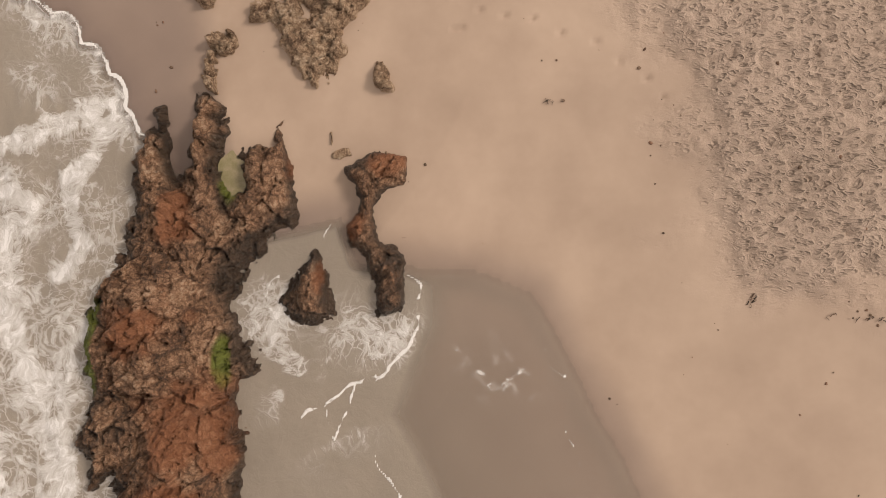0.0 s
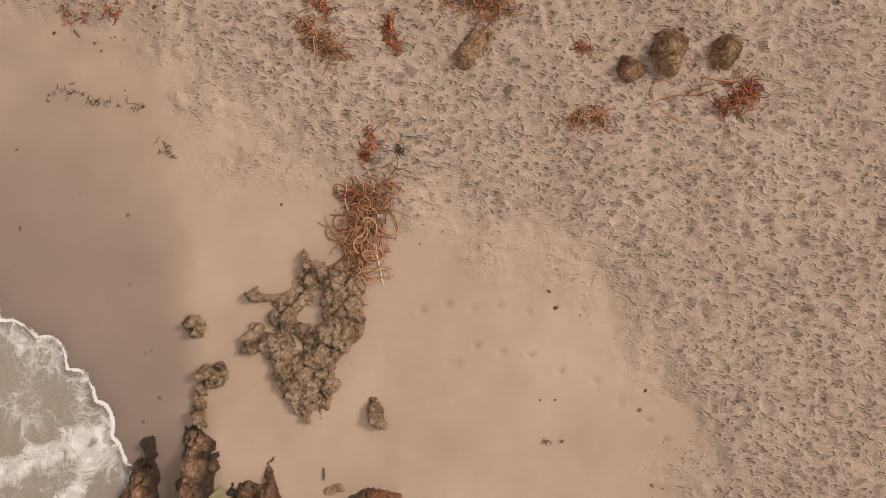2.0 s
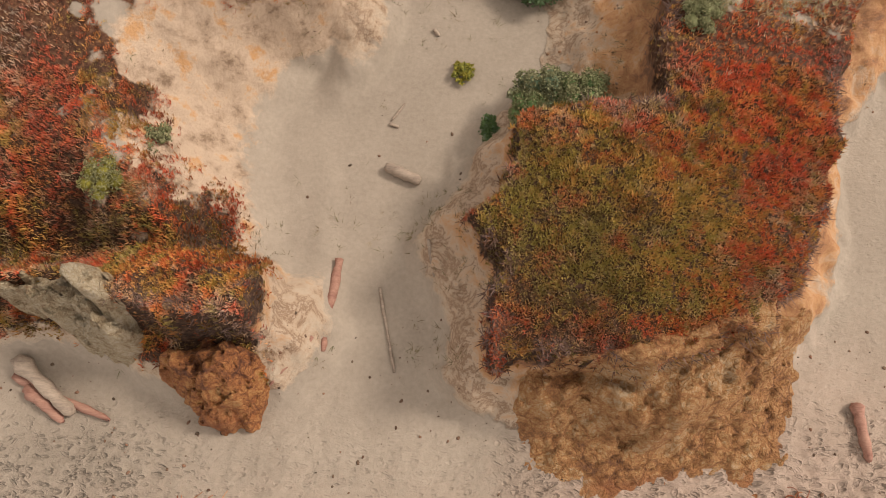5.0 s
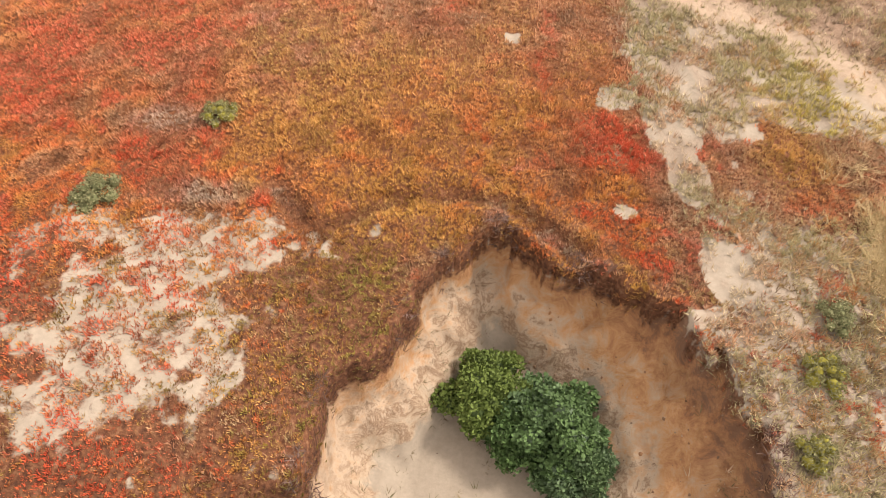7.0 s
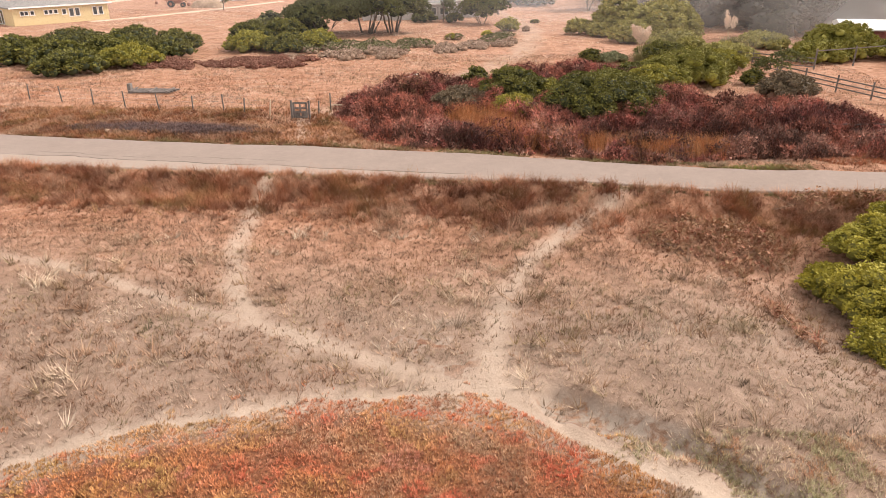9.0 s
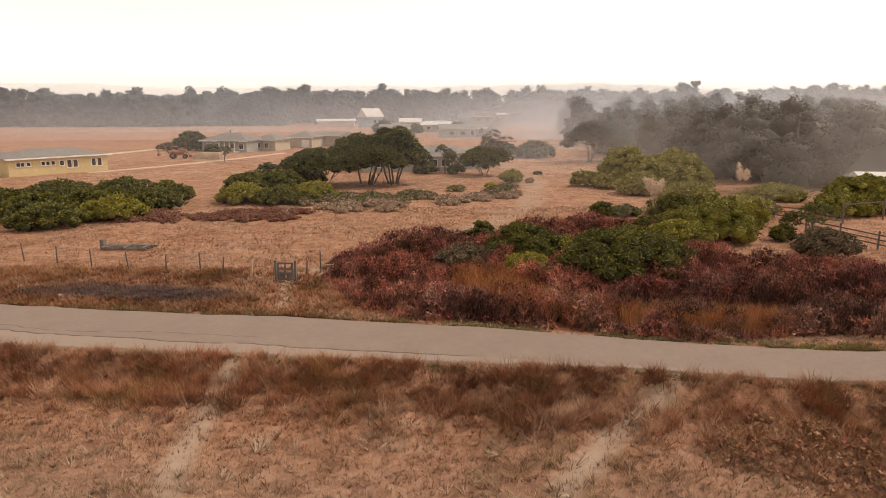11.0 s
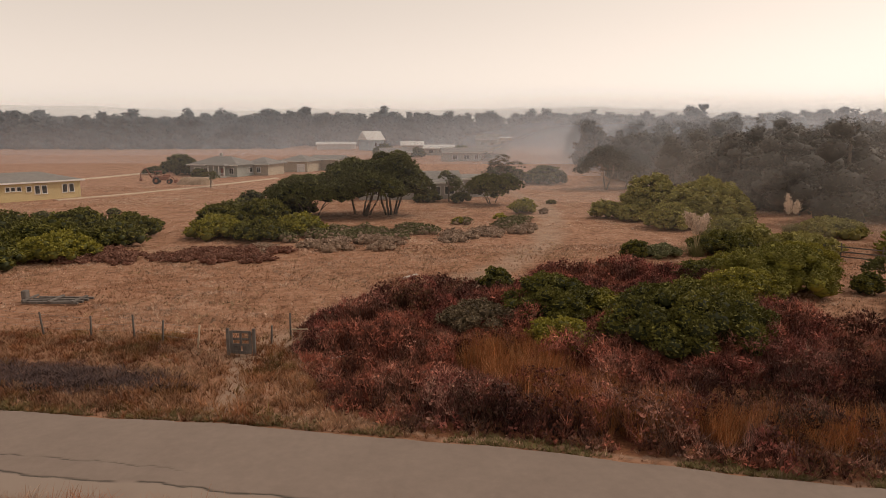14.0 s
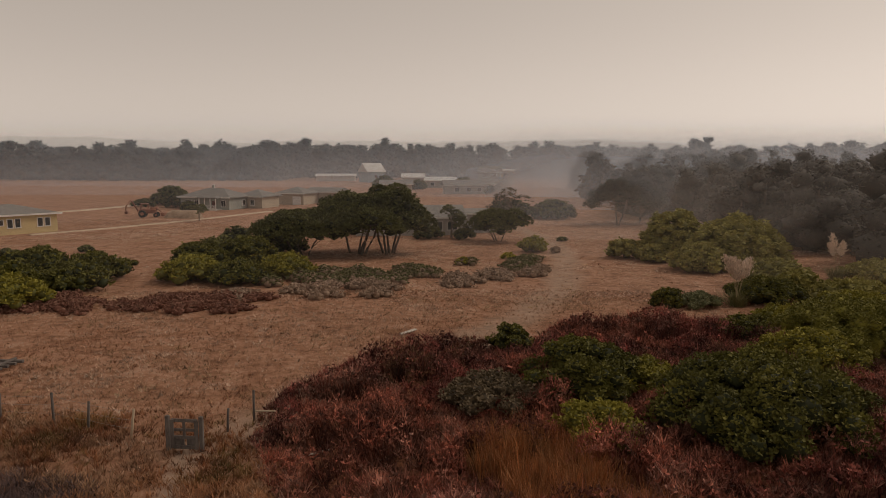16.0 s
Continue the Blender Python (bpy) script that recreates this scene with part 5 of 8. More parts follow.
# pale low scrub on the eastern side of the bluff
rng = np.random.default_rng(24)
x, y = random_places(rng, 60000, 4, 16, 26, 50)
k, s = bluff_amount(x, y)
n1, n2 = fbm(x, y, 1.5, 3, 95), fbm(x, y, 0.5, 3, 96)
keep = (k > 0.8) & (rng.random(len(x)) < 1.3 * step(0.36, 0.6, 0.5 * n1 + 0.5 * n2) * (1 - cover_masks(x, y)[0]) * (1 - cover_masks(x, y)[2]) * step(3.8, 5.4, x + n1 - 0.5))
x, y, n1, n2 = x[keep], y[keep], n1[keep], n2[keep]
w = np.stack([0.5 + 0 * x, step(0.45, 0.65, n1), 0.8 * step(0.5, 0.3, n1), 0.5 * step(0.55, 0.7, n2), 1.5 * spot(x, y, 10.3, 40.5, 1.4, 2.4)], -1) * (0.1 + rng.random((len(x), 5)) ** 2)
col = mix_colours([(0.46, 0.38, 0.25), (0.34, 0.31, 0.165), (0.58, 0.46, 0.34), (0.46, 0.18, 0.09), (0.50, 0.41, 0.06)], w)
v, f, c = scattered(on_ground(x, y), [tuft(rng, 6, 0.10, 0.09, 0.011, 0.8) for _ in range(6)], 0.7 + 0.9 * rng.random(len(x)), col, rng, 0.3)
tagged(part("bluff_scrub", mesh_of("bluff_scrub", v, f, {"tint": c}), STRAW), "pale olive and straw scrub on sandy bluff", "scrub", kind="stuff")

# dry grass between the path and the road, and on the field
GRASS = [(0.45, 0.25, 0.155), (0.50, 0.345, 0.25), (0.33, 0.16, 0.095), (0.34, 0.26, 0.145), (0.53, 0.42, 0.33)]
COAST = [(0.34, 0.22, 0.145), (0.43, 0.325, 0.235), (0.27, 0.15, 0.095), (0.25, 0.215, 0.12), (0.50, 0.41, 0.315)]


def road_side(x, y):
    return np.where((y > np.interp(x, *np.array(ROAD_NEAR).T) - 0.1) & (y < np.interp(x, *np.array(ROAD_FAR).T) + 0.1), 0.0, 1.0)


def grass_field(name, label, seed, n, area, height, spread, width, blades, density, tone, lean=0.25, table=GRASS):
    rng = np.random.default_rng(seed)
    x, y = random_places(rng, n, *area)
    m = cover_masks(x, y)
    keep = rng.random(n) < (m[1] * (1 - 0.9 * m[2])) * density(x, y) * road_side(x, y)
    x, y = x[keep], y[keep]
    shapes = [tuft(rng, blades, height, spread, width, 0.9) for _ in range(6)]
    n1, n2 = fbm(x, y, 5, 3, seed), fbm(x, y, 1.5, 3, seed + 1)
    w = np.stack([0.6 + 0 * x, 1.3 * step(0.45, 0.7, n1), 1.2 * step(0.5, 0.3, n1), 0.9 * step(0.55, 0.75, n2), 1.0 * step(0.5, 0.3, n2)], -1) * (0.08 + rng.random((len(x), 5)) ** 2)
    size = (0.6 + 0.8 * rng.random(len(x))) * (0.75 + 0.5 * fbm(x, y, 3, 2, seed + 2))
    shade = (np.clip(0.2 + 0.8 * fbm(x, y, 0.9, 3, seed + 3) + 0.9 * (fbm(x, y, 0.35, 2, seed + 4) - 0.15), 0.25, 1.7))[:, None] if y.max() < 130 else 1.0
    rusty = (0.55 * step(56, 67, y) * (y < 75))[:, None] if table is COAST else 0.0
    v, f, c = scattered(on_ground(x, y), shapes, size, (mix_colours(table, w) * (1 - rusty) + rusty * np.array([0.30, 0.132, 0.072])) * tone * shade, rng, lean)
    return tagged(part(name, mesh_of(name, v, f, {"tint": c}), STRAW), label, "grass", kind="stuff")


grass_field("dry_grass", "rusty dry grass tufts between bluff and road", 31, 150000, (-40, 26, 24, 76), 0.17, 0.15, 0.012, 5, lambda x, y: 0.55 + 0.45 * step(0.35, 0.55, fbm(x, y, 1.2, 3, 30)), 0.98, 0.25, COAST)
grass_field("verge_grass", "tall dry grass along the road bank", 32, 46000, (-34, 30, 65.5, 77), 0.5, 0.34, 0.012, 9, lambda x, y: step(4.0, 1.2, np.abs(y + 2.0 - np.interp(x, *np.array(ROAD_NEAR).T))) * (0.12 + 0.88 * step(0.42, 0.56, fbm(x, y, 0.9, 4, 38))), 1.0, 0.55, [(0.36, 0.15, 0.075), (0.17, 0.07, 0.04), (0.28, 0.115, 0.058), (0.24, 0.17, 0.065), (0.54, 0.37, 0.25)])
grass_field("grass_tussocks", "scattered taller tussocks of bleached and brown grass", 36, 9000, (-34, 26, 50, 71), 0.36, 0.34, 0.014, 12, lambda x, y: step(0.5, 0.7, fbm(x, y, 2.2, 3, 40)), 1.0, 0.6, [(0.30, 0.18, 0.11), (0.50, 0.38, 0.27), (0.20, 0.11, 0.065), (0.24, 0.19, 0.09), (0.55, 0.45, 0.34)])
RUST = [(0.26, 0.10, 0.042), (0.32, 0.16, 0.08), (0.14, 0.06, 0.032), (0.15, 0.115, 0.035), (0.38, 0.25, 0.155)]
grass_field("roadside_grass", "rusty knee-high grass between road and fence", 35, 42000, (-48, 0, 79, 95), 0.26, 0.24, 0.016, 7, lambda x, y: step(94.5, 91.5, y + 0.12 * (x + 12)) * (1 - 0.92 * step(0.35, 0.6, spot(x, y, -20.5, 86.2, 7, 1.6, -8))) * (0.35 + 0.65 * step(0.38, 0.55, fbm(x, y, 2.5, 3, 39))), 1.0, 0.35, RUST)
grass_field("field_grass", "short rust-coloured dry grass beyond the road", 33, 110000, (-60, 45, 76, 125), 0.17, 0.2, 0.018, 4, lambda x, y: 0.35 + 0.65 * step(0.4, 0.65, fbm(x, y, 6, 3, 37)), 0.98)
rng = np.random.default_rng(38)
x, y = random_places(rng, 16000, 14, 30, 73, 84)
patch = 1.2 * spot(x, y, 23.8, 79, 1.3, 3.0) + 0.9 * spot(x, y, 26, 76, 3.0, 1.2) + 1.1 * spot(x, y, 18.5, 74.6, 2.6, 0.45) + 0.7 * (fbm(x, y, 0.9, 3, 86) - 0.5)
keep = (patch > 0.5) & (road_side(x, y) > 0)
x, y = x[keep], y[keep]
green = step(21.5, 20, x + 2 * (fbm(x, y, 1.5, 2, 87) - 0.5))[:, None]
col = mix_colours([(0.42, 0.12, 0.05), (0.36, 0.20, 0.09), (0.22, 0.07, 0.04)], 0.1 + rng.random((len(x), 3)) ** 2) * (1 - green) + green * mix_colours([(0.26, 0.25, 0.05), (0.15, 0.15, 0.04)], rng.random((len(x), 2)))
v, f, c = scattered(on_ground(x, y), [tuft(rng, 6, 0.14, 0.12, 0.02, 0.8) for _ in range(4)], 0.7 + 0.7 * rng.random(len(x)), col, rng, 0.2)
tagged(part("roadside_ice_plant", mesh_of("roadside_ice_plant", v, f, {"tint": c}), ICE), "rusty red and green ice plant beside the lane", "ice plant", kind="stuff")
grass_field("meadow_grass", "sparse dry grass across the far meadow", 34, 42000, (-90, 60, 120, 200), 0.16, 0.5, 0.035, 5, lambda x, y: 0.3 + 0.7 * step(0.4, 0.6, fbm(x, y, 9, 3, 52)), 1.1)

# olive moss and low weeds along both edges of the road
rng = np.random.default_rng(39)
x = np.concatenate([rng.uniform(-40, 22, 6500), rng.uniform(-30, 24, 2600)])
y = np.concatenate([np.interp(x[:6500], *np.array(ROAD_FAR).T) + 0.15 + 1.1 * rng.random(6500) ** 1.6, np.interp(x[6500:], *np.array(ROAD_NEAR).T) - 0.1 - 0.7 * rng.random(2600) ** 1.5])
keep = rng.random(len(x)) < step(0.36, 0.56, fbm(x, y, 1.6, 3, 40))
x, y = x[keep], y[keep]
col = mix_colours([(0.17, 0.155, 0.045), (0.26, 0.20, 0.10), (0.11, 0.075, 0.04)], 0.08 + rng.random((len(x), 3)) ** 2)
v, f, c = scattered(on_ground(x, y), [tuft(rng, 6, 0.12, 0.13, 0.016, 0.9) for _ in range(5)], 0.6 + 0.9 * rng.random(len(x)), col, rng, 0.3)
tagged(part("verge_weeds", mesh_of("verge_weeds", v, f, {"tint": c}), STRAW), "olive and brown weeds along the road's edges", "weeds", kind="stuff")

# red-brown brambles beyond the road
rng = np.random.default_rng(41)
x, y = random_places(rng, 92000, -12, 36, 74, 115)
d = inside(x, y, BRAMBLE) + 1.6 * (fbm(x, y, 3, 3, 42) - 0.5)
n1, n2 = fbm(x, y, 5, 3, 43), fbm(x, y, 1.6, 3, 44)
REEDS = [(2.4, 89), (3.6, 84.4), (5.8, 82.0), (8.6, 80.6), (12.5, 79.6), (17, 79)]
reeds = step(1.9, 0.6, line_distance(x, y, REEDS))
keep = (d > 0) & (rng.random(len(x)) < 1.0 - 0.2 * np.clip(reeds, 0, 1)) & (n1 + 0.4 * n2 > 0.34)
x, y, d, n1, n2 = x[keep], y[keep], d[keep], n1[keep], n2[keep]
w = np.stack([0.9 * step(0.4, 0.6, n1) + 0.2, 0.7 * step(0.6, 0.4, n1), 0.45 * step(0.5, 0.7, n2) + 0.7 * step(84.5, 80, y) * step(0.42, 0.62, n2), 0.7 * step(0.45, 0.3, n2), 0.6 * step(0.62, 0.75, n1)], -1) * (0.1 + rng.random((len(x), 5)) ** 2)
col = mix_colours([(0.24, 0.07, 0.056), (0.33, 0.115, 0.07), (0.40, 0.25, 0.19), (0.09, 0.045, 0.035), (0.15, 0.11, 0.045)], w) * (0.4 + 1.0 * rng.random((len(x), 1)) ** 1.7)
# colour darkened round the hollow in place of its shade, then varied at random
col = col * ((1 - 0.6 * spot(x, y, 18, 81.5, 8, 5)) * (0.5 + 1.0 * step(0.34, 0.66, fbm(x, y, 1.1, 3, 49))))[:, None]
place = on_ground(x, y)
swell = 0.1 + 1.45 * step(0.32, 0.72, fbm(x, y, 2.0, 4, 48)) * step(-0.3, 1.8, d)
place[:, 2] += swell * (0.62 + 0.36 * rng.random(len(x)))
shapes = [(q, r) for q, r in leaf_sprays(rng, 0.15, 3)] + [tuft(rng, 6, 0.42, 0.30, 0.012, 0.9) for _ in range(3)]
v, f, c = scattered(place, shapes, 0.6 + 0.8 * rng.random(len(x)), col, rng, 0.3)
base = on_ground(x[::8], y[::8])
v2, f2, c2 = scattered(base, [tuft(rng, 14, 0.8, 0.4, 0.03, 0.9) for _ in range(4)], swell[::8] * 0.9 + 0.2, col[::8] * 0.6, rng, 0.2)
v, f, c = np.concatenate([v, v2]), np.concatenate([f, f2 + len(v)]), np.concatenate([c, c2])
tagged(part("bramble_thicket", mesh_of("bramble_thicket", v, f, {"tint": c}), BRUSH), "thicket of wine-red and brown brambles", "brambles", kind="stuff")

rng = np.random.default_rng(49)
x, y = random_places(rng, 26000, 7, 30, 52, 73)
d = 1.25 * spot(x, y, 13.5, 66.5, 4.0, 2.6) + 0.9 * spot(x, y, 22, 70, 6, 1.8) + 0.75 * spot(x, y, 13.2, 58.5, 0.8, 4) + 0.9 * (fbm(x, y, 2, 3, 50) - 0.5)
keep = (d > 0.52) & (rng.random(len(x)) < 0.6) & (road_side(x, y) > 0) & (y < np.interp(x, *np.array(ROAD_NEAR).T) - 0.4)
x, y, d = x[keep], y[keep], d[keep]
col = mix_colours([(0.27, 0.075, 0.05), (0.42, 0.26, 0.17), (0.22, 0.165, 0.075)], 0.1 + rng.random((len(x), 3)) ** 2)
place = on_ground(x, y)
place[:, 2] += np.clip(d - 0.3, 0, 0.8) * rng.random(len(x))
v, f, c = scattered(place, leaf_sprays(rng, 0.18, 4) + [tuft(rng, 8, 0.35, 0.3, 0.013, 0.9) for _ in range(3)], 0.6 + 0.7 * rng.random(len(x)), col, rng, 0.3)
tagged(part("bank_brambles", mesh_of("bank_brambles", v, f, {"tint": c}), BRUSH), "wine-red brambles on the road bank", "brambles", kind="stuff")

rng = np.random.default_rng(45)
x, y = random_places(rng, 62000, 0, 20, 75, 92)
keep = (rng.random(len(x)) < step(2.9, 0.6, line_distance(x, y, REEDS)) * 0.55 * step(0.34, 0.58, fbm(x, y, 1.1, 4, 51))) & (inside(x, y, BRAMBLE) > 0.3)
x, y = x[keep], y[keep]
shapes = [tuft(rng, 11, q, 0.42, 0.013, 0.7) for q in (0.7, 0.9, 1.1, 1.3, 1.5)]
col = mix_colours([(0.52, 0.19, 0.06), (0.50, 0.28, 0.13), (0.30, 0.105, 0.04)], rng.random((len(x), 3)) ** 2)
v, f, c = scattered(on_ground(x, y), shapes, 0.6 + 0.7 * rng.random(len(x)), col * (0.5 + 0.7 * rng.random((len(x), 1))), rng, 0.22)
tagged(part("reed_bed", mesh_of("reed_bed", v, f, {"tint": c}), STRAW), "tall orange-brown dry reeds", "reeds", kind="stuff")

# dark burnt patch beside the far verge
rng = np.random.default_rng(46)
x, y = random_places(rng, 17000, -32, -11, 83, 90)
keep = rng.random(len(x)) < np.clip(1.5 * spot(x, y, -20.5, 86.2, 7, 1.6, -8) + 0.5 * (fbm(x, y, 1.5, 3, 47) - 0.5) - 0.25, 0, 1)
x, y = x[keep], y[keep]
col = mix_colours([(0.045, 0.03, 0.033), (0.095, 0.066, 0.07), (0.16, 0.095, 0.07)], rng.random((len(x), 3)) ** 2)
shapes = [tuft(rng, 10, 0.25, 0.35, 0.03, 0.9) for _ in range(5)]
v, f, c = scattered(on_ground(x, y), shapes, 0.6 + 0.8 * rng.random(len(x)), col, rng, 0.3)
tagged(part("dead_brush", mesh_of("dead_brush", v, f, {"tint": c}), BRUSH), "grey-purple dead low brush beside the road", "brush", kind="stuff")


# ---- shrubs and trees ----
def clump_leaves(rng, clumps, per_area, size, table, leaves=4, bunch=0):
    """Leaves over uneven rounded clumps (x, y, z, radius, height); none deep inside a neighbour of the same bunch."""
    pts, cols, rows = [], [], np.array(clumps, float)
    bunch = bunch or len(rows)
    for i, (cx, cy, cz, r, h) in enumerate(rows):
        n = max(12, int(per_area * (r * r + r * h) * 6))
        d = rng.normal(0, 1, (n, 3))
        d /= np.linalg.norm(d, axis=1, keepdims=True)
        d[:, 2] = np.where(d[:, 2] < -0.25, -d[:, 2], d[:, 2])
        rad = (0.72 + 0.32 * rng.random(n) ** 0.7)[:, None]
        lump = 1 + 0.28 * (fbm(d[:, 0] * 2 + cx, d[:, 1] * 2 + cy + d[:, 2] * 1.7, 0.8, 3, 5) - 0.5)[:, None] * 2
        p = rows[i, :3] + d * rad * lump * np.array([r, r, h])
        near = rows[i // bunch * bunch:i // bunch * bunch + bunch]
        q = ((p[:, None] - near[None, :, :3]) / near[None, :, [3, 3, 4]]) ** 2
        p = p[(q.sum(2) < 0.42).sum(1) == 0]
        n = len(p)
        if not n:
            continue
        pts.append(p)
        tone = rng.random()
        cols.append(mix_colours(table, np.stack([0.3 + rng.random(n), 0.25 + tone * rng.random(n) * 1.5, (0.1 + (1 - tone) * rng.random(n))], -1)))
    p, c = np.concatenate(pts), np.concatenate(cols)
    return scattered(p, leaf_sprays(rng, size, leaves), 0.7 + 0.6 * rng.random(len(p)), c, rng)


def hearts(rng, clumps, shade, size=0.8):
    """The dense inner foliage of clumps: rough low lumps, coloured dark as the crown's inner shade."""
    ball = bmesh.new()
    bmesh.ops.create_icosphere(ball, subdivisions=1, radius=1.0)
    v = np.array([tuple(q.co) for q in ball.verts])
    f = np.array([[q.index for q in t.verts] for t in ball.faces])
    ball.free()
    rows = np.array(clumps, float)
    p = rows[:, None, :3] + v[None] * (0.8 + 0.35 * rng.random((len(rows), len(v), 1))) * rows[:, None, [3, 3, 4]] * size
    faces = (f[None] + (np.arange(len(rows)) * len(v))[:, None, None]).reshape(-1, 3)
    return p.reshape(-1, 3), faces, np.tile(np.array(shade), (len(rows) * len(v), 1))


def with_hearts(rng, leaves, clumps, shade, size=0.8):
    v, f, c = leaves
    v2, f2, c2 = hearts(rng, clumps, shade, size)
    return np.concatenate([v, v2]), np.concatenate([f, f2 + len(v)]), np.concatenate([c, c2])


BARK = plain("bark", (0.09, 0.065, 0.05), (0.20, 0.155, 0.125), 3, 0.9, 0.8, 0.05, stretch=(1, 1, 0.25))
GREEN = [(0.105, 0.10, 0.022), (0.21, 0.19, 0.036), (0.035, 0.04, 0.014)]
LIME = [(0.22, 0.20, 0.032), (0.34, 0.29, 0.042), (0.115, 0.11, 0.026)]
CYPRESS = [(0.075, 0.08, 0.028), (0.18, 0.175, 0.052), (0.03, 0.034, 0.018)]
FRESH = [(0.06, 0.11, 0.03), (0.10, 0.17, 0.06), (0.14, 0.20, 0.13)]
YELLOWISH = [(0.28, 0.245, 0.03), (0.40, 0.34, 0.042), (0.15, 0.14, 0.028)]
SAGE = [(0.20, 0.20, 0.10), (0.28, 0.27, 0.16), (0.14, 0.15, 0.07)]
DULL = [(0.36, 0.25, 0.18), (0.46, 0.345, 0.265), (0.22, 0.15, 0.105)]
BROWN = [(0.13, 0.095, 0.055), (0.22, 0.165, 0.10), (0.075, 0.058, 0.038)]
HAZEL = [(0.05, 0.05, 0.035), (0.07, 0.07, 0.05), (0.035, 0.037, 0.03)]


def shrub(x, y, r, h, table, label, seed, size=0.14, density=26, group="shrubs", squash=1.0, turn=0.0, category="shrub"):
    """A bush of stems and a crown of many small leaves."""
    rng = np.random.default_rng(seed)
    z = zg(x, y)
    root = thing("shrub", pose(x, y, z, 0, 0, turn), label, category, group)
    n = int(min(9 + r * r * 2.0, 44))
    clumps = []
    for k in range(n):
        a, q = k * 2.4 + rng.random() * 0.8, math.sqrt((k + 0.4) / n) * 0.88
        rr = r * (1.05 / math.sqrt(n)) * (0.85 + 0.5 * rng.random())
        top = h * (1 - 0.72 * q ** 2.4) * (0.85 + 0.2 * rng.random())
        hh = min(max(rr * 0.8, 0.12), top * 0.6 + 0.05)
        clumps.append((q * r * math.cos(a), q * r * squash * math.sin(a), max(top - hh, hh * 0.5), rr, hh))
        if top > 3.2 * hh:
            clumps.append((q * r * 1.06 * math.cos(a), q * r * squash * 1.06 * math.sin(a), (top - hh) * 0.45, rr * 1.1, top * 0.35))
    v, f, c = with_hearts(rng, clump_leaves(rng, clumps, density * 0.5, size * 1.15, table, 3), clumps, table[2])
    v[:, 2] = np.maximum(v[:, 2], -0.05)
    part("crown", mesh_of("crown", v, f, {"tint": c}), LEAF, root)
    for k in range(min(6, n)):
        cx, cy, cz, rr, hh = clumps[k]
        p = np.linspace(0, 1, 5)[:, None] * np.array([cx, cy, cz]) + np.array([0, 0, -0.1])
        p[1:-1] += rng.normal(0, 0.05 * r, (3, 3))
        part("stem", mesh_of("stem", *tube(p, np.linspace(0.035, 0.012, 5) * (0.6 + r * 0.5), 5)), BARK, root)
    return root


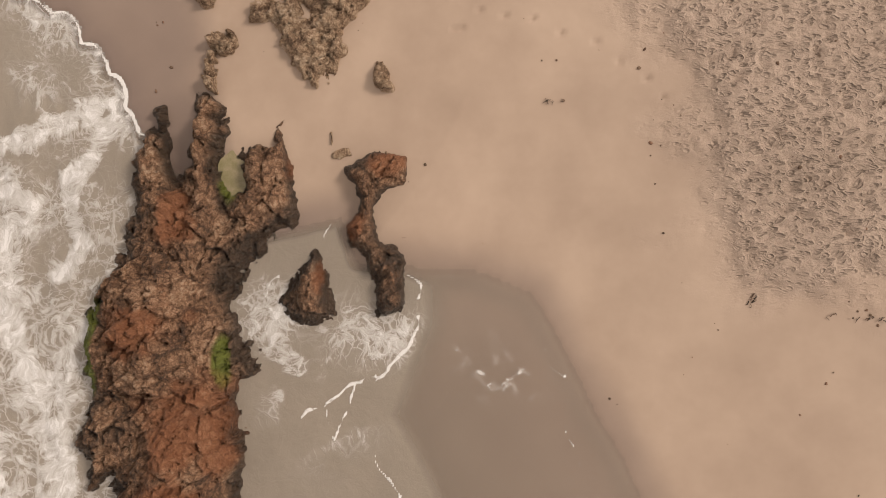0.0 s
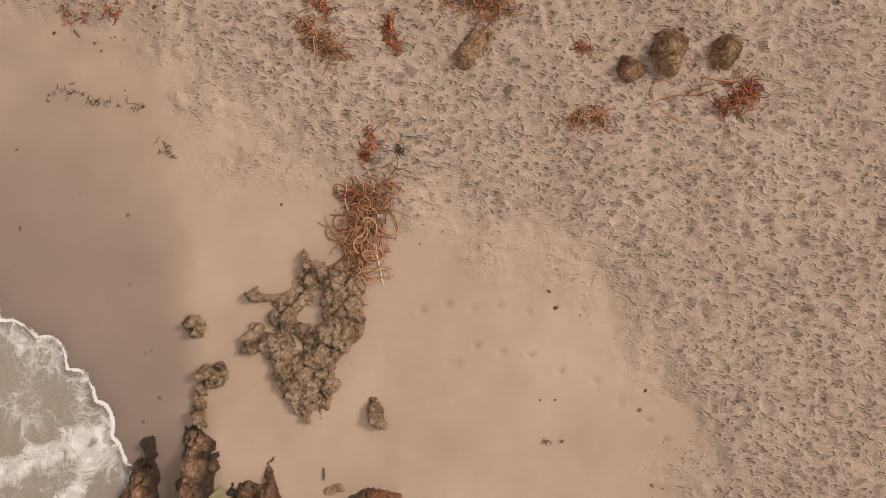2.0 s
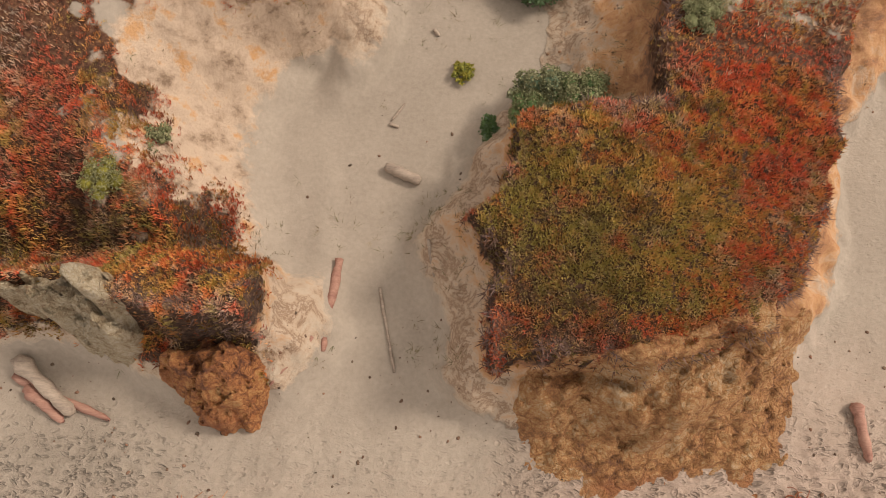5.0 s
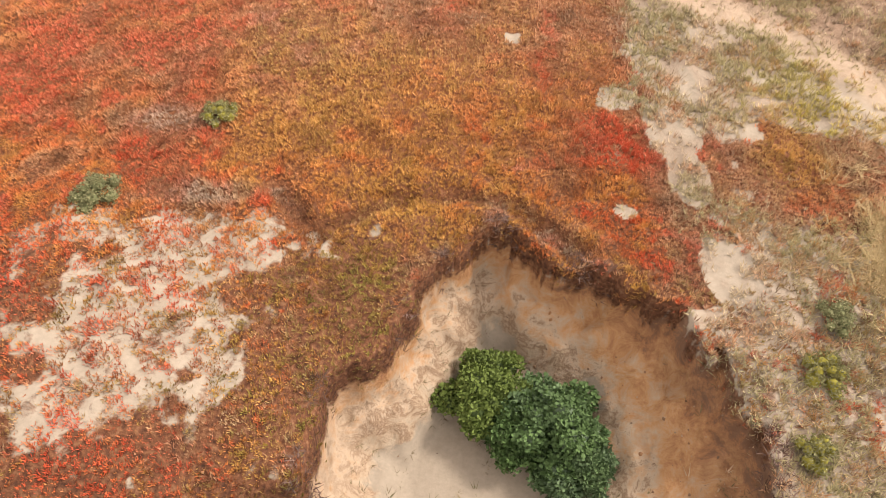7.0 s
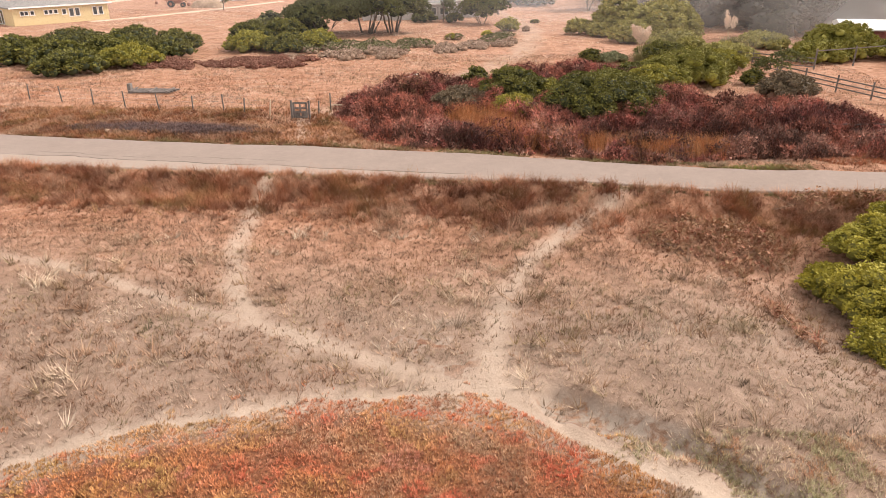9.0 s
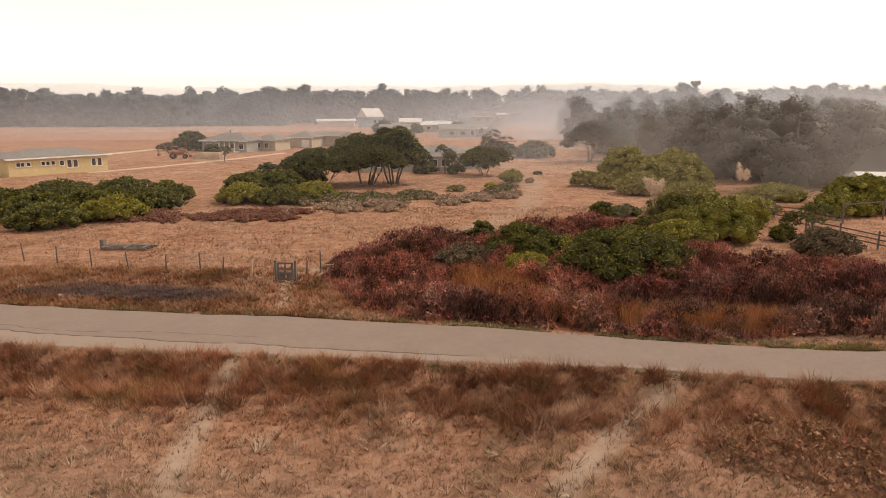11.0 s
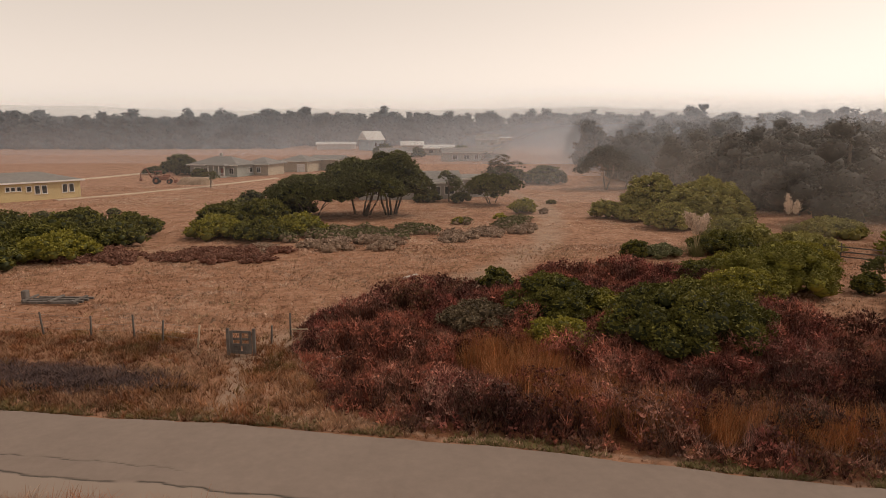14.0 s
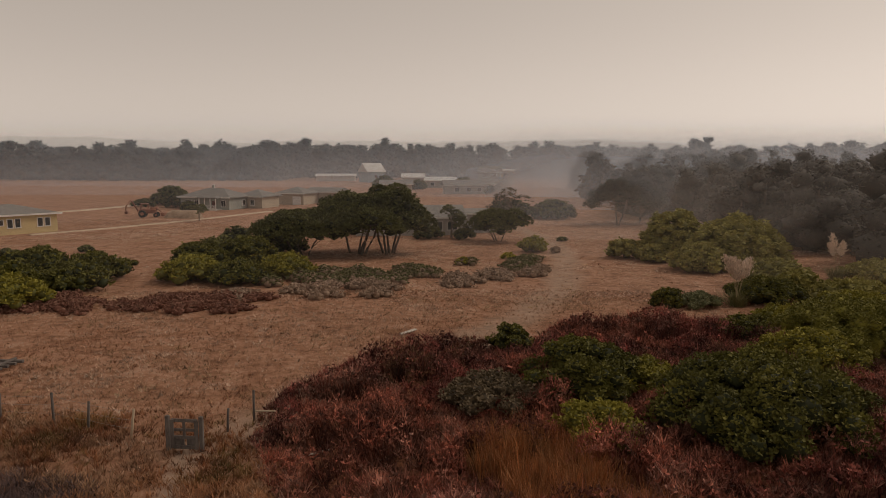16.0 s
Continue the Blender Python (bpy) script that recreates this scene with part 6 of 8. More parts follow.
def tree(x, y, h, spread, table, label, seed, trunks=1, flat=0.5, size=0.28, density=15, clear=0.45, wind=0.0, name="tree", group="trees", gaps=0.0, dome=0):
    """A wind-shaped tree: leaning tapered trunks, limbs, and a crown of clumps with gaps."""
    rng = np.random.default_rng(seed)
    root = thing(name, pose(x, y, zg(x, y)), label, "tree", group)
    wood, clumps = [], []
    for k in range(trunks):
        a = rng.random() * 2 * math.pi
        foot = np.array([math.cos(a), math.sin(a), 0]) * (0.12 * spread * (trunks > 1)) * rng.random()
        lean = np.array([math.cos(a) * 0.22 * spread * (trunks > 1) + wind * spread * 0.3, math.sin(a) * 0.22 * spread * (trunks > 1), h * (0.62 + 0.1 * rng.random())])
        s = np.linspace(0, 1, 8)[:, None]
        p = foot + lean * s + np.concatenate([[[0, 0, -0.2]], rng.normal(0, 0.02 * h, (7, 3)) * s[1:]])
        r0 = h * (0.035 if trunks == 1 else 0.02)
        wood.append(tube(p, np.linspace(r0, r0 * 0.45, 8), 7))
        for j in range(6 if trunks == 1 else 4):
            t = clear + (1 - clear) * rng.random()
            b = p[int(t * 7)]
            ang = a + rng.normal(0, 1.4) if trunks > 1 else rng.random() * 2 * math.pi
            out = spread * 0.5 * (0.45 + 0.55 * rng.random())
            e = np.array([foot[0] + out * math.cos(ang) + wind * spread * 0.25, foot[1] + out * math.sin(ang), h * (1 - flat * rng.random()) * (1 - 0.35 * (out / (0.5 * spread)) ** 2)])
            e[2] = max(e[2], h * clear)
            q = b + (e - b) * np.linspace(0, 1, 5)[:, None]
            q[1:-1] += rng.normal(0, 0.015 * h, (3, 3)) + np.array([0, 0, 0.02 * h])
            wood.append(tube(q, np.linspace(r0 * 0.4, r0 * 0.12, 5), 5))
            cr = spread * (0.13 + 0.07 * rng.random())
            clumps.append((e[0], e[1], e[2] - 0.05 * h, cr, cr * (0.55 + 0.35 * rng.random())))
            if rng.random() > gaps:
                clumps.append((e[0] * 0.6 + rng.normal(0, 0.06 * spread), e[1] * 0.6 + rng.normal(0, 0.06 * spread), min(e[2] + 0.08 * h, h * 0.95), cr * 0.9, cr * 0.6))
    if dome:
        mid = np.mean([q[:2] for q in clumps], axis=0)
        for k in range(dome):
            a, q = k * 2.4 + rng.random() * 0.7, math.sqrt((k + 0.5) / dome)
            cr = spread * (0.085 + 0.05 * rng.random())
            e = np.array([mid[0] + q * spread * 0.46 * math.cos(a), mid[1] + q * spread * 0.42 * math.sin(a), h * (0.95 - 0.40 * q ** 2.2) - cr * 0.5 + rng.normal(0, 0.02 * h)])
            clumps.append((*e, cr, cr * 0.6))
            if k % 3 == 0:
                b = np.array([mid[0] * 0.6 + e[0] * 0.25, mid[1] * 0.6 + e[1] * 0.25, h * (0.42 + 0.1 * rng.random())])
                t = b + (e - b) * np.linspace(0, 1, 5)[:, None]
                t[1:-1] += rng.normal(0, 0.012 * h, (3, 3))
                wood.append(tube(t, np.linspace(h * 0.009, h * 0.003, 5), 5))
    v, f = joined(wood)
    part("trunk", mesh_of("trunk", v, f), BARK, root)
    v, f, c = clump_leaves(rng, clumps, density * 0.6, size * 1.1, table, 3)
    if dome:
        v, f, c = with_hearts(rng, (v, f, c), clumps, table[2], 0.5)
    part("crown", mesh_of("crown", v, f, {"tint": c}), LEAF, root)
    return root


# shrubs in the gully and on the bluff
# tall straw grass at the eastern shoulder of the bluff
rng = np.random.default_rng(97)
x, y = random_places(rng, 9000, 8.2, 13, 28, 40)
keep = (rng.random(len(x)) < step(0.35, 0.8, spot(x, y, 10.6, 34, 1.6, 4.5) + 0.7 * (fbm(x, y, 0.9, 3, 98) - 0.5))) & (bluff_amount(x, y)[0] > 0.7)
x, y = x[keep], y[keep]
col = mix_colours([(0.54, 0.41, 0.25), (0.42, 0.30, 0.17), (0.34, 0.29, 0.14)], 0.1 + rng.random((len(x), 3)) ** 2)
v, f, c = scattered(on_ground(x, y), [tuft(rng, 10, 0.30, 0.30, 0.009, 0.9) for _ in range(5)], 0.7 + 0.6 * rng.random(len(x)), col, rng, 0.6)
tagged(part("straw_grass", mesh_of("straw_grass", v, f, {"tint": c}), STRAW), "tall bleached straw grass bent by wind", "grass", kind="stuff")

shrub(0.9, 33.9, 1.15, 1.3, [(0.10, 0.145, 0.03), (0.15, 0.20, 0.05), (0.06, 0.09, 0.03)], "bright green feathery shrub against a sandy bank", 301, 0.09, 250, category="shrub")
shrub(2.3, 32.9, 1.25, 1.5, FRESH, "blue-green leafy shrub in a sandy gully", 302, 0.09, 260)
shrub(1.6, 33.0, 1.0, 1.2, FRESH[:2] + [(0.05, 0.08, 0.03)], "dark green feathery shrub in a sandy gully", 307, 0.09, 250)
shrub(2.7, 32.1, 0.9, 1.1, FRESH[1:] + [(0.05, 0.08, 0.03)], "blue-green leafy shrub in a sandy gully", 308, 0.09, 260)
shrub(3.4, 27.8, 0.85, 0.7, SAGE[:2] + [FRESH[1]], "grey-green low shrub at the edge of a sandy bank", 309, 0.06, 380)
shrub(2.5, 28.3, 0.8, 0.8, SAGE[:2] + [FRESH[2]], "grey-green low shrub at the edge of a sandy bank", 303, 0.06, 380)
shrub(2.0, 27.6, 0.5, 0.55, SAGE[:2] + [FRESH[1]], "pale grey-green shrub beside ice plant", 304, 0.055, 400)
shrub(0.5, 29.4, 0.28, 0.3, LIME[:2] + [FRESH[1]], "small bright green grass clump on bare sand", 305, 0.07, 400)
shrub(1.2, 27.6, 0.32, 0.25, FRESH, "small green plant growing in sand", 306, 0.06, 400)
for k, (bx, by, br) in enumerate([(-7.6, 25.6, 0.55), (-6.6, 26.7, 0.35), (-8.9, 30.2, 0.4), (5.9, 29.3, 0.5), (6.9, 31.6, 0.4), (5.4, 30.3, 0.45), (7.6, 33.2, 0.5), (-8.3, 37.6, 0.6), (-6.0, 40.5, 0.45), (8.3, 34.6, 0.45)]):
    shrub(bx, by, br, br * 0.7, SAGE if k % 2 else SAGE[:2] + [LIME[0]], "low grey-green dome of bluff scrub", 310 + k, 0.045, 380, group="bluff scrub")
# large yellow-green thicket in the hollow
for k, (bx, by, br, bh) in enumerate([(16.3, 56.4, 1.5, 1.5), (18.2, 60.0, 2.4, 2.4), (17.2, 62.4, 1.4, 1.6), (21.0, 64.0, 2.8, 2.6), (20.2, 56.2, 2.0, 1.9), (24.5, 60.5, 3.0, 2.8), (24.0, 67.4, 2.2, 2.0), (16.0, 52.8, 0.9, 0.9)]):
    shrub(bx - 0.1, by, br, bh, YELLOWISH, "yellow-green broadleaf shrub in a hollow", 330 + k, 0.12, 95, group="hollow shrubs")
# green shrubs among the brambles
for k, (bx, by, br, bh, tb) in enumerate([(6.2, 97, 3.2, 3.0, GREEN), (13.2, 92.4, 5.0, 3.5, GREEN), (5.6, 91.0, 1.9, 1.7, LIME), (9.4, 97.5, 2.2, 1.8, LIME), (24.5, 105, 4.8, 3.4, GREEN[:2] + LIME[:1]), (20, 101, 3.2, 2.4, LIME),
                                         (3.3, 105.4, 1.4, 1.7, GREEN), (17.3, 118, 1.3, 1.9, GREEN), (20.0, 118.5, 1.8, 1.3, SAGE), (26.5, 120.5, 3.4, 2.2, GREEN), (23.5, 110, 3.0, 1.9, LIME), (28, 111.5, 3.6, 2.2, GREEN), (31, 115, 3.6, 2.0, LIME), (20, 108, 2.6, 1.7, GREEN), (1.6, 95.5, 2.6, 1.5, BROWN), (30.4, 103.5, 1.1, 1.7, GREEN), (31, 97.5, 2.6, 2.3, BROWN)]):
    shrub(bx, by, br, bh, tb, "rounded green shrub standing among red brambles" if tb is not BROWN else "brown dry shrub among brambles", 350 + k, 0.15, 42, group="bramble shrubs")
# tall shrubs along the meadow's edge
for k, (bx, by, br, bh) in enumerate([(27.5, 147, 4.2, 6.2), (32.5, 141, 5.6, 5.8), (27.0, 137, 3.4, 3.0), (30, 126, 4.0, 2.8), (34.0, 120, 4.0, 2.0), (43, 131, 4.0, 2.0), (21.5, 147, 2.2, 2.6), (24.0, 143.5, 2.0, 2.2)]):
    shrub(bx, by, br, bh, [(0.30, 0.265, 0.085), (0.38, 0.335, 0.105), (0.18, 0.165, 0.06)], "tall rounded olive-green shrub at the meadow's edge", 370 + k, 0.32, 11, group="meadow edge shrubs")
for k, (bx, by, br, bh) in enumerate([(49, 122, 5, 4.0), (56, 118, 5, 3.5), (44, 118, 3.5, 2.5)]):
    shrub(bx, by, br, bh, LIME[:1] + GREEN[:2], "sprawling olive-green shrub beyond a wire fence", 380 + k, 0.32, 10, group="fence shrubs")
# shrub bands to the west of the meadow
for k, (bx, by, br, bh) in enumerate([(-41, 113, 4, 2.6), (-36.5, 118, 3.8, 2.6), (-40, 123, 4.2, 3.2), (-34.5, 125.5, 3.2, 2.6), (-45, 119, 4.5, 3), (-47, 127, 5, 3.4), (-35.5, 131, 3.4, 2.8), (-41, 130, 4, 3.4), (-52, 122, 5, 3.2),
                                     (-25.5, 130, 3.4, 2.6), (-20.5, 128.5, 3.2, 2.4), (-17, 133, 3.0, 2.4), (-27, 137, 3.2, 3.2), (-23, 141, 3.4, 3.4), (-28, 146, 2.6, 2.8), (-25.5, 149, 2.6, 2.4)]):
    shrub(bx, by, br, bh, LIME if k in (1, 9, 11) else GREEN, "dense olive-green coastal shrub", 390 + k, 0.28, 13, group="coastal shrubs")
for k in range(46):
    q = np.random.default_rng(900 + k)
    bx, by = q.uniform(-19, 10), 0
    by = 121.5 + max(0, bx + 7) * 0.7 + q.uniform(0, 14)
    shrub(bx, by, q.uniform(1.0, 2.3), q.uniform(0.5, 1.1), DULL if by < 127 + max(0, bx + 7) * 0.6 else SAGE[2:] + GREEN[:1] + DULL[2:], "low dry scrub bush in grass", 420 + k, 0.2, 12, group="low scrub")
for k in range(26):
    q = np.random.default_rng(980 + k)
    shrub(q.uniform(-35, -13), q.uniform(115.5, 122), q.uniform(1.0, 2.2), q.uniform(0.4, 0.8), [(0.22, 0.09, 0.06), (0.32, 0.19, 0.14), (0.14, 0.06, 0.04)], "low red-brown scrub below green shrubs", 660 + k, 0.2, 12, group="low scrub")
shrub(1.5, 141, 0.9, 0.9, [(0.35, 0.30, 0.03), (0.42, 0.36, 0.04), (0.2, 0.2, 0.03)], "yellow-flowering low bush in dry scrub", 450, 0.15, 30, group="low scrub")
shrub(7.2, 146, 0.9, 0.8, [(0.35, 0.30, 0.03), (0.45, 0.38, 0.04), (0.2, 0.2, 0.03)], "yellow-flowering low bush in dry scrub", 451, 0.15, 30, group="low scrub")
shrub(11.0, 152.5, 2.0, 2.2, LIME, "bright green shrub beside a dark tree", 452, 0.25, 16)
shrub(13.8, 151.8, 0.7, 0.9, DULL, "small brown bush in a meadow", 453, 0.16, 26)
shrub(17.0, 165, 0.8, 0.8, GREEN, "small dark bush in a meadow", 454, 0.2, 20)
shrub(-36, 140, 0.9, 0.7, GREEN, "small dark bush on bare ground", 455, 0.2, 20)
# trees
tree(-11.6, 150, 8.0, 11.5, CYPRESS, "dark wind-shaped cypress with several bare trunks", 501, trunks=5, wind=0.05, dome=46)
tree(-7.6, 151, 8.3, 9.5, CYPRESS, "dark flat-topped cypress with several bare trunks", 502, trunks=5, dome=46)
tree(-18, 147.5, 6.0, 9.5, CYPRESS, "dark spreading low cypress", 503, trunks=4, clear=0.3, dome=40)
tree(0.6, 169, 5.0, 5.2, CYPRESS, "small round cypress in front of a house", 504, clear=0.4, size=0.3)
tree(7.4, 165, 5.0, 8.5, CYPRESS, "low spreading dark cypress", 505, trunks=3, clear=0.2, dome=30)
tree(12.0, 182, 7.8, 8.5, [(0.055, 0.055, 0.04), (0.08, 0.075, 0.055), (0.04, 0.04, 0.03)], "thin open grey-green tree", 506, trunks=3, density=4, gaps=0.5)
tree(31.5, 190, 9, 10, HAZEL, "dark round-topped tree at the meadow's end", 507, trunks=2, dome=30)
tree(37, 196, 8, 9, HAZEL, "dark round-topped tree at the meadow's end", 508, trunks=2, dome=30)
tree(33, 103.5, 3.8, 5.2, CYPRESS, "dark twisted conifer beside a rail fence", 509, clear=0.25, size=0.22, density=16)
tree(-47.5, 196, 3.4, 3.6, CYPRESS, "small round-crowned tree on bare ground", 510, clear=0.4)
for k, (bx, by, br, bh) in enumerate([(-66, 236, 4, 4), (-72, 246, 5, 5), (-76, 238, 3, 2), (-56.5, 216, 2, 3), (-25, 190, 4, 3), (4, 178, 2.5, 2), (-3, 168, 2.4, 2.0), (2.5, 167.5, 1.8, 1.7), (-38, 128, 1.0, 1.0), (-55, 148, 1.4, 0.9), (-47, 152, 1.0, 0.8), (22, 205, 5, 4), (14, 210, 5, 3.5)]):
    shrub(bx, by, br, bh, CYPRESS, "dark green rounded shrub near houses", 520 + k, 0.3, 10, group="house shrubs")


# woods: far trees that nobody could count
def wood(name, label, seed, n, area, height, table, size, density, shape=lambda x, y: 1.0 + 0 * x, broad=1.0, low=0.1):
    rng = np.random.default_rng(seed)
    x, y = random_places(rng, n, *area)
    keep = rng.random(n) < shape(x, y)
    x, y = x[keep], y[keep]
    z = ground_height(x, y, False)
    clumps, trunks = [], []
    for k in range(len(x)):
        h = height * (0.7 + 0.45 * rng.random()) * (1.25 if rng.random() > 0.93 else 1)
        trunks.append(tube([(x[k], y[k], z[k] - 0.3), (x[k], y[k], z[k] + h * 0.8)], [h * 0.03, h * 0.012], 5))
        wide = h * (0.24 + 0.1 * rng.random()) * broad
        for j in range(10):
            a, t = rng.random() * 2 * math.pi, (j + rng.random()) / 10
            lev = low + (0.93 - low) * t
            rr = wide * (1.05 - 0.5 * t) * (0.5 + 0.3 * rng.random())
            clumps.append((x[k] + wide * 0.7 * (1 - 0.6 * t) * math.cos(a), y[k] + wide * 0.7 * (1 - 0.6 * t) * math.sin(a), z[k] + h * lev, rr, rr * 0.75))
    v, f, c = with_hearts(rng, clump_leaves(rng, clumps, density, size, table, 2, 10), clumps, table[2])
    root = thing(name, Matrix(), label, "woods", kind="stuff")
    part("crowns", mesh_of(name, v, f, {"tint": c}), LEAF, root)
    v, f = joined(trunks)
    part("trunks", mesh_of(name, v, f), BARK, root)
    return root


# leaf colours with distance haze mixed in: greyed near, blued far
WOOD_NEAR_HAZED = [(0.105, 0.093, 0.08), (0.125, 0.112, 0.095), (0.085, 0.077, 0.068)]
WOOD_FAR_HAZED = [(0.12, 0.135, 0.145), (0.15, 0.165, 0.17), (0.095, 0.11, 0.12)]
wood("near_woods", "dense hazy grey-green cypress woods", 601, 330, (40, 125, 138, 225), 10.0, WOOD_NEAR_HAZED, 0.5, 1.3, lambda x, y: step(0, 6, (x - 44) + 0.25 * (y - 140)), 1.5, 0.12)
wood("meadow_end_woods", "hazy woods at the far end of a meadow", 602, 110, (16, 120, 230, 340), 13, WOOD_NEAR_HAZED, 1.1, 0.9, lambda x, y: step(0, 8, x - 26 - 0.17 * (y - 230)))
wood("far_woods", "hazy blue-grey line of tall trees beyond a field", 603, 420, (-330, -90, 430, 490), 16, WOOD_FAR_HAZED, 1.7, 0.26, broad=1.3, low=0.05)
wood("far_woods", "hazy distant line of conifers", 604, 520, (-150, 330, 480, 570), 18, WOOD_FAR_HAZED, 2.0, 0.2, broad=1.25, low=0.05)


# ---- beach litter: kelp, driftwood, stones ----
KELP = tinted("kelp", 0.45, 0.3, 9)
ORANGE = [(0.44, 0.19, 0.085), (0.27, 0.10, 0.045), (0.52, 0.35, 0.23)]
MAROON = [(0.20, 0.045, 0.02), (0.32, 0.08, 0.035), (0.42, 0.17, 0.08)]
DARK_WEED = [(0.045, 0.03, 0.02), (0.08, 0.05, 0.03), (0.12, 0.06, 0.035)]


def kelp(line, strands, width, pile, table, label, seed, length=0.85, radius=0.018, curl=0.6):
    """A heap of tangled kelp stalks strewn along a line."""
    rng = np.random.default_rng(seed)
    p = np.array(line, float)
    seg = np.concatenate([[0], np.cumsum(np.hypot(*np.diff(p, axis=0).T))])
    pieces, cols = [], []
    for k in range(strands):
        t = rng.random() * seg[-1]
        w = width * (0.5 + 0.9 * value_noise(np.array([t * 1.7 + seed]), np.array([seed * 0.37]))[0])
        q = np.array([np.interp(t, seg, p[:, 0]), np.interp(t, seg, p[:, 1])]) + rng.normal(0, 0.38, 2) * w
        a, turn = rng.random() * 2 * math.pi, rng.normal(0, curl)
        n = 11
        path = [q]
        for _ in range(n - 1):
            turn += rng.normal(0, 0.25)
            turn *= 0.9
            a += turn * 0.6
            path.append(path[-1] + np.array([math.cos(a), math.sin(a)]) * length / n)
        path = np.array(path)
        d = line_distance(path[:, 0], path[:, 1], line) / max(width, 0.05)
        lift = pile * np.exp(-d * d * 1.2) * rng.random() + 0.015
        z = ground_height(path[:, 0], path[:, 1], False) + lift + 0.02 * rng.random(n)
        v, f = tube(np.column_stack([path, z]), radius * (0.6 + 0.6 * rng.random()) * np.linspace(1, 0.5, n), 4)
        pieces.append((v, f))
        cols.append(np.repeat(mix_colours(table, rng.random((1, len(table))) ** 3), len(v), axis=0) * (0.25 + 0.85 * rng.random()))
    if strands <= 260:
        root = thing("kelp_strands" if strands <= 25 else "kelp_tangle", pose(*line[0], zg(*line[0])), label, "kelp", "beach kelp")
        for (v, f), c in zip(pieces, cols):
            part("strand", mesh_of("strand", v - np.array(root.matrix_basis.translation), f, {"tint": c}), KELP, root)
        return root
    v, f = joined(pieces)
    return tagged(part("kelp_tangle", mesh_of("kelp_tangle", v, f, {"tint": np.concatenate(cols)}), KELP), label, "kelp", "beach kelp")


kelp([(-1.9, 8.2), (-1.9, 9.0), (-1.8, 9.6), (-1.5, 10.1)], 210, 0.55, 0.22, ORANGE, "pile of tangled orange kelp stalks on sand", 1001)
kelp([(-2.3, 10.1), (-1.8, 10.0)], 30, 0.25, 0.1, MAROON, "dark red kelp heap at the end of a pile", 1002, 0.5)
kelp([(-1.75, 10.9), (-1.65, 11.6)], 45, 0.16, 0.1, MAROON, "small maroon kelp bundle on dented sand", 1003, 0.3)
kelp([(-0.95, 11.2), (-0.9, 11.1)], 18, 0.14, 0.1, DARK_WEED, "small dark kelp ball on sand", 1004, 0.2, 0.011)
kelp([(-1.05, 10.0), (-1.1, 10.8), (-1.4, 11.3)], 9, 0.12, 0.03, ORANGE, "loose pale kelp strands on sand", 1005, 1.3)
kelp([(3.2, 11.8), (3.7, 11.9), (3.9, 11.9)], 75, 0.28, 0.16, ORANGE, "orange kelp tangle beside a small rock", 1006, 0.45)
kelp([(-6.2, 16.3), (-5.2, 16.6), (-4.2, 16.6), (-3.9, 16.3)], 260, 0.50, 0.22, ORANGE, "broad heap of orange kelp stalks", 1007)
kelp([(-6.3, 16.7), (-6.1, 15.8), (-6.1, 15.3)], 70, 0.25, 0.15, MAROON, "trailing dark red kelp bundle", 1008, 0.55)
kelp([(-3.9, 16.1), (-3.3, 15.4), (-3.0, 14.9), (-2.7, 14.5)], 110, 0.20, 0.13, MAROON, "tapering tail of red kelp", 1009, 0.42)
kelp([(-6.6, 17.6), (-6.0, 18.0), (-5.4, 18.3), (-4.8, 17.9), (-4.3, 17.6)], 120, 0.28, 0.15, ORANGE + MAROON[:1], "ring of kelp stalks round a boulder", 1010, 0.8)
kelp([(-3.3, 14.3), (-2.9, 13.8), (-2.5, 13.5)], 95, 0.25, 0.15, ORANGE, "tan and orange kelp tangle on sand", 1011, 0.7)
kelp([(-1.15, 14.4), (-1.2, 13.9), (-1.0, 13.5)], 65, 0.15, 0.14, MAROON, "bright red kelp bundle on sand", 1012, 0.32)
kelp([(-0.6, 17.4), (-0.1, 16.6), (0.2, 15.9), (0.35, 15.4)], 190, 0.24, 0.30, MAROON, "long maroon ridge of heaped kelp", 1013, 0.45)
kelp([(0.3, 15.4), (0.8, 15.0), (1.5, 14.7)], 190, 0.42, 0.28, ORANGE + MAROON[1:], "thick tangle of brown kelp stalks", 1014, 0.9)
kelp([(3.3, 13.6), (3.6, 13.5)], 22, 0.15, 0.08, MAROON, "small red kelp scrap on sand", 1015, 0.25)
kelp([(6.6, 12.1), (7.1, 12.2), (7.4, 12.6)], 80, 0.25, 0.15, MAROON, "dark red kelp tangle beside boulders", 1016, 0.42)
kelp([(5.6, 12.6), (6.4, 12.2), (6.9, 12.6), (7.4, 13.3)], 8, 0.15, 0.06, ORANGE, "long pale kelp strands round boulders", 1017, 2.0)
kelp([(6.3, 15.9), (6.2, 15.2)], 12, 0.15, 0.4, ORANGE, "kelp stalks draped over a low boulder", 1018, 1.4)
kelp([(6.4, 15.9), (7.6, 15.8), (8.0, 16.0)], 6, 0.08, 0.04, ORANGE, "pale kelp stalk stretched across sand", 1019, 1.6)
kelp([(-9.3, 14.6), (-8.9, 14.3), (-8.7, 14.9), (-7.9, 14.5), (-7.7, 15.3)], 40, 0.2, 0.06, MAROON, "thin scattered red kelp strands", 1020, 0.25)
kelp([(-9.6, 12.6), (-9.1, 12.7), (-8.5, 12.4), (-7.8, 12.4), (-7.2, 12.2)], 45, 0.18, 0.05, DARK_WEED, "dark strand line of rotting weed", 1021, 0.17, 0.011)
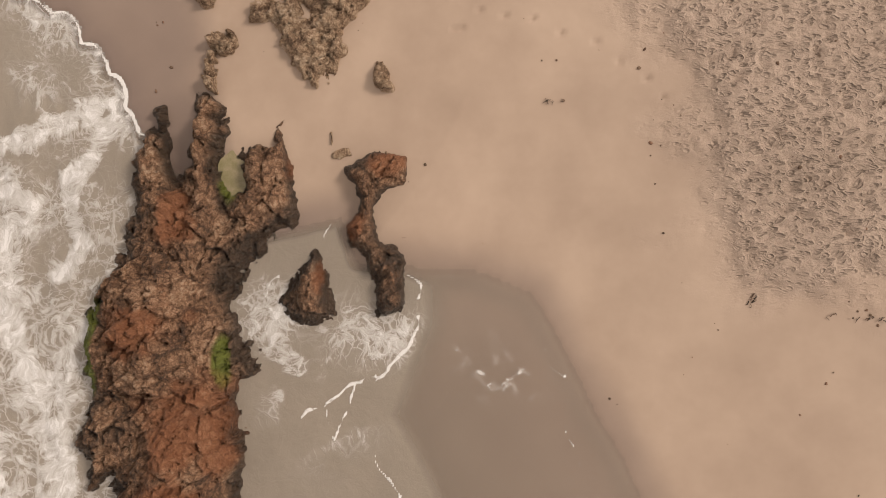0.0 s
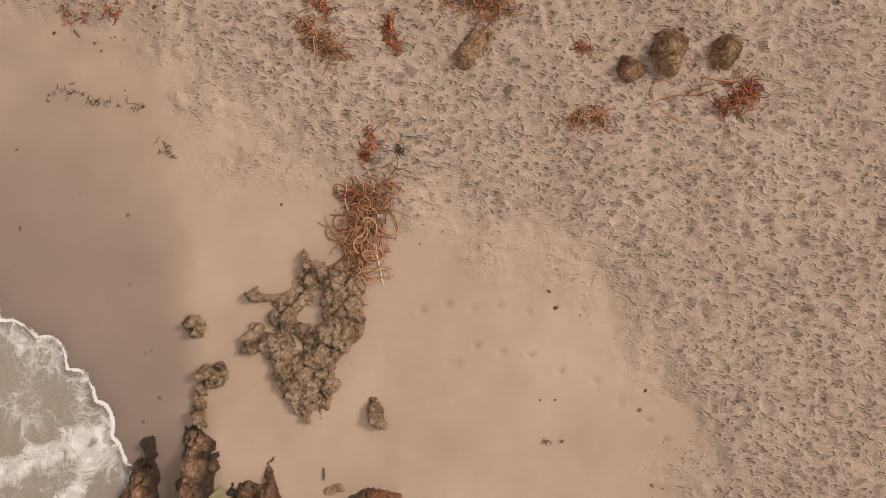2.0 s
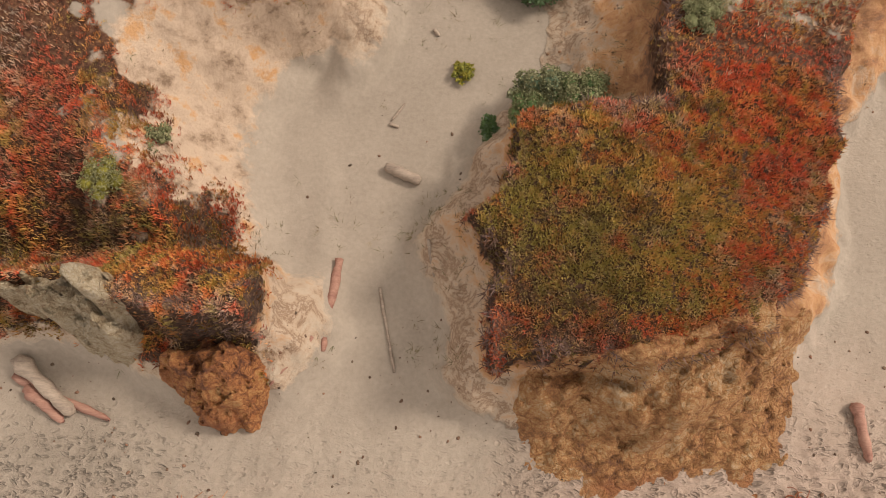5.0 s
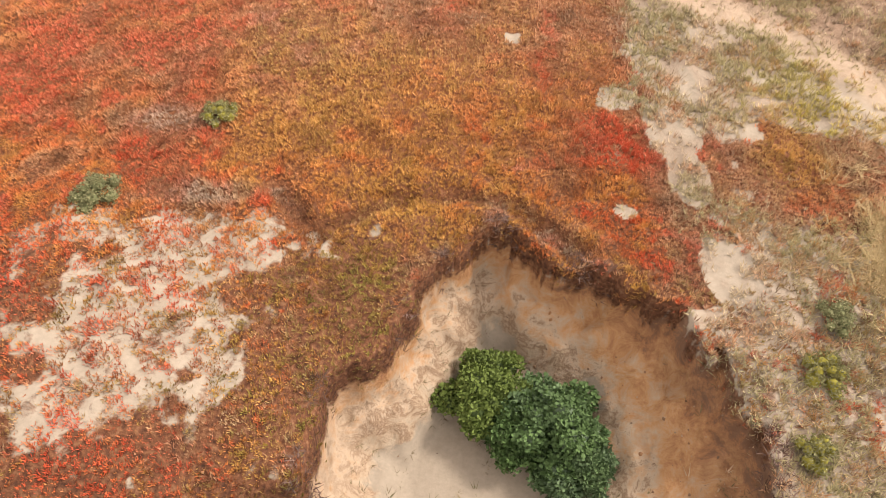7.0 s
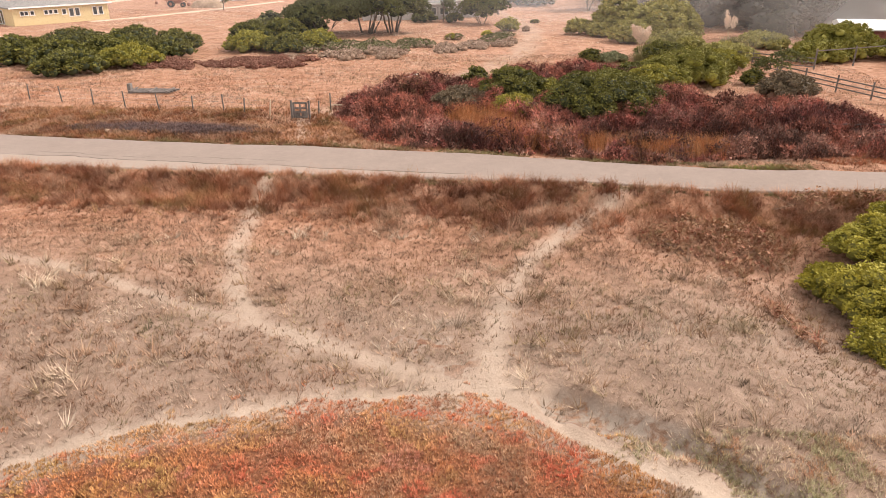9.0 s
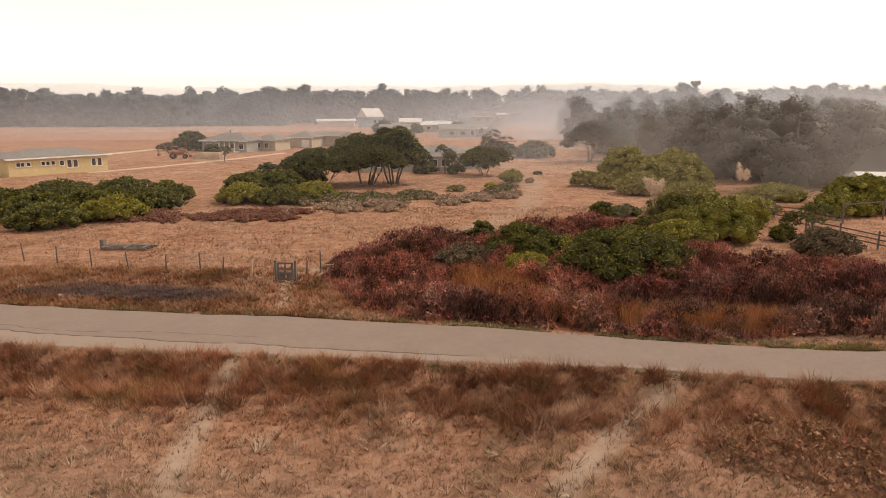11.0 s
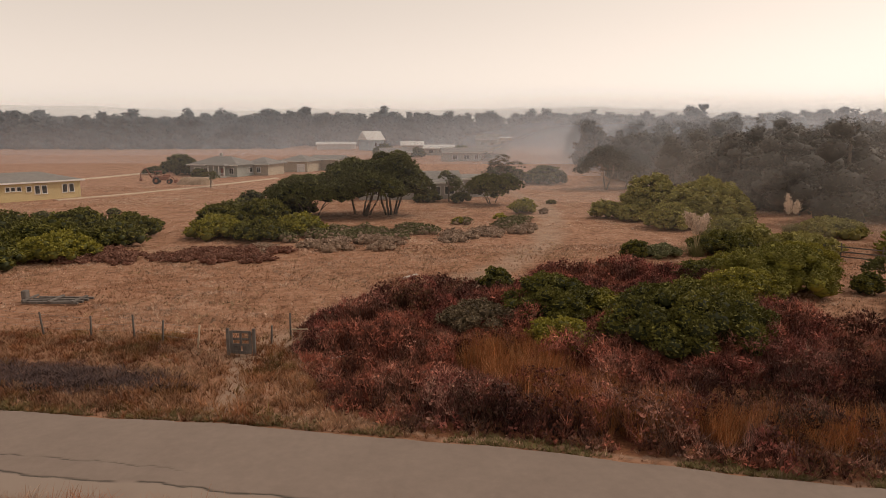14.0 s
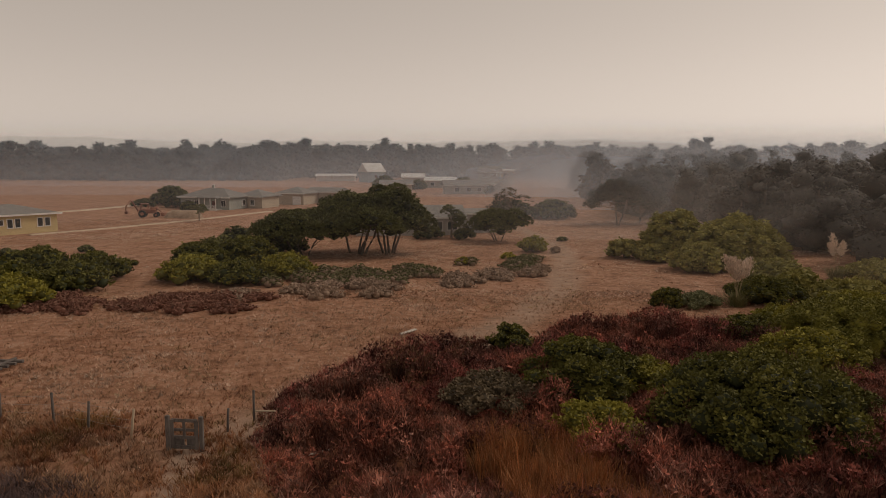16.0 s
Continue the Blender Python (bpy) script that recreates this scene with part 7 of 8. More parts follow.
kelp([(-6.8, 11.3), (-6.6, 11.1), (-6.4, 10.9)], 18, 0.15, 0.04, DARK_WEED, "small scraps of dark weed", 1022, 0.15, 0.011)
kelp([(6.7, 18.2), (7.4, 18.5), (7.8, 18.9)], 24, 0.18, 0.06, MAROON, "brown kelp scraps below sandstone", 1023, 0.5)
kelp([(7.3, -0.6), (7.4, -0.5)], 10, 0.08, 0.05, DARK_WEED, "dark weed scrap on dry sand", 1024, 0.14, 0.011)
kelp([(9.0, -0.9), (10.5, -1.0)], 16, 0.12, 0.04, DARK_WEED, "dark weed scraps along the strand line", 1025, 0.12, 0.011)
kelp([(2.4, 4.25), (2.9, 4.2)], 10, 0.05, 0.03, DARK_WEED, "few dark weed bits on wet sand", 1026, 0.11, 0.011)

DRIFT = plain("driftwood", (0.17, 0.13, 0.105), (0.38, 0.31, 0.25), 2.2, 0.85, 0.7, 0.03, stretch=(0.25, 2, 2))
RED_DRIFT = plain("reddish_driftwood", (0.19, 0.08, 0.06), (0.36, 0.21, 0.16), 2.2, 0.85, 0.7, 0.03, stretch=(0.25, 2, 2))
WHITE_DRIFT = plain("bleached_wood", (0.42, 0.38, 0.33), (0.66, 0.62, 0.56), 2.2, 0.85, 0.6, 0.02, stretch=(0.25, 2, 2))


def log(a, b, r, material, label, seed, taper=0.6, sides=9):
    """A weathered, slightly bent log lying on the ground."""
    rng = np.random.default_rng(seed)
    n = 14
    t = np.linspace(0, 1, n)
    length = math.dist(a, b)
    x, y = a[0] + (b[0] - a[0]) * t, a[1] + (b[1] - a[1]) * t
    z = np.linspace(zg(*a), zg(*b), n) + r * 0.75
    p = np.column_stack([x, y, z]) + np.cumsum(rng.normal(0, 0.012 * length / 3, (n, 3)), axis=0)
    rad = r * np.linspace(1, taper, n) * (1 + 0.14 * rng.normal(0, 1, n).clip(-1.5, 1.5))
    rad[0] *= 0.7
    rad[-1] *= 0.6
    v, f = tube(p, rad, sides)
    v = v + rng.normal(0, r * 0.06, v.shape)
    v = v - np.array([x[0], y[0], z[0]])
    return tagged(part("driftwood_log", smooth(mesh_of("driftwood_log", v, f)), material, None, "", pose(x[0], y[0], z[0])), label, "driftwood", "driftwood")


log((-2.55, 24.3), (-2.75, 22.0), 0.13, RED_DRIFT, "reddish weathered log on gully sand", 1101)
log((-1.45, 26.75), (-0.6, 26.3), 0.15, DRIFT, "short grey log half sunk in sand", 1102, 0.9)
log((-10.2, 21.9), (-8.7, 20.6), 0.22, DRIFT, "thick grey driftwood log below a bluff", 1103)
log((-9.9, 21.2), (-8.9, 20.4), 0.17, RED_DRIFT, "split reddish driftwood log", 1104)
log((-10.3, 21.5), (-7.8, 20.5), 0.12, RED_DRIFT, "long dark driftwood log on the beach", 1105)
log((9.25, 20.8), (9.35, 19.5), 0.14, RED_DRIFT, "dark reddish log standing out of rippled sand", 1106)
log((-1.55, 23.6), (-1.1, 21.6), 0.05, DRIFT, "thin grey stick on sand", 1107)
log((-1.35, 28.1), (-1.0, 28.6), 0.035, DRIFT, "short dark twig on sand", 1108)
log((-1.4, 28.0), (-1.15, 27.9), 0.05, DRIFT, "charred wood scrap on sand", 1109)
log((-0.25, 30.8), (-0.1, 30.6), 0.06, DRIFT, "small wood scrap on sand", 1110)
log((17.6, 54.4), (21.5, 53.6), 0.13, WHITE_DRIFT, "bleached white log among shrubs", 1111)
log((16.8, 53.0), (17.6, 54.2), 0.08, WHITE_DRIFT, "bleached white branch among shrubs", 1112)
log((-6.9, 89.2), (-5.7, 90.2), 0.05, WHITE_DRIFT, "white pole lying in brambles", 1113, 0.95)
log((-1.55, 8.9), (-1.35, 7.9), 0.03, WHITE_DRIFT, "pale stick beside a kelp pile", 1114)
log((-3.0, 22.3), (-3.9, 21.2), 0.06, RED_DRIFT, "thin reddish branch on gully sand", 1115)
log((-0.35, 24.6), (-0.2, 23.7), 0.05, DRIFT, "dark root end in sand", 1116)


def pebble(rng):
    bm = bmesh.new()
    bmesh.ops.create_icosphere(bm, subdivisions=1, radius=1)
    v = np.array([tuple(p.co) for p in bm.verts]) * (1 + 0.25 * rng.normal(0, 1, (len(bm.verts), 1)).clip(-1, 1)) * np.array([1, 0.75, 0.55])
    f = np.array([[q.index for q in t.verts] for t in bm.faces])
    bm.free()
    return v, f


rng = np.random.default_rng(1201)
x, y = random_places(rng, 5200, -11, 11, -5.5, 36)
k, s = bluff_amount(x, y)
_, wet = shore_height(x, y)
line = inside(x, y, DRY_EDGE)
dense = 0.07 + 0.45 * np.exp(-(line / 0.5) ** 2) + 0.35 * step(16.5, 18.5, y) + 0.2 * step(19.5, 21, y) * step(24, 21.5, y) - 0.33 * step(21, 24, y)
keep = (wet < -0.25) & (k < 0.35) & (rng.random(len(x)) < dense * step(0.35, 0.65, fbm(x, y, 1.2, 3, 1202)) * 1.6)
x, y = x[keep], y[keep]
col = mix_colours([(0.05, 0.035, 0.025), (0.12, 0.085, 0.06), (0.22, 0.12, 0.08)], rng.random((len(x), 3)) ** 2)
v, f, c = scattered(on_ground(x, y, 0.005), [pebble(rng) for _ in range(5)], 0.014 + 0.05 * rng.random(len(x)) ** 2.5, col, rng)
tagged(part("beach_debris", mesh_of("beach_debris", v, f, {"tint": c}), BRUSH), "dark pebbles, bark and weed bits on sand", "debris", kind="stuff")

# weed and twigs on the banks of the gully
rng = np.random.default_rng(1203)
x, y = random_places(rng, 5200, -8, 6, 21.5, 36)
k, s = bluff_amount(x, y)
keep = (k < 0.9) & (rng.random(len(x)) < np.where(k > 0.03, 1.0, 0.3) * step(0.5, 0.7, fbm(x, y, 1.4, 3, 1204)))
x, y = x[keep], y[keep]
col = mix_colours([(0.14, 0.10, 0.05), (0.24, 0.19, 0.12), (0.10, 0.11, 0.04)], rng.random((len(x), 3)) ** 2)
v, f, c = scattered(on_ground(x, y), [tuft(rng, 6, 0.09, 0.13, 0.007, 1.0) for _ in range(5)], 0.5 + 0.9 * rng.random(len(x)), col, rng, 0.4)
tagged(part("bank_weeds", mesh_of("bank_weeds", v, f, {"tint": c}), BRUSH), "thin dry weeds on eroded sandy banks", "weeds", kind="stuff")

# ---- fence, gate and things on the meadow ----
OLD_WOOD = plain("weathered_grey_wood", (0.085, 0.068, 0.06), (0.19, 0.165, 0.15), 3, 0.9, 0.7, 0.01, stretch=(1, 1, 0.3))
PALE_POST = plain("pale_new_wood", (0.42, 0.33, 0.23), (0.55, 0.45, 0.33), 3, 0.85, 0.4, 0.005, stretch=(1, 1, 0.3))
WIRE = plain("galvanised_wire", (0.25, 0.24, 0.23), (0.38, 0.36, 0.34), 8, 0.5, 0.1, 0.001, metal=0.7)


def post_mesh(h, r):
    v, f = tube([(0, 0, -0.3), (0, 0, h * 0.5), (0.01, 0, h - 0.02), (0.01, 0, h)], [r, r * 0.97, r * 0.92, r * 0.7], 7)
    return mesh_of("post", v, f)


POSTS = [(-9.7, 93.4, 1.45, 0), (-10.5, 92.0, 1.1, 3), (-14.4, 91.2, 1.35, 7), (-16.7, 92.1, 1.35, 4), (-18.6, 92.8, 1.5, -1), (-21.4, 93.4, 1.3, 2), (-24.4, 93.8, 1.45, -6), (-27.7, 94.8, 1.45, -2), (-31.0, 96.0, 1.4, 1), (-34.4, 97.3, 1.4, -4), (-38, 98.6, 1.4, 2)]
fence = thing("wire_fence", pose(-14.4, 91.2, zg(-14.4, 91.2)), "sagging wire fence with leaning weathered posts", "fence", kind="")
tops = []
for k, (fx, fy, fh, lean) in enumerate(POSTS):
    z = zg(fx, fy)
    m = fence.matrix_basis.inverted() @ pose(fx, fy, z, 0, lean, 0)
    part("post", post_mesh(fh, 0.06), PALE_POST if k == 2 else OLD_WOOD, fence, "pale newer post" if k == 2 else "", m)
    tops.append((fx, fy, z, fh, lean))
for level in (0.35, 0.62, 0.9):
    for a, b in zip(tops[2:], tops[3:]):
        pts = []
        for t in np.linspace(0, 1, 5):
            h = level * (a[3] * (1 - t) + b[3] * t)
            pts.append((a[0] + (b[0] - a[0]) * t, a[1] + (b[1] - a[1]) * t, a[2] + (b[2] - a[2]) * t + h - 0.12 * t * (1 - t)))
        part("wire", mesh_of("wire", *tube(np.array(pts) - np.array(fence.matrix_basis.translation), 0.006, 4)), WIRE, fence)

gate = thing("wooden_gate", pose(-11.6, 89.9, zg(-11.6, 89.9), 0, 0, -6), "small weathered grey wooden gate between thick posts", "gate")
for gx0 in (-0.72, 0.72):
    part("post", one_box(gx0, 0, 0.62, 0.16, 0.16, 1.75, bevel=0.02), OLD_WOOD, gate)
for name, bx, bz, bw, bh in (("stile", -0.52, 0.72, 0.16, 1.25), ("stile", 0.52, 0.72, 0.16, 1.25), ("stile", 0.0, 0.95, 0.12, 0.62),
                             ("rail", 0, 1.3, 1.1, 0.14), ("rail", 0, 0.90, 1.1, 0.12), ("rail", 0, 0.58, 1.1, 0.14), ("rail", 0, 0.16, 1.1, 0.16), ("panel", -0.27, 0.37, 0.44, 0.28), ("panel", 0.27, 0.37, 0.44, 0.28)):
    part(name, one_box(bx, 0.0 if name == "rail" else 0.05 if name == "panel" else -0.045, bz, bw, 0.04, bh, bevel=0.006), OLD_WOOD, gate)

stub = thing("fence_stub", pose(-9.7, 93.4, zg(-9.7, 93.4)), "short broken rail beside a fence post", "fence rail")
part("rail", one_box(0.5, 0.0, 0.45, 1.0, 0.05, 0.08, bevel=0.01), PALE_POST, stub)

# timber frame lying in the grass
frame_pile = thing("timber_frame", pose(-27.8, 101.5, zg(-27.8, 101.5), 0, 0, -4), "dark grey timber frame lying flat in grass", "timber")
for k, yy in enumerate((-0.75, -0.3, 0.2, 0.7)):
    part("beam", one_box(0.1 * k, yy, 0.18, 4.0, 0.2, 0.16, bevel=0.02), OLD_WOOD, frame_pile)
for xx in (-1.9, 0.0, 1.7):
    part("crossbeam", one_box(xx, 0, 0.30, 0.18, 1.8, 0.12, bevel=0.02), OLD_WOOD, frame_pile)
part("upright", one_box(-2.1, -0.2, 0.45, 0.35, 0.5, 0.9, bevel=0.05), OLD_WOOD, frame_pile, "stubby dark end block")

board = part("plank", one_box(0, 0, 0.06, 1.3, 0.28, 0.05, bevel=0.008), WHITE_DRIFT, None, "", pose(-3.3, 109.4, zg(-3.3, 109.4) + 0.06, 4, -6, 38))
tagged(board, "pale bleached plank lying on dry grass", "plank")
stone = part("stone", smooth(rock_mesh([(-25.2, 85.5, -25.1, 85.5, 0.28, 0.3)], soak=0, rough=0.2, warp=0.2, seed=271)), SAND_ROCK)
tagged(stone, "pale stone in dead brush beside a road", "stone")


def pampas(x, y, n, h, label, seed):
    rng = np.random.default_rng(seed)
    root = thing("pampas_grass", pose(x, y, zg(x, y)), label, "pampas grass", "pampas grass")
    v, f, c = scattered(np.zeros((70, 3)) + rng.normal(0, 0.25, (70, 3)) * np.array([1, 1, 0]), [tuft(rng, 8, 1.5, 1.0, 0.02, 0.9) for _ in range(4)], 0.7 + 0.5 * rng.random(70),
                        mix_colours([(0.17, 0.18, 0.07), (0.30, 0.26, 0.14), (0.12, 0.13, 0.05)], rng.random((70, 3))), rng, 0.15)
    part("leaves", mesh_of("leaves", v, f, {"tint": c}), STRAW, root)
    for k in range(n):
        a, out = rng.random() * 2 * math.pi, 0.5 + 0.7 * rng.random()
        hh = h * (0.8 + 0.25 * rng.random())
        t = np.linspace(0, 1, 7)[:, None]
        stem = np.concatenate([np.cos(a) * out * t ** 1.6, np.sin(a) * out * t ** 1.6, hh * t], 1)
        plume_at, spread = np.linspace(0.66, 1.0, 90), np.sin(np.linspace(0.25, 3.0, 90)) * 0.2
        px = np.stack([np.interp(plume_at, t[:, 0], stem[:, i]) for i in range(3)], -1)
        stalk = part("stalk", mesh_of("stalk", *tube(stem, 0.012, 5)), STRAW, root)
        stalk.data.attributes.new("tint", "FLOAT_COLOR", "POINT").data.foreach_set("color", np.tile([0.42, 0.33, 0.2, 1.0], len(stalk.data.vertices)).astype(np.float32))
        v, f, c = scattered(px + rng.normal(0, 1, (90, 3)) * spread[:, None] * np.array([1, 1, 0.3]), [tuft(rng, 4, 0.2, 0.11, 0.022, 0.8) for _ in range(3)], 1.35, np.tile([0.72, 0.58, 0.47], (90, 1)), rng, 0.3)
        part("plume", mesh_of("plume", v, f, {"tint": c}), STRAW, stalk)
    return root


pampas(23.3, 118.6, 14, 4.0, "pampas grass clump with pale feathery plumes", 1301)
pampas(38.8, 131.5, 5, 4.4, "tall pampas plumes rising above green shrubs", 1302)


def rail_fence(points, levels, h, label, square=0.12):
    x0, y0 = points[0]
    root = thing("rail_fence", pose(x0, y0, zg(x0, y0)), label, "fence", "rail fences")
    inv = root.matrix_basis.inverted()
    for fx, fy in points:
        part("post", one_box(0, 0, h / 2, square, square, h + 0.3, bevel=0.01), OLD_WOOD, root, "", inv @ pose(fx, fy, zg(fx, fy)))
    for (ax, ay), (bx, by) in zip(points, points[1:]):
        za, zb = zg(ax, ay), zg(bx, by)
        d = Vector((bx - ax, by - ay, zb - za))
        for lv in levels:
            m = Matrix.Translation(((ax + bx) / 2, (ay + by) / 2, (za + zb) / 2 + lv)) @ d.to_track_quat("X", "Z").to_matrix().to_4x4()
            part("rail", one_box(0, 0, 0, d.length + 0.1, 0.05, 0.11, bevel=0.008), OLD_WOOD, root, "", inv @ m)
    return root


rail_fence([(34.6, 107.5), (35.6, 103.5), (36.6, 99.5), (37.6, 95.5), (38.6, 91.5), (39.6, 87.5)], (0.45, 0.85, 1.25), 1.45, "weathered three-rail wooden paddock fence")
rail_fence([(33.5, 119.0), (36.0, 116.8), (38.5, 114.6), (41.0, 112.4)], (0.3, 0.75, 1.2), 1.4, "pale metal paddock gates in a row", 0.09)
rail_fence([(41.0, 112.4), (46.5, 114.5), (52.0, 116.6)], (2.0,), 2.1, "tall posts with a single pale top rail", 0.14)
post = part("fence_post", post_mesh(1.3, 0.08), OLD_WOOD, None, "", pose(25.0, 87.3, zg(25.0, 87.3)))
tagged(post, "single weathered fence post in dry grass", "post")
rail_fence([(27.5, 83.5), (31.5, 83.0), (35.5, 82.6)], (0.35, 0.75), 0.95, "low broken dark fence among brambles", 0.1)

# ---- houses ----
YELLOW = plain("cream_yellow_siding", (0.52, 0.40, 0.20), (0.60, 0.48, 0.26), 0.8, 0.8, 0.15, 0.01)
GREYGREEN = plain("grey_green_siding", (0.26, 0.27, 0.25), (0.33, 0.34, 0.31), 0.8, 0.8, 0.15, 0.01)
TAN = plain("tan_siding", (0.38, 0.32, 0.24), (0.46, 0.39, 0.30), 0.8, 0.8, 0.15, 0.01)
GREYWALL = plain("pale_grey_boards", (0.34, 0.32, 0.30), (0.43, 0.41, 0.38), 0.9, 0.85, 0.3, 0.01, stretch=(3, 3, 0.2))
BLUEWALL = plain("pale_blue_siding", (0.30, 0.38, 0.44), (0.38, 0.47, 0.53), 0.8, 0.8, 0.15, 0.01)
REDWALL = plain("barn_red_boards", (0.22, 0.06, 0.05), (0.30, 0.10, 0.08), 0.9, 0.85, 0.3, 0.01, stretch=(3, 3, 0.2))
WHITE = plain("white_trim", (0.66, 0.64, 0.61), (0.76, 0.74, 0.71), 1.5, 0.6, 0.1, 0.003)
SHINGLE = plain("grey_shingles", (0.15, 0.14, 0.135), (0.25, 0.235, 0.22), 2.0, 0.9, 0.5, 0.02)
WHITE_ROOF = plain("pale_metal_roof", (0.55, 0.54, 0.52), (0.68, 0.67, 0.65), 0.8, 0.5, 0.1, 0.01)
PANE = glass_dark("window_glass")
DOOR = plain("dark_red_door", (0.12, 0.04, 0.035), (0.18, 0.06, 0.05), 1.5, 0.6, 0.1, 0.003)


def roof_mesh(l, w, h, kind, over, thick=0.18):
    bm = bmesh.new()
    a, b = l / 2 + over, w / 2 + over
    low = [bm.verts.new(p) for p in ((-a, -b, 0), (a, -b, 0), (a, b, 0), (-a, b, 0))]
    up = [bm.verts.new((v.co.x, v.co.y, thick)) for v in low]
    ridge = max(a - (b if kind == "hip" else 0), 0.05)
    r = [bm.verts.new((-ridge, 0, h + thick)), bm.verts.new((ridge, 0, h + thick))]
    bm.faces.new(low[::-1])
    for i in range(4):
        bm.faces.new((low[i], low[(i + 1) % 4], up[(i + 1) % 4], up[i]))
    bm.faces.new((up[0], up[1], r[1], r[0]))
    bm.faces.new((up[2], up[3], r[0], r[1]))
    bm.faces.new((up[1], up[2], r[1]))
    bm.faces.new((up[3], up[0], r[0]))
    return bm


def window(parent, l, w, side, along, z, ww, wh, mullions=1):
    """A window with frame, sill, mullions and pane on one side of a body of that length and depth."""
    turn = {"front": 0, "right": 90, "left": -90}[side]
    off = w / 2 if side == "front" else l / 2
    m = pose(0, 0, 0, 0, 0, turn) @ pose(along, -off, z)
    fr = part("window", one_box(0, 0.0, 0, ww + 0.2, 0.10, wh + 0.2), WHITE, parent, "white window frame", m)
    n = mullions + 1
    for k in range(n):
        part("pane", one_box((k + 0.5) * ww / n - ww / 2, -0.04, 0, ww / n - 0.06, 0.05, wh), PANE, fr, "dark glass pane")
    part("sill", one_box(0, -0.08, -wh / 2 - 0.1, ww + 0.3, 0.12, 0.06), WHITE, fr)


def house(x, y, turn, l, w, h, roof_h, kind, wall, roof, label, windows=(), doors=(), over=0.6, name="house", group="houses", chimney=None, trim=True):
    z = min(zg(x, y), zg(x + 3, y - 3)) - 0.1
    root = thing(name, pose(x, y, z, 0, 0, turn), label, "house" if name == "house" else "building", group)
    part("wall", one_box(0, 0, h / 2, l, w, h), wall, root)
    if kind == "gable":
        bm = bmesh.new()
        for sx0 in (-1, 1):
            p = [bm.verts.new(q) for q in ((sx0 * l / 2, -w / 2, h), (sx0 * l / 2, w / 2, h), (sx0 * l / 2, 0, h + roof_h * 0.9), (sx0 * (l / 2 - 0.15), -w / 2, h), (sx0 * (l / 2 - 0.15), w / 2, h), (sx0 * (l / 2 - 0.15), 0, h + roof_h * 0.9))]
            for f in ((0, 1, 2), (5, 4, 3), (0, 2, 5, 3), (1, 4, 5, 2), (0, 3, 4, 1)):
                bm.faces.new([p[i] for i in f])
        bmesh.ops.recalc_face_normals(bm, faces=bm.faces[:])
        part("gable", bm, wall, root)
    rf = part("roof", roof_mesh(l, w, roof_h, kind, over), roof, root, "", pose(0, 0, h + 0.02))
    if trim:
        for s0 in (-1, 1):
            part("fascia", one_box(0, s0 * (w / 2 + over + 0.02), 0.10, l + 2 * over + 0.08, 0.05, 0.26), WHITE, rf, "white fascia board")
    if chimney:
        part("chimney", one_box(chimney, 0.6, roof_h + 0.4, 0.6, 0.6, 1.2), GREYWALL, rf)
    for win in windows:
        window(root, l, w, *win)
    for side, along, dw, dh, dm in doors:
        turn0 = {"front": 0, "right": 90, "left": -90}[side]
        off = w / 2 if side == "front" else l / 2
        dr = part("door", one_box(0, 0, dh / 2, dw, 0.1, dh), dm, root, "", pose(0, 0, 0, 0, 0, turn0) @ pose(along, -off - 0.01, 0.1))
        part("handle", one_box(dw * 0.38, -0.08, dh * 0.48, 0.05, 0.06, 0.12), WIRE, dr)
    return root


house(-74.0, 174.4, 48.8, 17.2, 10, 3.1, 1.4, "hip", YELLOW, SHINGLE, "long low cream-yellow building with grey hip roof", name="building",
      windows=[("front", a, z0, ww, hh, 0) for a, z0, ww, hh in ((-7.0, 2.2, 0.6, 0.6), (-6.3, 2.2, 0.6, 0.6), (-5.3, 2.2, 0.6, 0.6), (-2.9, 2.2, 0.6, 0.6), (-2.1, 2.2, 0.6, 0.6), (-1.2, 2.2, 0.6, 0.6), (0.3, 2.1, 0.7, 0.8), (1.6, 1.9, 0.75, 1.3), (2.7, 1.9, 0.75, 1.3), (6.0, 1.9, 0.75, 1.3), (7.1, 1.9, 0.75, 1.3))]
      + [("left", -2.6, 1.5, 0.9, 2.3, 0), ("left", -1.3, 1.5, 0.9, 2.3, 0), ("left", 0.0, 1.5, 0.9, 2.3, 0)])
house(-87, 173, 48.8, 12, 12, 3.1, 1.8, "hip", YELLOW, SHINGLE, "yellow wing with grey hip roof", name="building")
ranch = house(-55.8, 232.3, -17.5, 13.5, 9, 2.9, 1.9, "hip", GREYGREEN, SHINGLE, "grey-green ranch house with white porch", chimney=-1.0,
              windows=[("front", -4.6, 1.6, 1.6, 1.3, 2), ("front", -2.2, 1.6, 1.0, 1.3, 1), ("front", 5.2, 1.6, 1.2, 1.3, 1), ("right", 1.5, 1.6, 1.2, 1.2, 1)], doors=[("front", 2.6, 1.0, 2.1, DOOR)])
porch = part("porch", one_box(2.2, -5.6, 0.2, 5.0, 2.2, 0.4), WHITE, ranch, "white porch with rails")
for k in range(4):
    part("post", one_box(0.0 + 1.5 * k, -6.6, 1.55, 0.15, 0.15, 2.7), WHITE, porch)
part("rail", one_box(2.2, -6.6, 1.2, 5.0, 0.08, 0.1), WHITE, porch)
for k in range(16):
    part("baluster", one_box(-0.15 + 0.31 * k, -6.6, 0.8, 0.06, 0.06, 0.75), WHITE, porch)
part("porch_roof", roof_mesh(5.2, 2.4, 0.5, "hip", 0.2), SHINGLE, ranch, "", pose(2.2, -5.5, 2.92))
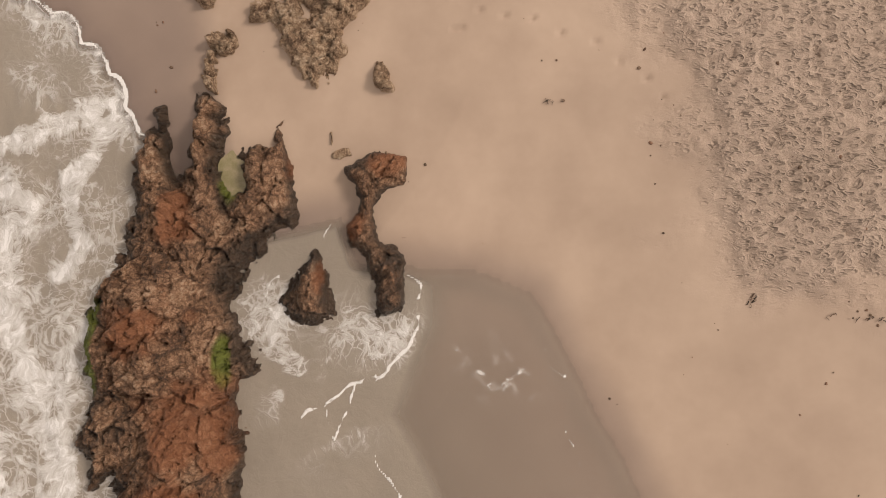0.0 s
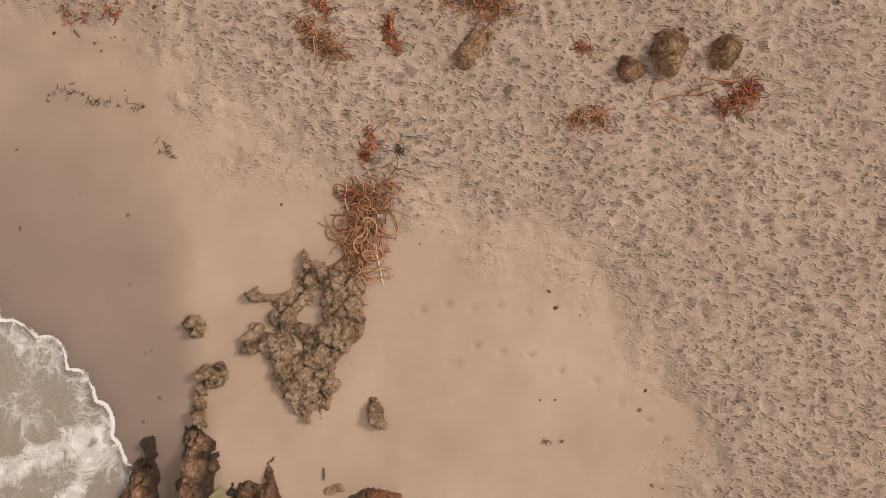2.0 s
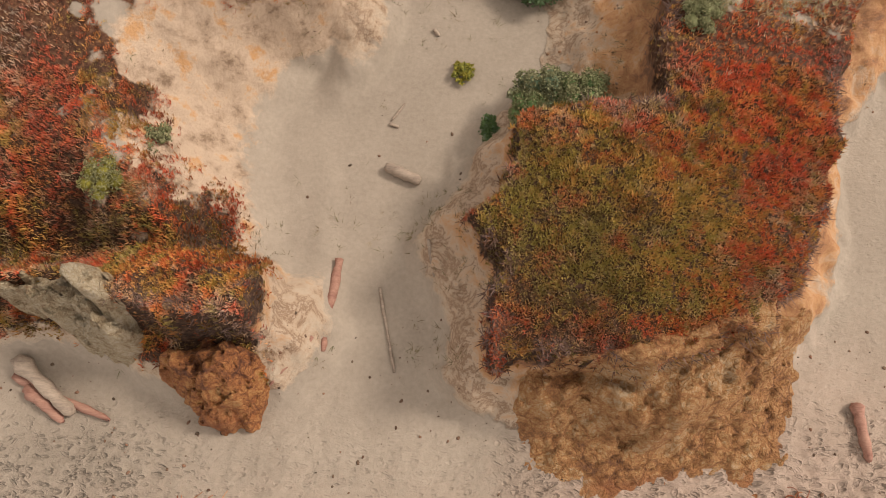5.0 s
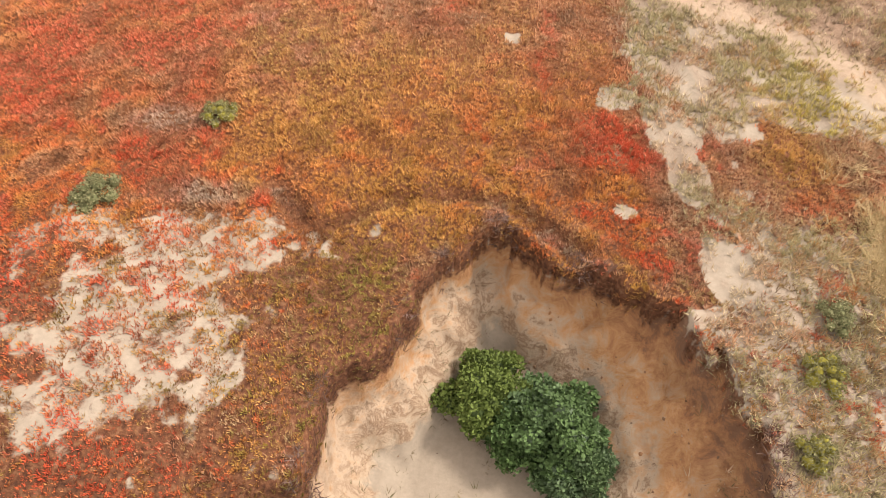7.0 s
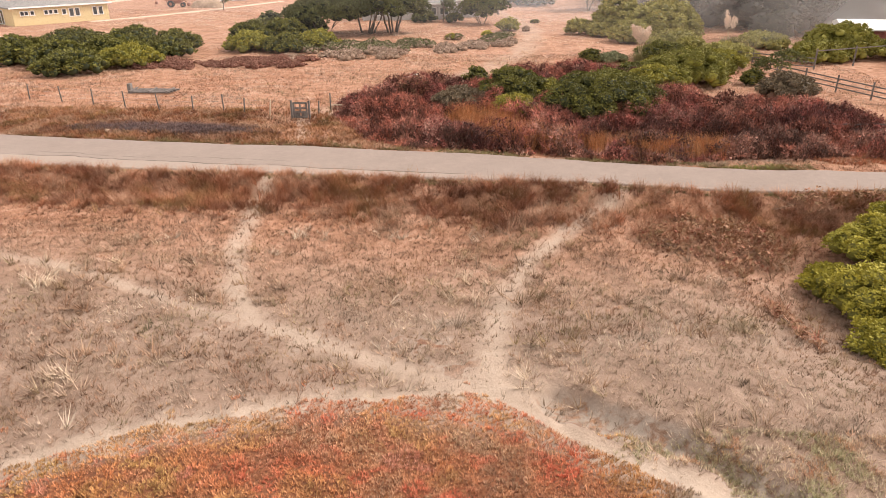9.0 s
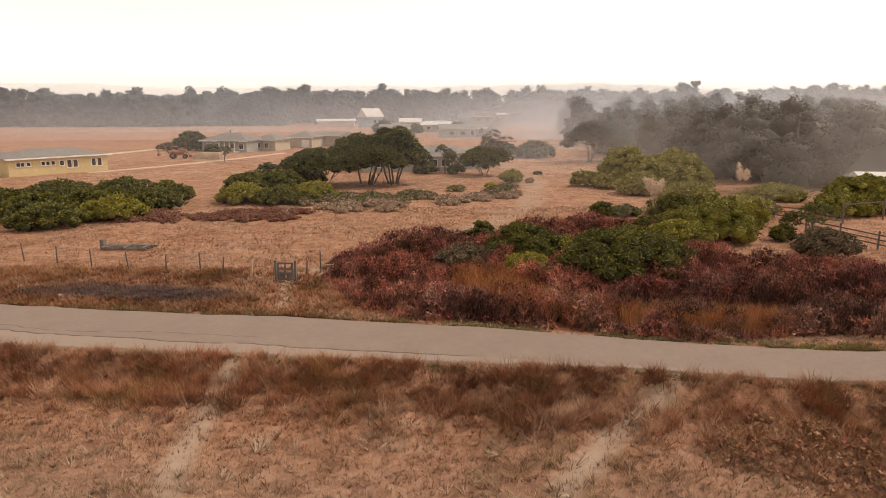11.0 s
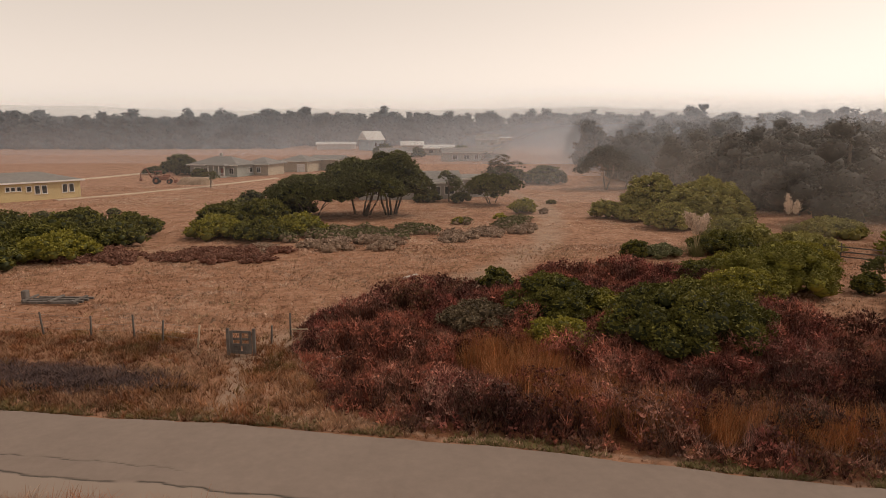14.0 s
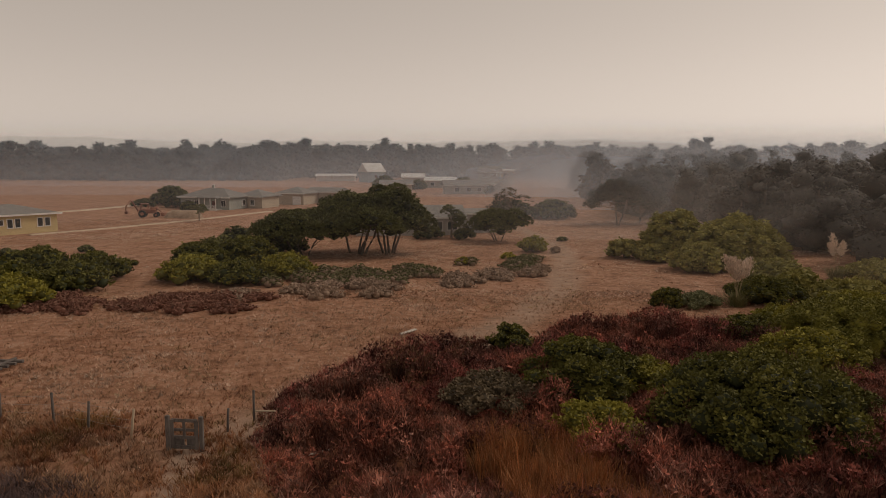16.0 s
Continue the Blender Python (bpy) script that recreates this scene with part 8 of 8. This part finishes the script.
house(-46.6, 236.5, -17.5, 7, 8, 2.8, 1.6, "hip", TAN, SHINGLE, "tan garage with grey hip roof", windows=[("front", 0.8, 1.5, 1.0, 1.2, 1)])
house(-39.5, 249.5, -17.5, 8, 8, 2.9, 1.6, "hip", TAN, SHINGLE, "tan outbuilding with grey hip roof", doors=[("front", 2.0, 2.4, 2.2, WHITE)])
house(-32.5, 256, -17.5, 9, 8, 3.0, 1.0, "gable", TAN, SHINGLE, "low tan shed behind garages", name="shed")
house(-6.5, 176, 8, 17, 8, 2.8, 1.7, "gable", GREYWALL, SHINGLE, "weathered grey house behind cypress trees",
      windows=[("front", -5.5, 1.6, 1.4, 1.1, 1), ("front", -2.5, 1.6, 1.4, 1.1, 1), ("front", 4.4, 1.6, 1.6, 1.2, 1), ("front", 6.8, 1.6, 1.6, 1.2, 1), ("right", -1.0, 1.7, 0.9, 1.2, 0)])
house(4.6, 180.5, 8, 6, 8, 3.2, 0.5, "gable", GREYWALL, SHINGLE, "grey flat-roofed annex with skylights", windows=[("front", 0, 1.7, 0.9, 1.2, 0), ("right", 0, 1.7, 1.2, 1.2, 1)])
house(-35.5, 412, 30, 9, 11, 5.2, 4.2, "gable", BLUEWALL, WHITE_ROOF, "tall pale blue house with white metal roof", windows=[("front", 0, 3.0, 1.4, 1.4, 1), ("right", 0, 3.4, 1.4, 1.4, 1)])
house(-56, 430, 2, 20, 7, 2.6, 1.2, "gable", WHITE_ROOF, WHITE_ROOF, "long low white greenhouse beyond a field", name="greenhouse", trim=False)
house(-14, 392, 5, 10, 8, 3.0, 1.8, "gable", TAN, WHITE_ROOF, "tan house with pale roof in haze", windows=[("front", 2, 1.6, 1.6, 1.2, 1), ("front", -3, 1.6, 1.6, 1.2, 1)])
house(-1, 402, -4, 9, 7, 2.6, 0.8, "gable", GREYWALL, SHINGLE, "low outbuilding with grey roof", name="shed")
house(7, 300, 6, 14, 8, 3.0, 1.6, "gable", GREYWALL, SHINGLE, "grey ranch house at the meadow's end", windows=[("front", -3, 1.6, 1.6, 1.2, 1), ("front", 1, 1.6, 1.6, 1.2, 1), ("front", 4.5, 1.6, 1.2, 1.2, 1)])
house(22, 390, -8, 10, 9, 5.5, 2.6, "gable", GREYGREEN, SHINGLE, "two-storey dark green house among trees", windows=[("front", -2, 4.0, 1.6, 1.3, 1), ("front", 2.5, 4.0, 1.6, 1.3, 1), ("front", 0, 1.6, 1.6, 1.3, 1)])
house(30, 398, -8, 8, 6, 6.2, 0.5, "gable", TAN, WHITE_ROOF, "pale two-storey annex among trees", windows=[("front", 0, 4.4, 1.6, 1.3, 1)])
house(56.5, 127, -12, 10, 6, 2.8, 0.9, "gable", REDWALL, WHITE_ROOF, "barn-red shed with pale roof", name="shed", doors=[("front", -2, 2.0, 2.2, REDWALL)], trim=False)

house(-17, 313, 4, 11, 8, 2.8, 1.5, "gable", TAN, SHINGLE, "low tan house half hidden by scrub", windows=[("front", -2.5, 1.6, 1.6, 1.2, 1), ("front", 2, 1.6, 1.6, 1.2, 1)])
house(-1, 350, -6, 12, 8, 2.8, 1.4, "gable", GREYWALL, WHITE_ROOF, "grey house with pale roof in haze", windows=[("front", -3, 1.6, 1.6, 1.2, 1), ("front", 3, 1.6, 1.6, 1.2, 1)])
house(19, 318, 10, 9, 7, 2.8, 1.5, "gable", WHITE, SHINGLE, "small white house with grey roof", windows=[("front", 0, 1.6, 1.4, 1.2, 1)])
for k, (bx, by, br, bh) in enumerate([(-27.5, 152, 2.4, 3.4), (-24, 158, 2.6, 3.6), (-20.5, 152, 2.2, 2.6), (-10, 330, 4, 4), (8, 335, 5, 4.5), (-24, 345, 5, 5), (14, 300, 3.5, 3.5)]):
    shrub(bx, by, br, bh, CYPRESS, "dark rounded bush near cypress trees", 560 + k, 0.3, 11, group="house shrubs")

# dirt tracks
TRACK = plain("pale_dirt", (0.40, 0.30, 0.21), (0.52, 0.41, 0.31), 0.4, 0.95, 0.4, 0.03)
for pts, width, label in (([(-110, 178), (-84, 224), (-80, 240), (-74, 262), (-78, 300)], 3.2, "pale dirt drive across bare ground"), ([(-66, 172), (-58, 182), (-50, 196), (-40, 222)], 1.6, "faint dirt wheel track on bare ground")):
    p = np.array(pts, float)
    t = np.linspace(0, len(p) - 1, 60)
    cx, cy = np.interp(t, np.arange(len(p)), p[:, 0]), np.interp(t, np.arange(len(p)), p[:, 1])
    d = np.gradient(np.stack([cx, cy], -1), axis=0)
    nrm = np.stack([-d[:, 1], d[:, 0]], -1) / np.linalg.norm(d, axis=1, keepdims=True)
    across = np.linspace(-0.5, 0.5, 7)
    x = (cx[:, None] + nrm[:, :1] * across * width).ravel()
    y = (cy[:, None] + nrm[:, 1:] * across * width).ravel()
    z = ground_height(x, y, False) + 0.14 - 0.3 * (np.tile(np.abs(across), 60) > 0.45)
    tagged(part("dirt_track", mesh_of("dirt_track", np.stack([x, y, z], -1), grid_faces(7, 60)), TRACK), label, "track", kind="structure")

# backhoe and earth heap
RUSTY = plain("rusty_red_machine", (0.14, 0.05, 0.03), (0.30, 0.12, 0.07), 2, 0.7, 0.3, 0.02)
TYRE = plain("tyre_rubber", (0.02, 0.02, 0.02), (0.05, 0.045, 0.04), 4, 0.9, 0.3, 0.02)
hoe = thing("backhoe", pose(-61.5, 205.5, zg(-61.5, 205.5), 0, 0, 12), "rusty red backhoe parked on bare earth", "backhoe")
part("body", one_box(0.3, 0, 1.25, 3.2, 1.5, 0.9, bevel=0.15), RUSTY, hoe)
part("hood", one_box(1.5, 0, 1.75, 1.6, 1.1, 0.6, bevel=0.12), RUSTY, hoe)
cab = part("cab", one_box(-0.4, 0, 2.75, 1.5, 1.5, 0.12, bevel=0.03), RUSTY, hoe, "open cab roof on posts")
for a in (-1, 1):
    for b in (-1, 1):
        part("post", one_box(-0.4 + 0.65 * a, 0.65 * b, 2.2, 0.09, 0.09, 1.1), RUSTY, cab)
for wx, wr in ((-0.7, 0.75), (1.9, 0.5)):
    for sy0 in (-0.95, 0.95):
        bm = bmesh.new()
        bmesh.ops.create_cone(bm, cap_ends=True, segments=20, radius1=wr, radius2=wr, depth=0.42, matrix=pose(wx, sy0, wr, 90, 0, 0))
        bmesh.ops.bevel(bm, geom=[e for e in bm.edges if len(e.link_faces) == 2 and any(len(f.verts) > 4 for f in e.link_faces)], offset=0.08, segments=2, affect="EDGES")
        wheel = part("wheel", bm, TYRE, hoe)
        bm = bmesh.new()
        bmesh.ops.create_cone(bm, cap_ends=True, segments=14, radius1=wr * 0.5, radius2=wr * 0.45, depth=0.46, matrix=pose(wx, sy0, wr, 90, 0, 0))
        part("rim", bm, RUSTY, wheel)
boom = part("boom", mesh_of("boom", *tube([(-1.6, 0, 1.2), (-2.6, 0, 3.1), (-3.0, 0, 3.5)], [0.18, 0.15, 0.12], 6)), RUSTY, hoe)
part("dipper", mesh_of("dipper", *tube([(-3.0, 0, 3.5), (-3.9, 0, 2.3), (-4.0, 0, 1.4)], [0.13, 0.12, 0.1], 6)), RUSTY, boom)
part("bucket", one_box(-3.9, 0, 1.0, 0.6, 0.8, 0.6, bevel=0.1), RUSTY, hoe)
part("loader_bucket", one_box(3.2, 0, 0.6, 0.7, 2.0, 0.7, bevel=0.12), RUSTY, hoe)
part("loader_arm", mesh_of("loader_arm", *tube([(0.9, 0.7, 1.8), (2.2, 0.7, 1.4), (3.1, 0.7, 0.7)], 0.1, 6)), RUSTY, hoe)
SPOIL = plain("spoil_earth", (0.24, 0.16, 0.105), (0.36, 0.26, 0.18), 0.8, 0.95, 0.6, 0.05)
heap = part("earth_heap", smooth(rock_mesh([(-55.5, 205, -51.5, 204, 2.2, 1.6)], res=0.25, soak=0, rough=0.3, seed=281)), SPOIL)
tagged(heap, "heap of brown excavated earth", "earth heap")

# utility poles far off
for k, (ux, uy) in enumerate([(-78, 440), (-38, 455), (-112, 430)]):
    pole = thing("utility_pole", pose(ux, uy, zg(ux, uy)), "grey wooden utility pole with crossarm", "utility pole", "utility poles")
    part("pole", mesh_of("pole", *tube([(0, 0, -0.5), (0, 0, 11)], [0.17, 0.12], 7)), OLD_WOOD, pole)
    part("crossarm", one_box(0, 0, 10.2, 2.2, 0.12, 0.14), OLD_WOOD, pole)

# ---- distance: hills, and veil sheets that stand in for haze over the fields ----
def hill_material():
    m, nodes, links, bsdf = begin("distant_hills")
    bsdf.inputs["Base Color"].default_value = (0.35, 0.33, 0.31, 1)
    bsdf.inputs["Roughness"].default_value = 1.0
    # the hills' glow stands in for haze between them and the eye
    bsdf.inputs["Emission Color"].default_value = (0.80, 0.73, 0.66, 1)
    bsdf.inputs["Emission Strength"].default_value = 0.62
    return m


hx = np.linspace(-1900, 1900, 260)
high = 30 + 75 * fbm(hx, hx * 0, 420, 4, 1401) * (0.6 + 0.4 * step(900, -500, hx))
hv = np.concatenate([np.stack([hx, hx * 0 + 1900, hx * 0 - 10], -1), np.stack([hx, hx * 0 + 1960, high * 0.6], -1), np.stack([hx, hx * 0 + 2100, high], -1)])
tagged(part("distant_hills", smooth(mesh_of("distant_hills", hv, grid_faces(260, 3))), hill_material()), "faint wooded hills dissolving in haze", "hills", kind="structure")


def veil_material(colour):
    m, nodes, links, bsdf = begin("haze_veil")
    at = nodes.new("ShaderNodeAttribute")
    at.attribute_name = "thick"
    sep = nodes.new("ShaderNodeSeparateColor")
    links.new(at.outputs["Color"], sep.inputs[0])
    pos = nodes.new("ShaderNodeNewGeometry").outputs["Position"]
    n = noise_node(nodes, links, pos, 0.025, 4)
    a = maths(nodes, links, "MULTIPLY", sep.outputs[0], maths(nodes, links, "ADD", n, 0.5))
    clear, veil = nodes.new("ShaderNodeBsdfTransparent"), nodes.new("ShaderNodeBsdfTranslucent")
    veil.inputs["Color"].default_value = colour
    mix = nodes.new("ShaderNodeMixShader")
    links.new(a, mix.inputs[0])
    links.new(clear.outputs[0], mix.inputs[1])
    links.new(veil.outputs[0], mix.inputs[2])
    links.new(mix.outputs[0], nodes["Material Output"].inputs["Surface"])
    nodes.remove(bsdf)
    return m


# upright translucent sheets imitate hazy air; the far ones are bluer
NEAR_VEIL, FAR_VEIL = veil_material((0.93, 0.88, 0.85, 1)), veil_material((0.78, 0.86, 0.98, 1))
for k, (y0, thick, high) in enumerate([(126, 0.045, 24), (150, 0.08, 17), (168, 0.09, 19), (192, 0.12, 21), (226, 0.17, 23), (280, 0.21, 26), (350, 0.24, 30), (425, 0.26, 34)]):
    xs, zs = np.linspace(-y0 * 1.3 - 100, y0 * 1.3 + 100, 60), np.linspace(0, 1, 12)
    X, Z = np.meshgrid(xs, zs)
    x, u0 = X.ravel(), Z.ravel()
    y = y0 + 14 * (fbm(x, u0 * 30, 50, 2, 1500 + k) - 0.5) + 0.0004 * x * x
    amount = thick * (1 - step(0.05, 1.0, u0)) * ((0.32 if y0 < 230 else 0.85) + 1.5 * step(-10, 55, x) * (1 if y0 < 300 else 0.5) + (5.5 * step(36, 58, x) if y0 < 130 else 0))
    tagged(part("haze_sheet", smooth(mesh_of("haze_sheet", np.stack([x, y, 2.5 + u0 * high], -1), grid_faces(60, 12), {"thick": np.stack([amount, amount, amount], -1)})), NEAR_VEIL if y0 < 190 else FAR_VEIL),
           "thin veil sheet standing in for haze over the fields", "smoke", kind="structure")
